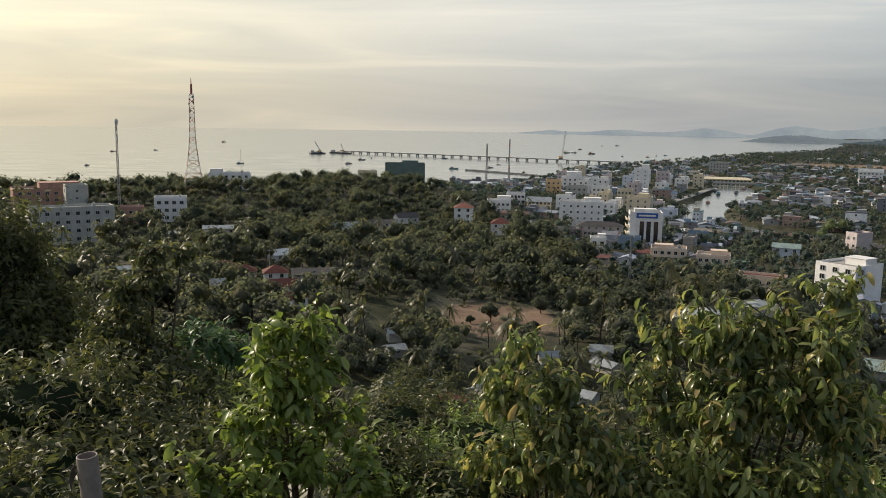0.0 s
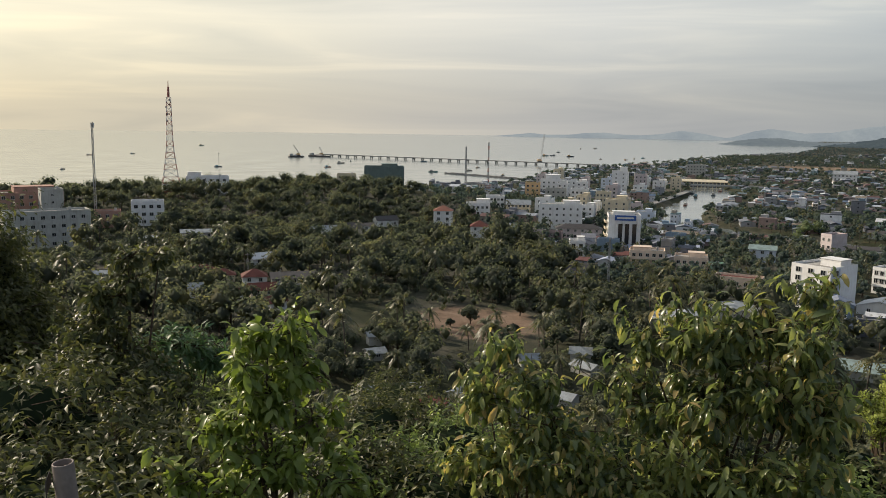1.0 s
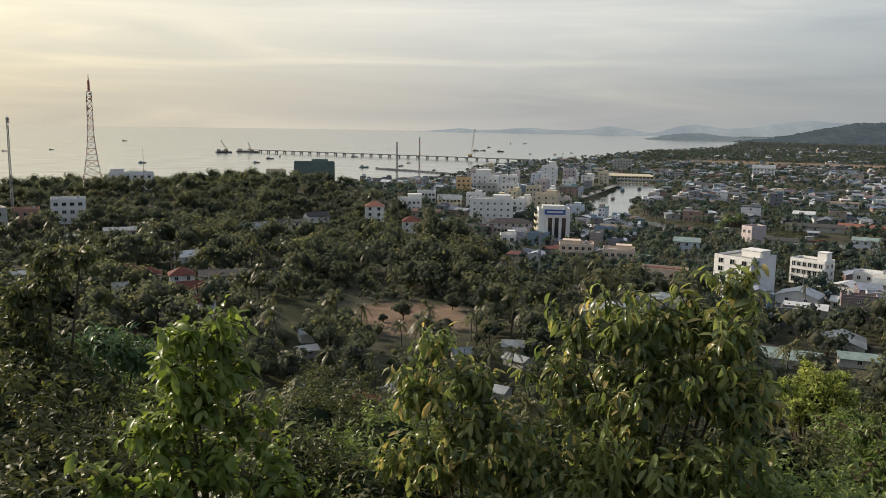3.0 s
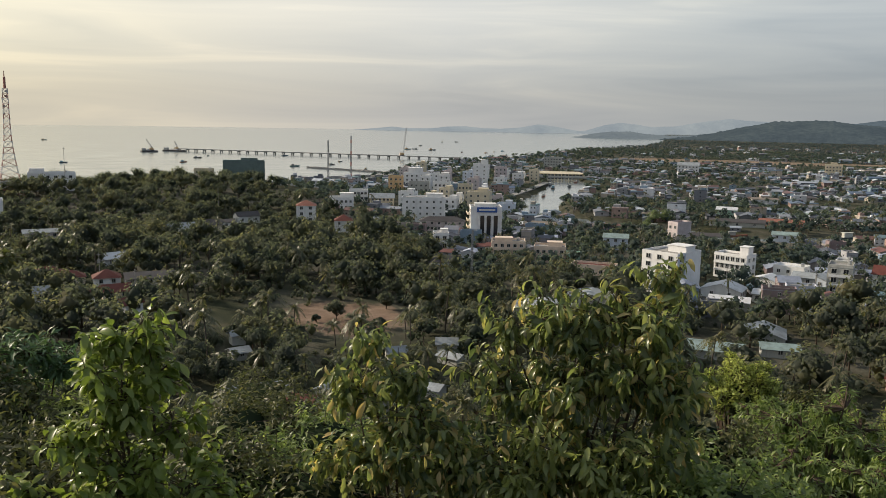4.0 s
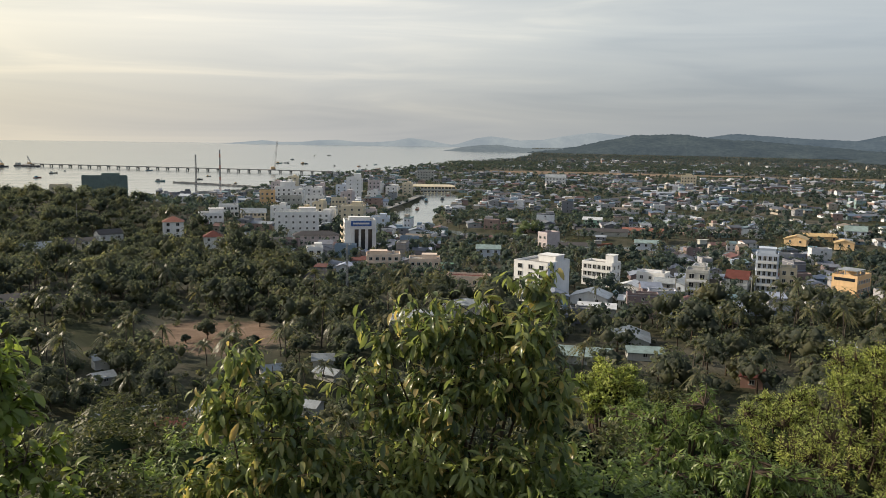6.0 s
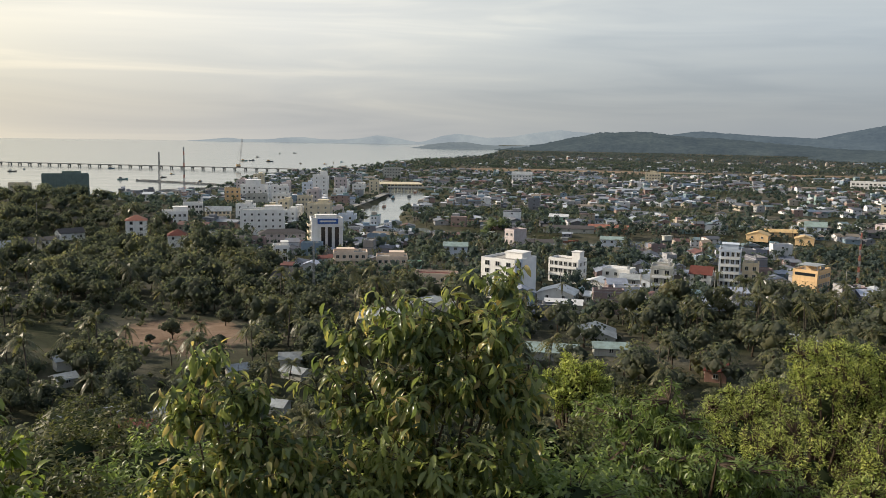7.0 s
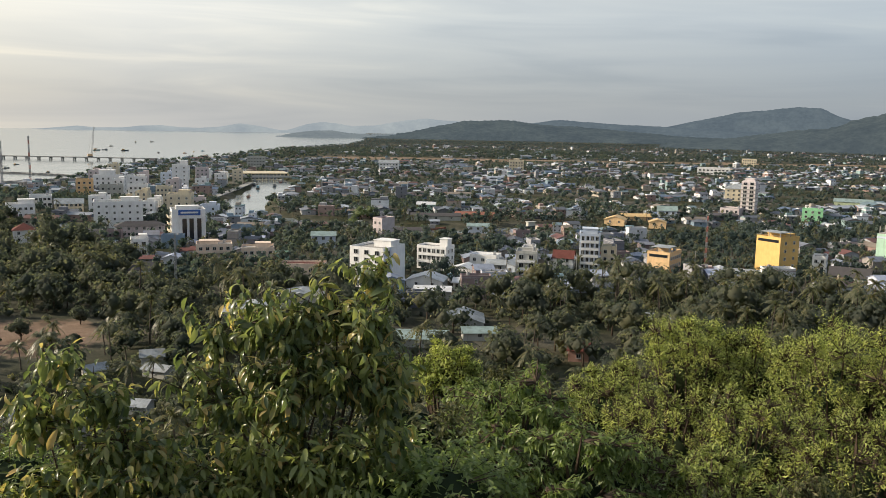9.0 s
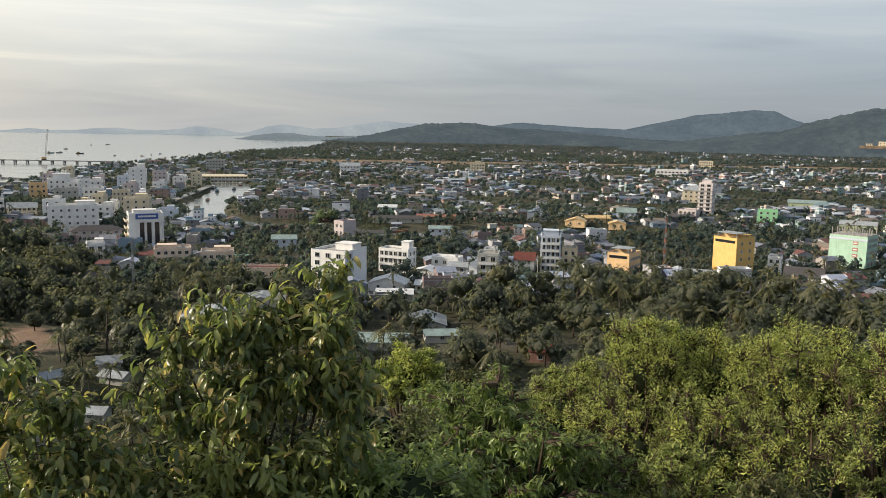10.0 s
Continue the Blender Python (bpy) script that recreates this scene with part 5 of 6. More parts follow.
def leaf_tree(name, label, lobes, twigs, leaf, per, mat, base=None, trunk=0.07, singles=0, kind="tree", hang=0.35, out_bias=0.75, seed=1, gap=0.02, fine=True, spray=1, heart=0.0, shoots=0, hearts=99):
    """A tree or bush close by. lobes: (centre, radii) of the crown's parts; twigs: tips per lobe; leaf: length, width, droop."""
    r = np.random.default_rng(seed)
    first = np.mean([c for c, _ in lobes], 0)
    foot = np.array([first[0], first[1], 0.0]) if base is None else np.array([base[0], base[1], 0.0])
    foot[2] = float(land(foot[0], foot[1])) - 0.1
    top = new(name)
    top.location = foot
    tagged(top, label, kind)
    wood = Quads()
    tips, ways = [], []
    crown_low = min(c[2] - rad[2] * 0.5 for c, rad in lobes)
    fork = foot + (first - foot) * 0.45
    fork[2] = max(foot[2] + 0.35, min(fork[2], crown_low))
    bend = fork + r.normal(size=3) * 0.08
    wood.beam(foot - foot, (foot + bend) / 2 - foot + r.normal(size=3) * 0.05, trunk * 1.25, trunk, 8)
    wood.beam((foot + bend) / 2 - foot, bend - foot, trunk, trunk * 0.8, 8)
    for (c, rad), n in zip(lobes, twigs if hasattr(twigs, "__len__") else [twigs] * len(lobes)):
        c, rad = np.asarray(c, float), np.asarray(rad, float)
        root = bend + (c - bend) * 0.0
        knee = bend + (c - bend) * 0.6 + r.normal(size=3) * rad * 0.12
        wood.beam(root - foot, knee - foot, trunk * 0.7, trunk * 0.4, 6)
        wood.beam(knee - foot, c + (0, 0, rad[2] * 0.55) - foot, trunk * 0.4, trunk * 0.12, 5)
        d = r.normal(size=(n, 3))
        d /= np.linalg.norm(d, axis=1)[:, None]
        d[:, 2] = np.where(d[:, 2] < -0.35, -d[:, 2], d[:, 2])
        groups = max(1, n // spray)
        d = d[np.arange(n) % groups]
        far = (r.random(groups) ** (1 - out_bias))[np.arange(n) % groups]
        scatter = r.normal(size=(n, 3)) * (0.20 if spray > 4 else 0.09)
        p = c + (d * far[:, None] + scatter) * rad
        tips.append(p), ways.append(d + scatter * 2 + (0, 0, 0.45) + r.normal(size=d.shape) * 0.2)
        for i in range(0, n, max(1, n // 26)):
            a = c + (p[i] - c) * 0.15 + (0, 0, rad[2] * 0.1)
            wood.beam(a - foot, p[i] - foot, trunk * 0.16, trunk * 0.06, 4)
    for i in range(shoots):  # twigs that stand out of the crown
        c, rad = lobes[r.integers(len(lobes))]
        d = r.normal(size=3)
        d[2] = abs(d[2]) + 0.6
        d /= np.linalg.norm(d)
        a, b = np.asarray(c) + d * np.asarray(rad) * 0.3, np.asarray(c) + d * (np.asarray(rad) * 0.85 + 0.16 + 0.2 * r.random())
        wood.beam(a - foot, b - foot, trunk * 0.2, trunk * 0.08, 5)
        tips.append(np.array([a + (b - a) * k for k in (0.45, 0.75, 1.0)])), ways.append(np.tile(d, (3, 1)) + r.normal(size=(3, 3)) * 0.15)
    tips, ways = np.concatenate(tips), np.concatenate(ways)
    ways /= np.linalg.norm(ways, axis=1)[:, None]
    part("trunk", wood, BARK, top)
    # whorls of leaves at and below every tip
    n = len(tips)
    idx = np.repeat(np.arange(n), per)
    ang = np.tile(np.arange(per) * 2.4, n) + np.repeat(r.uniform(0, 6.28, n), per)
    back = np.tile(np.linspace(0, 1, per), n)
    a = ways[idx]
    u = np.cross(a, np.array([0.3, 0.2, 1.0]))
    u /= np.linalg.norm(u, axis=1)[:, None]
    w = np.cross(a, u)
    radial = u * np.cos(ang)[:, None] + w * np.sin(ang)[:, None]
    length = leaf[0]
    roots = tips[idx] - a * (back * length * 0.9)[:, None] + r.normal(size=(len(idx), 3)) * gap
    lw = radial * (0.6 + 0.4 * back)[:, None] + a * (0.8 - 0.7 * back)[:, None] + np.array([0, 0, -hang]) * (0.3 + r.random((len(idx), 1))) + r.normal(size=(len(idx), 3)) * 0.2
    sizes = r.uniform(0.65, 1.15, len(idx)) * (0.75 + 0.25 * back)
    rolls = r.normal(size=len(idx)) * 0.5
    shapes = [leaf_template(leaf[0], leaf[1], leaf[2] * k, fine=fine) for k in (0.6, 1.0, 1.5)]
    pick = r.integers(0, 3, len(idx))
    loose = np.zeros(len(idx), bool)
    if singles:
        loose[np.argsort(np.hypot(roots[:, 0], roots[:, 1]))[:singles]] = True
    crown = Quads()
    for k, t in enumerate(shapes):
        s = (pick == k) & ~loose
        v, q = turned(t, roots[s] - foot, lw[s], rolls[s], sizes[s])
        crown.add(v, q, 0)
    # closed dark cores: fill the crown and stand in for its inner shade
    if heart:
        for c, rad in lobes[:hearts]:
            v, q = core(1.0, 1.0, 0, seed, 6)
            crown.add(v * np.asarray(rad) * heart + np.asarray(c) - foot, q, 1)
    ob = part("crown", crown, [mat, LEAF_SHADE], top, shade=True)
    ob["kind"] = "stuff"
    if singles:
        meshes = [quad_mesh("leaf", t[0], t[1], np.zeros(len(t[1])), [mat], True) for t in shapes]
        for i in np.nonzero(loose)[0]:
            d = Vector(lw[i]).normalized()
            side = Vector((0, 0, 1)).cross(d).normalized()
            m = Matrix((d, side, d.cross(side))).transposed().to_4x4() @ Matrix.Rotation(rolls[i], 4, "X") @ Matrix.Scale(sizes[i], 4)
            ob = new("leaf", meshes[pick[i]])
            ob.parent = top
            ob.matrix_basis = Matrix.Translation(Vector(roots[i] - foot)) @ m
    return top


# young bright tree
B = [(spot(10.6, -14.5, 7.2), (0.30, 0.3, 0.2)), (spot(12.8, -16.4, 7.1), (0.24, 0.3, 0.24)), (spot(8.6, -16.8, 7.2), (0.28, 0.3, 0.26)), (spot(10.8, -18.6, 7.1), (0.42, 0.36, 0.3)), (spot(13.4, -20.6, 7.0), (0.28, 0.3, 0.26)), (spot(7.5, -20.2, 7.1), (0.32, 0.3, 0.32)), (spot(10.4, -22.8, 6.9), (0.5, 0.4, 0.35)), (spot(15.8, -23.3, 6.8), (0.28, 0.3, 0.17)), (spot(13.4, -25.2, 6.7), (0.4, 0.3, 0.3)), (spot(6.8, -24.2, 6.9), (0.45, 0.4, 0.35))]
leaf_tree("young_tree", "young tree with bright green drooping leaves on the slope", B, [24, 14, 16, 36, 18, 22, 46, 14, 30, 32], (0.17, 0.068, 0.62), 7, LEAF_BRIGHT, base=spot(10.8, -25, 7.2), trunk=0.035, singles=250, hang=0.5, seed=3, spray=2, out_bias=0.6, shoots=16)
# broad-leaved tree with yellowing leaves
B = [(spot(-25.9, -10.6, 8.6), (0.10, 0.12, 0.2)), (spot(-23.5, -13.0, 8.6), (0.6, 0.4, 0.32)), (spot(-20.5, -14.5, 8.5), (0.5, 0.4, 0.35)), (spot(-26.0, -14.5, 8.5), (0.36, 0.4, 0.42)), (spot(-23.0, -17.5, 8.4), (0.95, 0.6, 0.5)), (spot(-19.0, -18.5, 8.3), (0.6, 0.5, 0.5)), (spot(-26.5, -18.5, 8.4), (0.4, 0.5, 0.55)), (spot(-22.5, -23.0, 8.0), (1.2, 0.7, 0.6)), (spot(-17.0, -24, 8.0), (0.8, 0.5, 0.5)), (spot(-15.2, -14.6, 8.5), (0.24, 0.3, 0.3)), (spot(-17.6, -13.6, 8.5), (0.34, 0.35, 0.28)), (spot(-15.4, -18.4, 8.4), (0.42, 0.4, 0.42))]
leaf_tree("broad_leaved_tree", "broad-leaved tree with glossy drooping leaves, some turning yellow", B, [8, 44, 32, 36, 125, 64, 58, 170, 90, 12, 20, 32], (0.21, 0.062, 0.75), 7, LEAF_BIG, base=spot(-23, -30, 8.4), trunk=0.036, singles=280, hang=0.8, seed=5, spray=2, out_bias=0.5, shoots=44)
B = [(spot(-5.6, -15.8, 8.4), (0.16, 0.3, 0.2)), (spot(-7.6, -18.0, 8.4), (0.4, 0.4, 0.3)), (spot(-4.6, -18.8, 8.3), (0.3, 0.4, 0.35)), (spot(-9.5, -20.5, 8.2), (0.5, 0.5, 0.35)), (spot(-6.5, -23.0, 8.0), (0.8, 0.5, 0.45)), (spot(-12, -24.0, 8.0), (0.8, 0.5, 0.5))]
leaf_tree("sapling", "leafy sapling with glossy green leaves on the slope", B, [8, 34, 26, 50, 100, 110], (0.19, 0.06, 0.7), 7, LEAF_BIG, base=spot(-7, -30, 8.3), trunk=0.032, hang=0.85, seed=6, spray=2, out_bias=0.6, shoots=16)
# dark dense tree and the slim tree
B = [(spot(31.2, -7.6, 22), (2.0, 2.0, 1.3)), (spot(28.2, -9.4, 22), (1.1, 1.6, 1.15)), (spot(25.9, -13.2, 21.5), (0.75, 1.2, 1.1)), (spot(29.0, -13.4, 21), (1.8, 1.8, 1.4)), (spot(25.0, -16.2, 20.5), (0.9, 1.2, 1.0)), (spot(31, -14.0, 21), (2.2, 1.8, 1.6))]
leaf_tree("dark_tree", "dense dark tree with small leaves", B, [800, 480, 560, 620, 240, 380], (0.2, 0.085, 0.35), 8, LEAF_DARK, trunk=0.2, hang=0.4, seed=7, gap=0.07, fine=None, spray=8, heart=0.66)
B = [(spot(17.5, -8.7, 12), (0.22, 0.25, 0.12)), (spot(19.4, -8.9, 12), (0.30, 0.3, 0.16)), (spot(19.4, -10.2, 12), (0.24, 0.3, 0.2)), (spot(20.9, -11.4, 12), (0.42, 0.4, 0.28)), (spot(21.4, -13.2, 12), (0.5, 0.45, 0.34)), (spot(20.2, -15.0, 12), (0.5, 0.5, 0.4)), (spot(22.6, -15.6, 11.8), (0.6, 0.5, 0.4))]
leaf_tree("slim_tree", "slim tree with a bare bent stem and dark leaves", B, [12, 18, 14, 44, 60, 54, 66], (0.17, 0.06, 0.5), 8, LEAF_BUSH, base=spot(17.8, -20, 12), trunk=0.05, hang=0.6, seed=8)
# bushes on the slope to the left
for i, (az, el, r, rad, n, mat) in enumerate([
    (26.5, -18.0, 9.5, 1.1, 150, LEAF_BUSH), (23.0, -18.0, 10.5, 1.0, 150, LEAF_DARK), (20.0, -17.5, 11.5, 0.9, 130, LEAF_BUSH), (16.6, -16.9, 13.0, 0.55, 60, LEAF_MID), (18.0, -20.5, 10.0, 1.0, 150, LEAF_DARK), (14.5, -19.0, 11.0, 0.6, 80, LEAF_LIME),
    (26.0, -22.5, 8.0, 0.9, 150, LEAF_DARK), (21.5, -22.0, 8.5, 0.9, 150, LEAF_BUSH), (17.0, -24.0, 8.0, 0.8, 130, LEAF_DARK), (14.0, -21.5, 9.5, 0.8, 120, LEAF_DARK), (24, -25.5, 6.5, 0.8, 110, LEAF_BUSH), (28.5, -24, 7.0, 0.9, 110, LEAF_DARK)]):
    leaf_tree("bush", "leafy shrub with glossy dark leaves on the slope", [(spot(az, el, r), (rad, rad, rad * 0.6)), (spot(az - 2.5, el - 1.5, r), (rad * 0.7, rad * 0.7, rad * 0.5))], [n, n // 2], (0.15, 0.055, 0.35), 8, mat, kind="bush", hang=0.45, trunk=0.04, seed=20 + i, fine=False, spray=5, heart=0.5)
leaf_tree("rosette_shrub", "shrub with rosettes of long blue-green leaves", [(spot(16.4, -14.9, 12.5), (0.62, 0.5, 0.36)), (spot(14.6, -15.8, 12.5), (0.42, 0.4, 0.3)), (spot(17.8, -16.4, 12.3), (0.45, 0.4, 0.3))], [46, 26, 26], (0.24, 0.055, 0.45), 11, LEAF_ROSETTE, kind="bush", hang=0.25, trunk=0.05, seed=49, fine=False)
# lower bushes in the middle
for i, (az, el, r, rad, n, mat) in enumerate([
    (3.5, -20.5, 12.0, 1.0, 190, LEAF_BUSH), (0.5, -20.8, 12.5, 1.0, 190, LEAF_BUSH), (-2.5, -21.5, 11.5, 0.9, 170, LEAF_MID), (5.0, -23.5, 9.0, 0.8, 130, LEAF_BUSH), (1.0, -24.5, 9.0, 0.9, 150, LEAF_MID), (-3.0, -25.0, 8.5, 0.9, 140, LEAF_BUSH),
    (2.0, -18.6, 17.0, 1.2, 170, LEAF_DARK), (-14.5, -21.5, 11.0, 0.9, 140, LEAF_BUSH), (-28.5, -20.5, 10.5, 0.8, 140, LEAF_BUSH), (-30.0, -23.5, 9.0, 0.9, 140, LEAF_MID), (-31.0, -24.6, 8.0, 0.8, 150, LEAF_MID), (-27.0, -24.8, 8.4, 0.8, 150, LEAF_MID)]):
    leaf_tree("bush", "leafy shrub with small olive leaves on the slope", [(spot(az, el, r), (rad, rad, rad * 0.5)), (spot(az - 2.5, el - 1.2, r), (rad * 0.8, rad * 0.7, rad * 0.45))], [n, n // 2], (0.12, 0.05, 0.3), 8, mat, kind="bush", hang=0.35, trunk=0.04, seed=50 + i, fine=False, spray=5, heart=0.5)
# rounded trees and the lime green trees further down the slope
for i, (az, el, r, rad, n, mat, leaf) in enumerate([
    (-36.6, -21.0, 19.0, 1.9, 520, LEAF_MID, (0.22, 0.072, 0.6)), (-33.0, -22.8, 17.0, 1.4, 320, LEAF_MID, (0.21, 0.07, 0.6)), (-40.0, -22.8, 17.0, 1.4, 320, LEAF_MID, (0.21, 0.07, 0.6)),
    (-31.3, -17.0, 30.0, 1.35, 560, LEAF_LIME, (0.17, 0.08, 0.3)), (-35.5, -18.0, 29.0, 1.3, 520, LEAF_BUSH, (0.17, 0.08, 0.3)), (-33.4, -18.6, 26.0, 1.0, 260, LEAF_MID, (0.16, 0.07, 0.3)),
    (-42.4, -18.4, 27.0, 1.55, 620, LEAF_LIME, (0.14, 0.046, 0.25)), (-47.6, -15.4, 28.0, 1.9, 800, LEAF_LIME, (0.14, 0.046, 0.25)), (-51.6, -15.8, 28.5, 2.1, 850, LEAF_LIME, (0.14, 0.046, 0.25)), (-57.2, -15.4, 27.0, 2.3, 900, LEAF_LIME, (0.14, 0.046, 0.25)),
    (-62.5, -16.0, 26.0, 2.5, 800, LEAF_LIME, (0.14, 0.046, 0.25)), (-46.4, -20.4, 24.0, 1.9, 520, LEAF_LIME, (0.14, 0.046, 0.25)), (-52.0, -20.4, 23.0, 1.9, 520, LEAF_LIME, (0.14, 0.046, 0.25)), (-58.0, -20.6, 22.0, 1.9, 480, LEAF_LIME, (0.14, 0.046, 0.25)), (-43.6, -22.8, 18.5, 1.3, 400, LEAF_MID, (0.16, 0.055, 0.4)), (-50.0, -24.0, 18.0, 1.4, 420, LEAF_LIME, (0.15, 0.05, 0.3)), (-56.5, -24.0, 17.5, 1.4, 380, LEAF_BUSH, (0.16, 0.055, 0.35))]):
    c = spot(az, el, r)
    lobes = [(c, (rad * 0.8, rad * 0.8, rad * 0.62)), (c + (rad * 0.6, 0.3, -rad * 0.35), (rad * 0.6, rad * 0.6, rad * 0.5)), (c + (-rad * 0.55, -0.2, -rad * 0.4), (rad * 0.6, rad * 0.6, rad * 0.5)), (c + (rad * 0.1, -rad * 0.5, -rad * 0.5), (rad * 0.6, rad * 0.5, rad * 0.5)), (c + (-rad * 0.2, 0, rad * 0.35), (rad * 0.4, rad * 0.4, rad * 0.35))]
    share = (0.5, 0.3, 0.3, 0.27, 0.2)
    if mat is not LEAF_BUSH:  # a dome of separate tufts
        r0 = np.random.default_rng(300 + i)
        up = np.arccos(np.clip(np.linspace(1.0, -0.35, 30) + r0.normal(size=30) * 0.06, -1, 1))
        around = np.arange(30) * 2.4 + i
        lobes = [(c + np.array([math.sin(u) * math.cos(a), math.sin(u) * math.sin(a), 0.8 * math.cos(u) - 0.1]) * rad * r0.uniform(0.6, 1.0), np.array([0.8, 0.8, 1.1] if mat is LEAF_LIME else [1.1, 1.1, 0.7]) * rad * r0.uniform(0.18, 0.34)) for u, a in zip(up, around)]
        lobes.insert(0, (c - (0, 0, rad * 0.25), np.array([1, 1, 0.8]) * rad * 0.8))
        share = [0.03] + [0.068] * 30
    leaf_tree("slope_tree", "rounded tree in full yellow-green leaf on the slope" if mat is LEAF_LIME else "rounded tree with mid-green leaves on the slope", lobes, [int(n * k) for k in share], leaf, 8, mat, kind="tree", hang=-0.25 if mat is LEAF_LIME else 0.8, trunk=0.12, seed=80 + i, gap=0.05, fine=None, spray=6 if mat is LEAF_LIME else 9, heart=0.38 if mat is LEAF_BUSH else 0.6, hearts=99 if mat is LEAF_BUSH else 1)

# ---- masts, harbour and boats ----


def lattice(top, widths, levels, leg_r, brace_r, bands, label_leg=""):
    """Four legs and crossed braces from level to level; bands alternate two paints."""
    for i, (z0, z1) in enumerate(zip(levels[:-1], levels[1:])):
        w0, w1 = widths[i], widths[i + 1]
        q = Quads()
        c0, c1 = [(sx * w0, sy * w0, z0) for sx, sy in ((-1, -1), (1, -1), (1, 1), (-1, 1))], [(sx * w1, sy * w1, z1) for sx, sy in ((-1, -1), (1, -1), (1, 1), (-1, 1))]
        for k in range(4):
            q.beam(c0[k], c1[k], leg_r, leg_r, 4)
            q.beam(c0[k], c1[(k + 1) % 4], brace_r, brace_r, 4)
            q.beam(c0[(k + 1) % 4], c1[k], brace_r, brace_r, 4)
            q.beam(c1[k], c1[(k + 1) % 4], brace_r, brace_r, 4)
        part("lattice_section", q, bands[i % len(bands)], top)


def radio_mast(x, y):
    z = float(land(x, y))
    top = tagged(new("radio_mast"), "tall red and white lattice radio mast on the ridge", "radio mast")
    top.matrix_basis = pose(x, y, z, 0, 0, 20)
    h = 82.5 - z
    levels = np.array([0, 0.06, 0.12, 0.18, 0.24, 0.29, 0.34, 0.39, 0.44, 0.49, 0.54, 0.58, 0.62, 0.66, 0.70, 0.74, 0.78, 0.82, 0.86]) * h
    widths = np.interp(levels / h, [0, 0.1, 0.2, 0.3, 0.4, 0.5, 0.6, 0.86], [6.2, 5.1, 4.0, 3.0, 2.2, 1.7, 1.5, 1.25])
    lattice(top, widths, levels, 0.15, 0.085, [RED_PAINT, WHITE_PAINT])
    part("antenna_pole", Quads().beam((0, 0, h * 0.86), (0, 0, h * 0.95), 0.75, 0.6, 8).beam((0, 0, h * 0.95), (0, 0, h), 0.3, 0.15, 8), RED_PAINT, top)
    for a, f in ((0.3, 0.62), (2.2, 0.66), (4.0, 0.72), (1.2, 0.8), (5.0, 0.84), (3.0, 0.78)):
        p = np.array([math.cos(a) * 1.3, math.sin(a) * 1.3, h * f])
        part("antenna_dish", Quads().beam(p, p + (math.cos(a) * 0.5, math.sin(a) * 0.5, 0), 0.65, 0.65, 10), STEEL, top)


def slim_mast(name, label, x, y, top_z, w, mats, panels=True, step=3.0):
    z = float(land(x, y))
    top = tagged(new(name), label, "mast")
    top.matrix_basis = pose(x, y, z, 0, 0, 15)
    n = max(3, int((top_z - z) / step))
    levels = np.linspace(0, top_z - z, n)
    lattice(top, np.interp(np.arange(n), [0, n - 1], [w, w * 0.55]), levels, w * 0.2, w * 0.11, mats)
    if panels:
        for k in range(3):
            a = k * 2.1
            part("antenna_panel", Quads().beam((math.cos(a) * w * 1.3, math.sin(a) * w * 1.3, levels[-1] - 2.8), (math.cos(a) * w * 1.3, math.sin(a) * w * 1.3, levels[-1] - 0.4), 0.22, 0.22, 6), WHITE_PAINT, top)


radio_mast(-149, 498)
slim_mast("phone_mast", "slim grey lattice phone mast with panel antennas", -160, 411, 58.5, 0.55, [STEEL])
slim_mast("harbour_mast", "lattice mast near the harbour", 37, 735, 41, 0.7, [STEEL], False, 3)
slim_mast("harbour_mast", "lattice mast with faded red bands near the harbour", 57, 738, 45, 0.6, [STEEL, STEEL, RED_PAINT], False, 3)
slim_mast("antenna_mast", "thin lattice antenna mast at the foot of the woods", 64, 282, 22.5, 0.36, [STEEL], False, 1.6)
slim_mast("antenna_mast", "thin antenna mast among palms", 271, 241, 24.5, 0.36, [STEEL, RED_PAINT], False, 2)


def pole(x, y, h, label):
    z = float(land(x, y))
    top = tagged(new("utility_pole"), label, "pole", "utility poles")
    top.matrix_basis = pose(x, y, z, 0, 0, rng.uniform(0, 180))
    part("shaft", Quads().beam((0, 0, -0.3), (0, 0, h), 0.16, 0.1, 8), CONCRETE, top)
    part("crossarm", Quads().box(-0.9, 0.9, -0.06, 0.06, h - 0.7, h - 0.55), CONCRETE, top)


for x, y, h in ((-126, 520, 26), (-36, 470, 14), (-61, 290, 9), (-44, 256, 9), (-110, 330, 16), (118, 250, 10), (150, 262, 10), (176, 250, 10), (205, 245, 10), (255, 232, 10), (140, 215, 9)):
    pole(x, y, h, "slender concrete utility pole among trees and roofs")


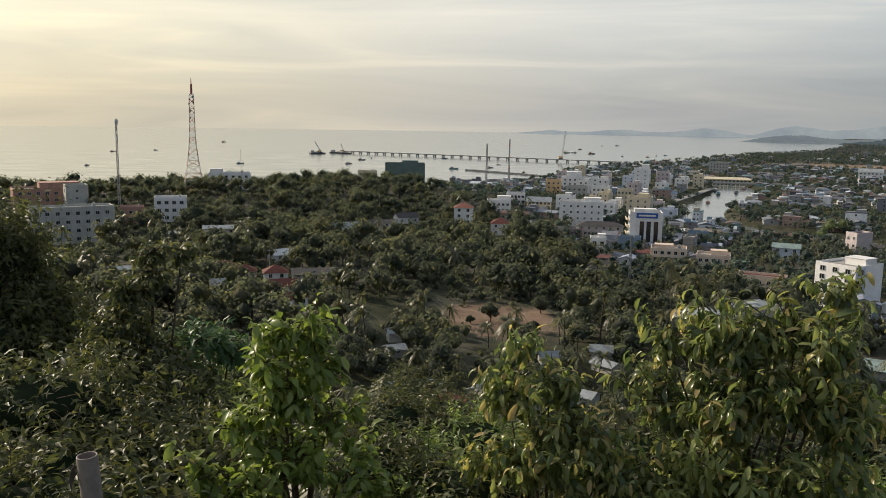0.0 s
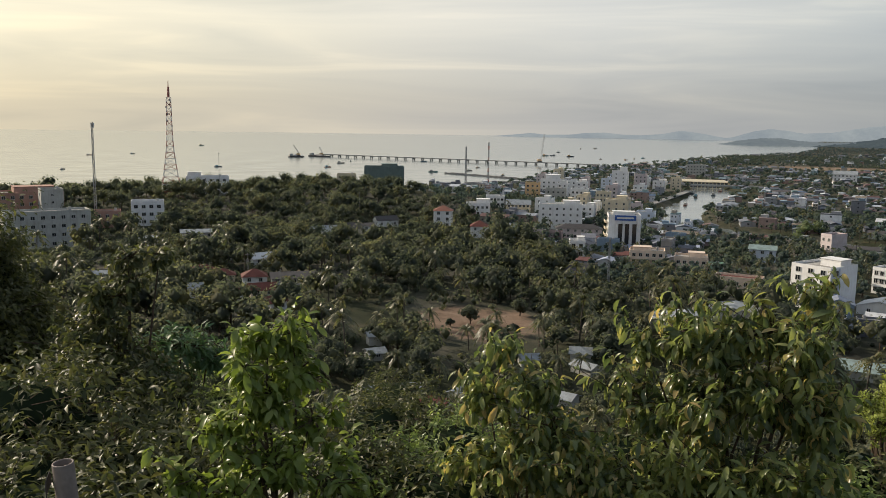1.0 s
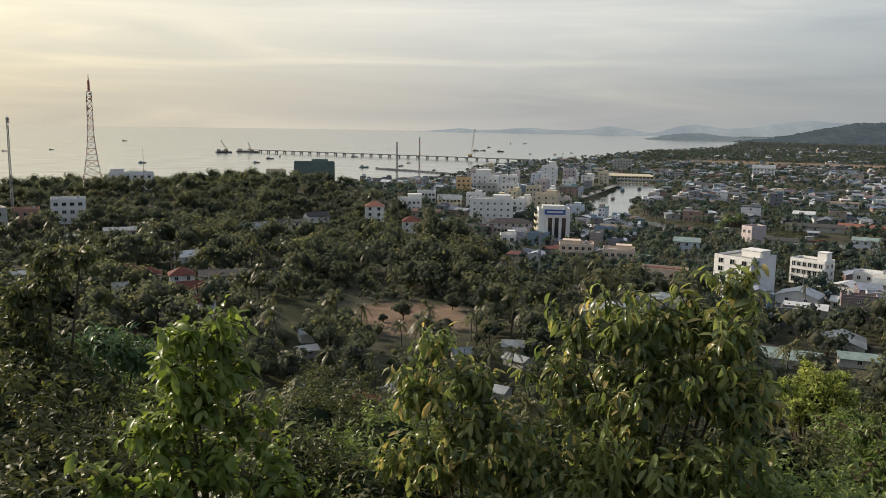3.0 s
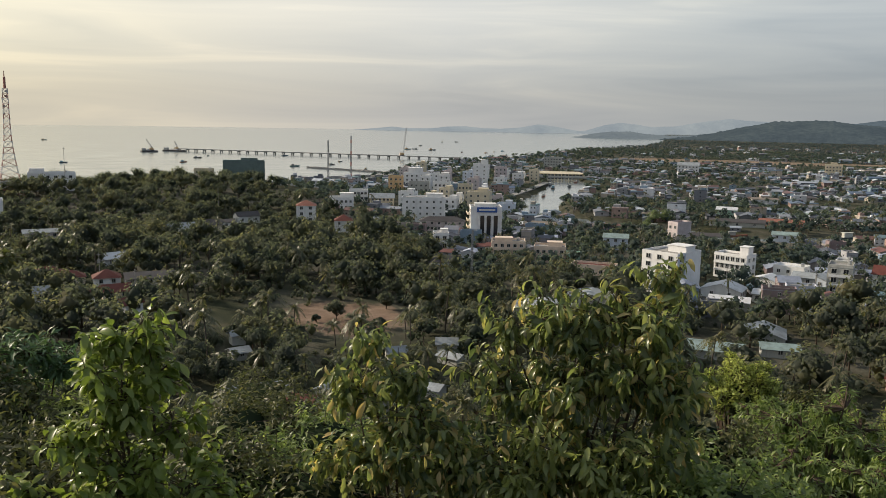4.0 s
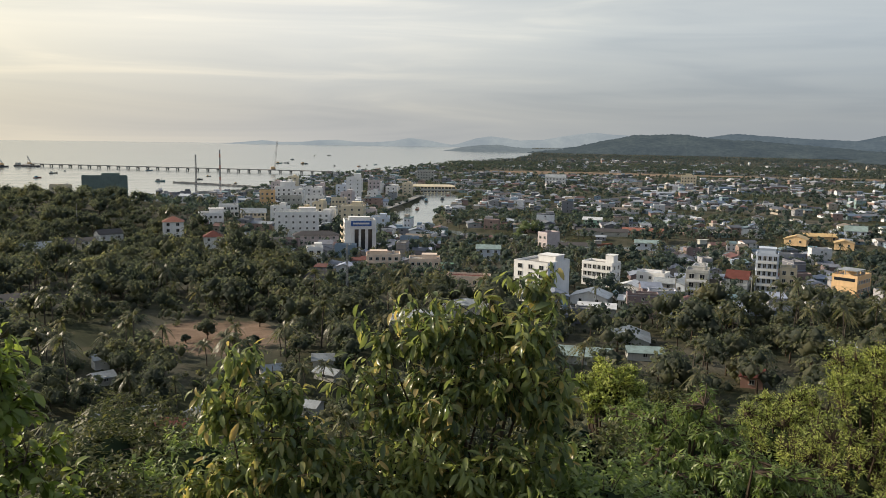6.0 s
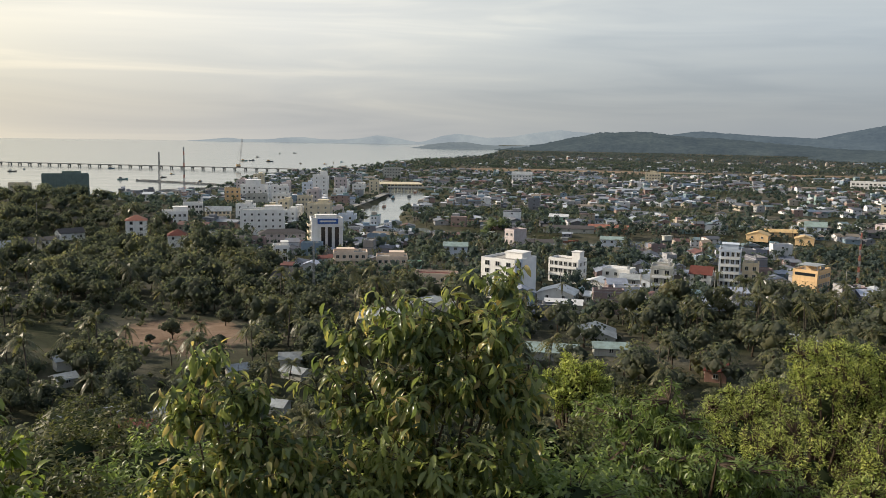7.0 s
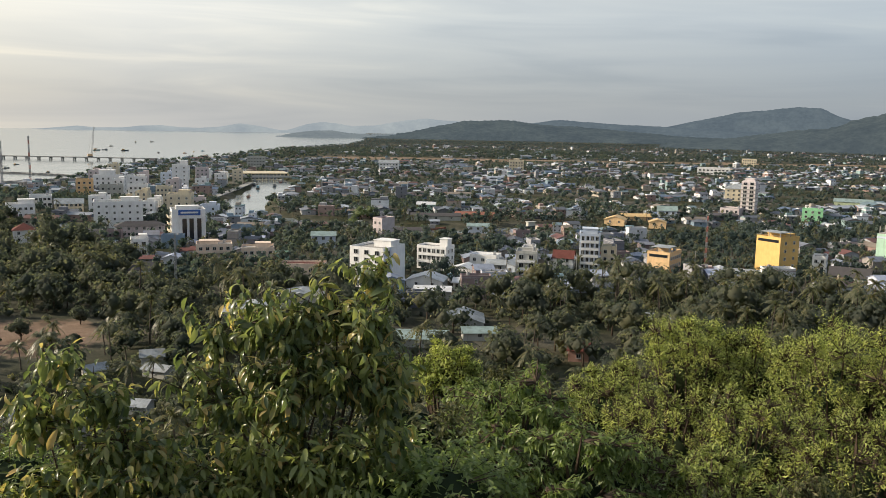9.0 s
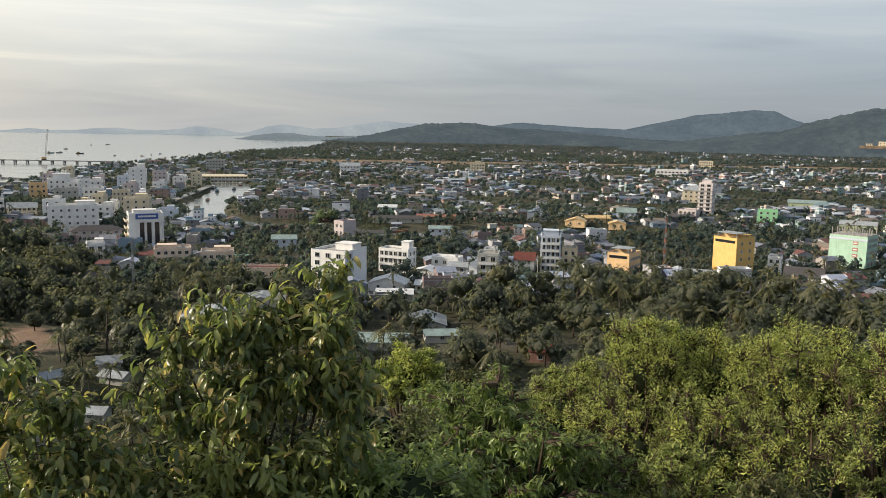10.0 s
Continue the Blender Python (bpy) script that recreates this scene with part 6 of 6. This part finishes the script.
def pier():
    """A long pier under construction, on piles."""
    a, b = np.array([-178.0, 1505.0]), np.array([262.0, 1246.0])
    top = tagged(new("pier"), "long concrete pier on piles reaching out to sea", "pier")
    top.location = (*a, 0)
    d = b - a
    length = np.linalg.norm(d)
    ux, uy = d / length, np.array([-d[1], d[0]]) / length
    n = 30
    for i in range(n):
        p, q = ux * length * i / n, ux * length * (i + 0.985) / n
        s = Quads()
        v = [(*(p - uy * 4), z) for z in (3.4, 4.6)] + [(*(q - uy * 4), z) for z in (3.4, 4.6)] + [(*(q + uy * 4), z) for z in (3.4, 4.6)] + [(*(p + uy * 4), z) for z in (3.4, 4.6)]
        s.add(v, [(0, 2, 3, 1), (2, 4, 5, 3), (4, 6, 7, 5), (6, 0, 1, 7), (1, 3, 5, 7), (0, 6, 4, 2)])
        part("deck_slab", s, CONCRETE, top)
        g = Quads()
        for k in (-3, 3):
            c = p + uy * k
            g.beam((*c, -3), (*c, 3.4), 0.9, 0.9, 8)
        c0, c1 = p - uy * 4, p + uy * 4
        g.beam((*c0, 2.9), (*c1, 2.9), 0.9, 0.9, 6)
        part("pile_bent", g, CONCRETE, top)


def crane(x, y, z, h, lean, label):
    top = tagged(new("crane"), label, "crane")
    top.matrix_basis = pose(x, y, z, 0, 0, 0)
    part("crawler", Quads().box(-3, 3, -2.5, 2.5, 0, 1.4), R_DARK, top)
    part("cab", Quads().box(-3.5, 2.0, -1.6, 1.6, 1.4, 4.4).box(2.0, 3.2, -1.2, 0.2, 1.4, 3.8), W_OCHRE, top)
    boom = Quads()
    foot, tip = np.array([2.0, 0, 2.5]), np.array([2.0 + lean, 0, h])
    for k in range(14):
        p, q = foot + (tip - foot) * k / 14, foot + (tip - foot) * (k + 1) / 14
        for o in ((-0.8, -0.6), (0.8, -0.6), (0.8, 0.6), (-0.8, 0.6)):
            boom.beam(p + (o[0], o[1], 0), q + (o[0], o[1], 0), 0.14, 0.14, 4)
        boom.beam(p + (-0.8, -0.6, 0), q + (0.8, -0.6, 0), 0.1, 0.1, 4)
        boom.beam(p + (0.8, 0.6, 0), q + (-0.8, 0.6, 0), 0.1, 0.1, 4)
    part("boom", boom, STEEL, top)
    part("stay_cable", Quads().beam((-3, 0, 5), tip, 0.12, 0.12, 4), STEEL, top)


def hull_mesh(length, beam_w, depth):
    """A boat's hull along x: pointed bow, sheer rising forwards, flat stern."""
    s = np.linspace(0, 1, 9)
    half = beam_w / 2 * np.clip(1.15 * np.sin(np.pi * np.clip(0.32 + 0.68 * s, 0, 1)) ** 0.7, 0.02, 1)
    sheer = depth * (0.75 + 0.6 * s**2.2 + 0.15 * (1 - s) ** 3)
    x = (s - 0.5) * length
    rows = [np.stack([x, -half, sheer], 1), np.stack([x * 0.94, -half * 0.55, 0 * s - 0.4], 1), np.stack([x * 0.94, half * 0.55, 0 * s - 0.4], 1), np.stack([x, half, sheer], 1), np.stack([x * 0.97, half * 0.86, sheer - 0.35], 1), np.stack([x * 0.97, -half * 0.86, sheer - 0.35], 1)]
    q = Quads()
    v = np.concatenate(rows)
    n = len(s)
    k = np.arange(n - 1)
    strips = [np.stack([a * n + k, (a + 1) % 6 * n + k, (a + 1) % 6 * n + k + 1, a * n + k + 1], 1) for a in range(6)]
    return q.add(v, np.concatenate(strips + [[(0, n, 2 * n, 3 * n), (0, 3 * n, 4 * n, 5 * n)]]))


HULL = painted("boat_paint", [(0.10, 0.18, 0.24), (0.08, 0.10, 0.12), (0.24, 0.11, 0.08), (0.12, 0.22, 0.22), (0.11, 0.10, 0.09)], 0.5)
CABIN = painted("cabin_paint", [(0.5, 0.5, 0.46), (0.2, 0.35, 0.42), (0.45, 0.3, 0.15), (0.3, 0.3, 0.29)], 0.5)
boat = tagged(new("fishing_boat"), "wooden fishing boat with a small cabin on calm water", "boat", "boats on the water")
part("hull", hull_mesh(13, 3.8, 1.5), HULL, boat)
part("cabin", Quads().box(-4.6, -0.6, -1.1, 1.1, 0.8, 3.2).box(-4.9, 0.1, -1.35, 1.35, 3.2, 3.38), CABIN, boat)
part("mast", Quads().beam((1.8, 0, 0.9), (1.8, 0, 6.5), 0.09, 0.05, 6), BARK, boat)
first = True
for x, y, a, s in ((-560, 1420, 20, 1.2), (-430, 1010, 70, 1.0), (-515, 1500, 10, 1.0), (-270, 1110, 15, 1.3), (-540, 2060, 5, 1.6), (-330, 2150, 100, 1.4), (-130, 1140, 40, 1.4), (-124, 1260, 0, 1.5), (-115, 1330, 80, 1.0), (0, 1350, 10, 1.4), (12, 1060, 5, 1.6), (60, 1100, 30, 1.2), (96, 1010, 60, 1.0), (76, 1180, 20, 0.9),
                  (245, 1690, 10, 1.8), (262, 1705, 160, 1.5), (290, 1660, 5, 1.9), (310, 1930, 30, 1.4), (420, 2250, 80, 1.6), (470, 2300, 0, 1.4), (330, 1560, 50, 1.0), (372, 1540, 20, 1.0), (402, 1600, 90, 1.0), (430, 1640, 10, 1.0),
                  (250, 770, 60, 0.9), (262, 748, 60, 0.9), (240, 730, 65, 1.0), (206, 650, 62, 0.8), (286, 800, 70, 1.0), (176, 610, 65, 0.8), (212, 452, 20, 0.9), (240, 412, -20, 1.0), (268, 402, 0, 1.2), (300, 398, -5, 1.3), (320, 384, -35, 1.1), (345, 362, -35, 1.1)):
    m = pose(x, y, -0.1, 0, 0, a) @ Matrix.Scale(s * (0.58 if y > 1000 else 0.9), 4)
    if first:
        boat.matrix_basis, first = m, False
    else:
        copy_thing(boat, Matrix.Identity(4)).matrix_basis = m

pier()
crane(179, 1296, 4.6, 43, 4.5, "tall lattice boom crane working on the pier")
for x, y, w, a in ((-221, 1462, 26, 25), (-185, 1492, 40, -30)):
    barge = tagged(new("barge"), "flat work barge with a crane and stacked material", "barge")
    barge.matrix_basis = pose(x, y, 0, 0, 0, a)
    part("hull", Quads().box(-w / 2, w / 2, -5, 5, -1, 2.2), R_DARK, barge)
    part("deck_house", Quads().box(-w / 2 + 1, -w / 2 + 7, -3, 3, 2.2, 6), W_GREY, barge)
    part("material_heap", Quads().hip(w * 0.4, 6, 2.3, 2.2, 0.2), CONCRETE, barge)
    crane(x + 4, y + 1, 2.2, 15, -8 if a > 0 else -5, "small boom crane on a work barge")


def breakwater(points, w, h, label):
    q = Quads()
    for (ax, ay), (bx, by) in zip(points[:-1], points[1:]):
        n = int(math.hypot(bx - ax, by - ay) / 2.2)
        for i in range(n):
            for side in (-0.6, 0.0, 0.6):
                x, y = ax + (bx - ax) * i / n + rng.normal() * 0.6, ay + (by - ay) * i / n + side * w + rng.normal() * 0.6
                s, hh = rng.uniform(1.2, 2.2), h * (1.0 if side == 0 else 0.6) * rng.uniform(0.7, 1.15)
                q.box(x - s, x + s, y - s, y + s, -2, hh)
    tagged(new("breakwater", q.mesh("breakwater", [CONCRETE])), label, "breakwater", kind="stuff")


breakwater([(28, 1035), (70, 990), (112, 942), (128, 955)], 2.2, 1.7, "low stone breakwater at the river mouth")
breakwater([(45, 860), (80, 880), (118, 900)], 2.2, 1.5, "low stone breakwater at the river mouth")


def bridge(ax, ay, bx, by, n, z):
    top = tagged(new("bridge"), "low concrete road bridge over the river", "bridge")
    d = np.array([bx - ax, by - ay])
    length = np.linalg.norm(d)
    top.matrix_basis = pose(ax, ay, 0, 0, 0, math.degrees(math.atan2(d[1], d[0])))
    part("deck", Quads().box(0, length, -4, 4, z, z + 1.0), CONCRETE, top)
    for s in (-4, 3.7):
        part("railing", Quads().box(0, length, s, s + 0.3, z + 1.0, z + 1.9), W_GREY, top)
    for i in range(n):
        x = length * (i + 0.5) / n
        part("bridge_pier", Quads().box(x - 0.7, x + 0.7, -3.4, 3.4, -3, z), CONCRETE, top)


bridge(250, 838, 330, 812, 6, 3.0)


def quay(points, label):
    """A raised walkway on posts along a bank."""
    top = tagged(new("quay"), label, "quay")
    top.location = (*points[0], 0)
    o = np.array(points[0])
    for (ax, ay), (bx, by) in zip(points[:-1], points[1:]):
        a, b = np.array([ax, ay]) - o, np.array([bx, by]) - o
        u = (b - a) / np.linalg.norm(b - a)
        s = np.array([-u[1], u[0]]) * 3
        v = [(*(a - s), 2.1), (*(b - s), 2.1), (*(b + s), 2.1), (*(a + s), 2.1), (*(a - s), 2.7), (*(b - s), 2.7), (*(b + s), 2.7), (*(a + s), 2.7)]
        part("quay_deck", Quads().add(v, [(0, 1, 5, 4), (1, 2, 6, 5), (2, 3, 7, 6), (3, 0, 4, 7), (4, 5, 6, 7), (3, 2, 1, 0)]), CONCRETE, top)
        for k in range(5):
            p = a + (b - a) * k / 5
            part("post", Quads().beam((*p, -3), (*p, 2.1), 0.4, 0.4, 6), CONCRETE, top)


quay([(246, 770), (206, 692), (156, 600), (148, 540)], "curved concrete quay on posts along the river")

# the glass-fronted office with a blue sign
office = building("office_tower", "six-storey white office with dark glass strips and a blue sign board", "building", 96, 396, -9, 15, 12.9, 5, W_WHITE, 3.2, (0, 1, 1), (3, 1.3, 1.6), bands=False, hut=(0, 3, 10, 5, 1.6), tanks=2)
for x in (-1.9, 1.2, 4.6):
    part("glass_strip", Quads().box(x - 0.95, x + 0.95, -6.62, -6.46, 2.2, 12.6), GLASS_DARK, office, "tall dark glass strip")
for x in (-3.4, -0.3, 2.9, 6.3):
    part("fin", Quads().box(x - 0.28, x + 0.28, -7.0, -6.4, 1.0, 14.0), W_WHITE, office)
sign = part("sign_board", Quads().box(-4.6, 5.2, -6.9, -6.5, 14.2, 16.6), BLUE_SIGN, office, "blue sign board with pale lettering")
part("lettering", Quads().box(-3.6, 4.2, -6.96, -6.9, 15.0, 15.8), WHITE_PAINT, sign)
for f in range(4):
    part("balcony", Quads().box(-9.0, -7.75, -5, 5, 3.1 + f * 3.2, 3.3 + f * 3.2).box(-9.0, -8.85, -5, 5, 3.3 + f * 3.2, 4.1 + f * 3.2), W_CREAM, office)


def pipe_post():
    """A short open pipe standing on the slope by the camera, with a strap near its rim."""
    x, y, _ = spot(22.65, -20, 4.2)
    z = float(land(x, y))
    top = tagged(new("pipe_post"), "short grey-brown open pipe post leaning on the slope", "post")
    top.matrix_basis = pose(x, y, z - 0.1, 0, -3.5, 24)
    h, r = EYE - 4.2 * math.tan(radians(21.1)) - z + 0.1, 0.050
    n = 28
    ang = np.arange(n) * 2 * np.pi / n
    rings = [(r, 0.0), (r, h - 0.004), (r - 0.002, h), (r - 0.007, h), (r - 0.008, h - 0.004), (r - 0.008, h - 0.4)]
    v = np.concatenate([np.stack([np.cos(ang) * a, np.sin(ang) * a, ang * 0 + b], 1) for a, b in rings])
    k = np.arange(n)
    q = np.concatenate([np.stack([i * n + k, i * n + (k + 1) % n, (i + 1) * n + (k + 1) % n, (i + 1) * n + k], 1) for i in range(len(rings) - 1)])
    part("pipe", quad_mesh("pipe", v, q, np.zeros(len(q)), [plain("weathered_pipe", (0.21, 0.175, 0.155), 0.6, 0.3, vary=0.35, scale=14.0)], True), None, top)
    strap = Quads()
    for i in range(5):
        a0, a1 = math.pi * 0.9 + i * 0.14, math.pi * 0.9 + (i + 1) * 0.14
        zz = h - 0.035 - 0.012 * i
        strap.add([(math.cos(a0) * (r + 0.012 + 0.006 * i), math.sin(a0) * (r + 0.012), zz), (math.cos(a1) * (r + 0.018 + 0.006 * i), math.sin(a1) * (r + 0.012), zz - 0.012), (math.cos(a1) * (r + 0.018 + 0.006 * i), math.sin(a1) * (r + 0.012), zz - 0.075), (math.cos(a0) * (r + 0.012 + 0.006 * i), math.sin(a0) * (r + 0.012), zz - 0.06)], [(0, 1, 2, 3)])
    strap_ob = part("strap", strap, plain("rubber_strap", (0.06, 0.055, 0.05), 0.7), top, "dark rubber strap")
    strap_ob.modifiers.new("thickness", "SOLIDIFY").thickness = 0.004


pipe_post()


def palm_thing(x, y, height, seed, turn_z, label):
    z = float(land(x, y))
    v, q, mi = palm(height, seed, 14, 12)
    top = tagged(new("coconut_palm"), label, "palm tree", "coconut palms on the slope")
    top.matrix_basis = pose(x, y, z - 0.2, 0, 0, turn_z)
    part("trunk", quad_mesh("trunk", v, q[mi == 1], mi[mi == 1] * 0, [PALM_BARK], True), None, top)
    ob = part("crown", quad_mesh("crown", v, q[mi == 0], mi[mi == 0], [PALM], False), None, top)
    ob["kind"] = "stuff"


for i, (az, r, h) in enumerate(((5.4, 26, 5.0), (2.6, 33, 5.5), (8.0, 38, 5.0), (-14.0, 60, 7.0), (-2.0, 62, 6.5), (-34, 70, 7.0), (-40, 74, 8.0), (-47, 80, 8.0))):
    p = spot(az, 0, r)
    palm_thing(p[0], p[1], h, i, i * 50, "coconut palm with arching fronds on the slope")


def lone_tree(x, y, h, seed, label, mat=LEAF_FAR):
    """A single rounded tree standing free."""
    v, q, mi = broadleaf(1000, h, h * 0.5, 7, 0.4, seed, 2, 0.6)
    top = tagged(new("lone_tree"), label, "tree")
    top.matrix_basis = pose(x, y, float(land(x, y)) - 0.1)
    part("trunk", quad_mesh("trunk", v, q[mi == 1], mi[mi == 1] * 0, [BARK], True), None, top)
    ob = part("crown", quad_mesh("crown", v, q[mi == 0], mi[mi == 0], [mat], True), None, top)
    ob["kind"] = "stuff"


for x, y, h, seed in ((14, 236, 6.0, 1), (-6, 222, 6.5, 2), (-2, 225, 5.5, 3), (3, 214, 3.4, 4), (26, 226, 3.0, 5), (249, 189, 11.0, 6), (8, 232, 2.4, 7), (30, 250, 5.5, 8)):
    lone_tree(x, y, h, seed, "dense rounded dark green tree standing free")
for x, y, h, seed in ((208, 455, 8.5, 11), (214, 458, 9.5, 12), (222, 461, 8.0, 13)):
    lone_tree(x, y, h, seed, "light green willowy tree on the river bank", LEAF_LIGHT)
for i, (x, y, h) in enumerate(((21, 229, 5.5), (2, 229, 5.0), (31, 214, 6.0), (12, 207, 6.0), (-4, 203, 5.5), (22, 203, 7.0), (4, 174, 6.5), (-5, 178, 6.0), (19, 170, 6.5), (31, 177, 7.5), (12, 181, 5.5), (-14, 172, 6.0), (36, 184, 6.0), (26, 172, 5.0), (10, 153, 5.0), (43, 172, 6.5), (-20, 186, 6.0))):
    palm_thing(x, y, h, i + 20, i * 70, "coconut palm at the edge of a bare clearing")


# ---- details of single buildings ----


def roof_columns(x, y, rz, base, w, d, nx, ny, h, label):
    """Bare columns of a storey that was never finished."""
    top = tagged(new("unfinished_storey"), label, "columns")
    top.matrix_basis = pose(x, y, base, 0, 0, rz)
    part("slab", Quads().box(-w / 2, w / 2, -d / 2, d / 2, 0, 0.25), CONCRETE, top)
    for i in range(nx):
        for j in range(ny):
            cx, cy = (i / (nx - 1) - 0.5) * (w - 0.8), (j / (ny - 1) - 0.5) * (d - 0.8)
            part("column", Quads().box(cx - 0.18, cx + 0.18, cy - 0.18, cy + 0.18, 0.25, h * rng.uniform(0.8, 1.1)), CONCRETE, top)


roof_columns(359, 210, -78, float(land(359, 210)) + 13.9, 15.4, 13.4, 6, 3, 3.0, "bare concrete columns above a dark storey")
roof_columns(461, 376, -62, float(land(461, 376)) + 21.75, 9, 10, 3, 3, 2.6, "bare columns on top of an unfinished tower")
for f in range(1, 8):
    s = Quads().box(-5.2, 5.2, -5.7, 5.7, 0, 0.28)
    o = tagged(new("floor_slab", s.mesh("floor_slab", [CONCRETE])), "projecting bare concrete floor slab of a tower", "slab", "slabs of the unfinished tower")
    o.matrix_basis = pose(461, 376, float(land(461, 376)) + f * 2.7 - 0.1, 0, 0, -62)


def wall_sign(x, y, z, rz, w, h, mat, label):
    top = tagged(new("wall_sign"), label, "sign")
    top.matrix_basis = pose(x, y, z, 0, 0, rz)
    part("board", Quads().box(-w / 2, w / 2, -0.12, 0, -h / 2, h / 2), mat, top)
    part("lettering", Quads().box(-w * 0.38, w * 0.38, -0.16, -0.12, -h * 0.18, h * 0.18), WHITE_PAINT, top)


def on_wall(x, y, rz, along, out):
    """A place on the front of a building turned by rz."""
    a = radians(rz)
    return x + math.cos(a) * along + math.sin(a) * out, y + math.sin(a) * along - math.cos(a) * out


sx, sy = on_wall(359, 210, -78, 0, 7.1)
band = tagged(new("wall_band", Quads().box(-8.1, 8.1, -0.1, 0.05, -0.45, 0.45).mesh("wall_band", [W_BLUE])), "pale blue painted band along the top of a wall", "wall band")
band.matrix_basis = pose(sx, sy, 12.4 + float(land(359, 210)), 0, 0, -78)
for z in (5.2, 8.0, 10.8):
    sx, sy = on_wall(359, 210, -78, 3.2, 7.05)
    wall_sign(sx, sy, z + float(land(359, 210)), -78, 2.2, 1.5, RED_PAINT, "small red sign on a mint green wall")


def ledge(name, label, x, y, rz, w, out, zs, mat, depth=1.1, along=0.0):
    """Balconies with a parapet, one above the other, on the front of a building."""
    for z in zs:
        px, py = on_wall(x, y, rz, along, out)
        top = tagged(new(name), label, "balcony", "balconies")
        top.matrix_basis = pose(px, py, z, 0, 0, rz)
        part("slab", Quads().box(-w / 2, w / 2, -depth, 0, 0, 0.18), mat, top)
        part("parapet", Quads().box(-w / 2, w / 2, -depth, -depth + 0.12, 0.18, 0.95).box(-w / 2, -w / 2 + 0.12, -depth + 0.12, 0, 0.18, 0.95).box(w / 2 - 0.12, w / 2, -depth + 0.12, 0, 0.18, 0.95), mat, top)


g = 2.2
ledge("balcony", "white balcony on a narrow pale blue hotel", 225.3, 261.3, -40, 7.0, 5.0, [g + 2.8, g + 5.7, g + 8.6, g + 11.5], W_WHITE)
ledge("balcony", "balcony of a peach terrace block", 92, 337, -14, 12, 5.0, [g + 2.5, g + 5.1], W_PEACH)
ledge("balcony", "balcony of a peach low block", 109, 333, -18, 11, 5.0, [g + 2.9], W_PEACH)
ledge("balcony", "balcony of a grey townhouse", 192, 259, -40, 7.0, 5.0, [g + 3.0, g + 6.2], W_WHITE)
ledge("balcony", "balcony of a small white townhouse", 69, 369, -9, 6.4, 4.0, [float(land(69, 369)) + 3.3], W_WHITE)
ledge("balcony", "balcony of a white hotel", 169, 290, -56, 12, 4.0, [g + 2.8, g + 5.7], W_WHITE, 0.8)
for x, y, rz, w, d, h in ((284.8, 217, -88, 11, 12, 15.5), (242, 236, -66, 9, 13, 9.6)):
    z = float(land(x, y)) + h + 0.9
    top = tagged(new("roof_terrace"), "covered roof terrace with slim posts", "roof terrace")
    top.matrix_basis = pose(x, y, z, 0, 0, rz)
    part("canopy", Quads().box(-w / 2 + 1.5, w / 2 - 0.2, -d / 2 + 0.2, d / 2 - 5, 1.6, 1.8), R_GREY, top)
    for px in (-w / 2 + 1.7, 0, w / 2 - 0.4):
        for py in (-d / 2 + 0.3, d / 2 - 5.3):
            part("post", Quads().box(px - 0.1, px + 0.1, py - 0.1, py + 0.1, -0.8, 1.6), STEEL, top)
    part("opening", Quads().box(-w / 2 - 0.05, -w / 2 + 0.1, -d / 2 + 1, d / 2 - 1.5, -2.6, -1.4), GLASS_DARK, top, "row of dark openings under the roof")
    part("opening", Quads().box(-w / 2 + 0.8, w / 2 - 0.8, -d / 2 - 0.05, -d / 2 + 0.1, -2.2, -1.1), GLASS_DARK, top, "row of dark openings under the roof")
    part("railing", Quads().box(-w / 2, w / 2, -d / 2, -d / 2 + 0.06, 0.55, 0.62).box(w / 2 - 0.06, w / 2, -d / 2 + 0.06, d / 2, 0.55, 0.62).box(-w / 2, -w / 2 + 0.06, -d / 2 + 0.06, d / 2, 0.55, 0.62), STEEL, top)
    for k in range(9):
        part("baluster", Quads().box(-w / 2 + 0.1 + k * (w - 0.3) / 8, -w / 2 + 0.16 + k * (w - 0.3) / 8, -d / 2, -d / 2 + 0.06, 0, 0.55), STEEL, top)

# a resort cut into the far hillside
terrace = tagged(new("hillside_terrace", Quads().box(-60, 60, -16, 30, -7, 0).mesh("hillside_terrace", [EARTH])), "bare earth terrace cut into the wooded hill", "terrace", kind="structure")
p = spot(-60.9, 0, 2520)
terrace.matrix_basis = pose(p[0], p[1], 33, 0, 0, -60)
for k, (dx, w, h) in enumerate(((-36, 16, 5), (2, 34, 11), (46, 30, 9))):
    a = radians(-60)
    building("hillside_block", "cream block on a bare terrace of the hill", "building", p[0] + math.cos(a) * dx, p[1] + math.sin(a) * dx, -60, w, 14, 2, W_CREAM, h / 2, (4, 2.4, 2.0), (0, 1, 1), base=33, tanks=0)
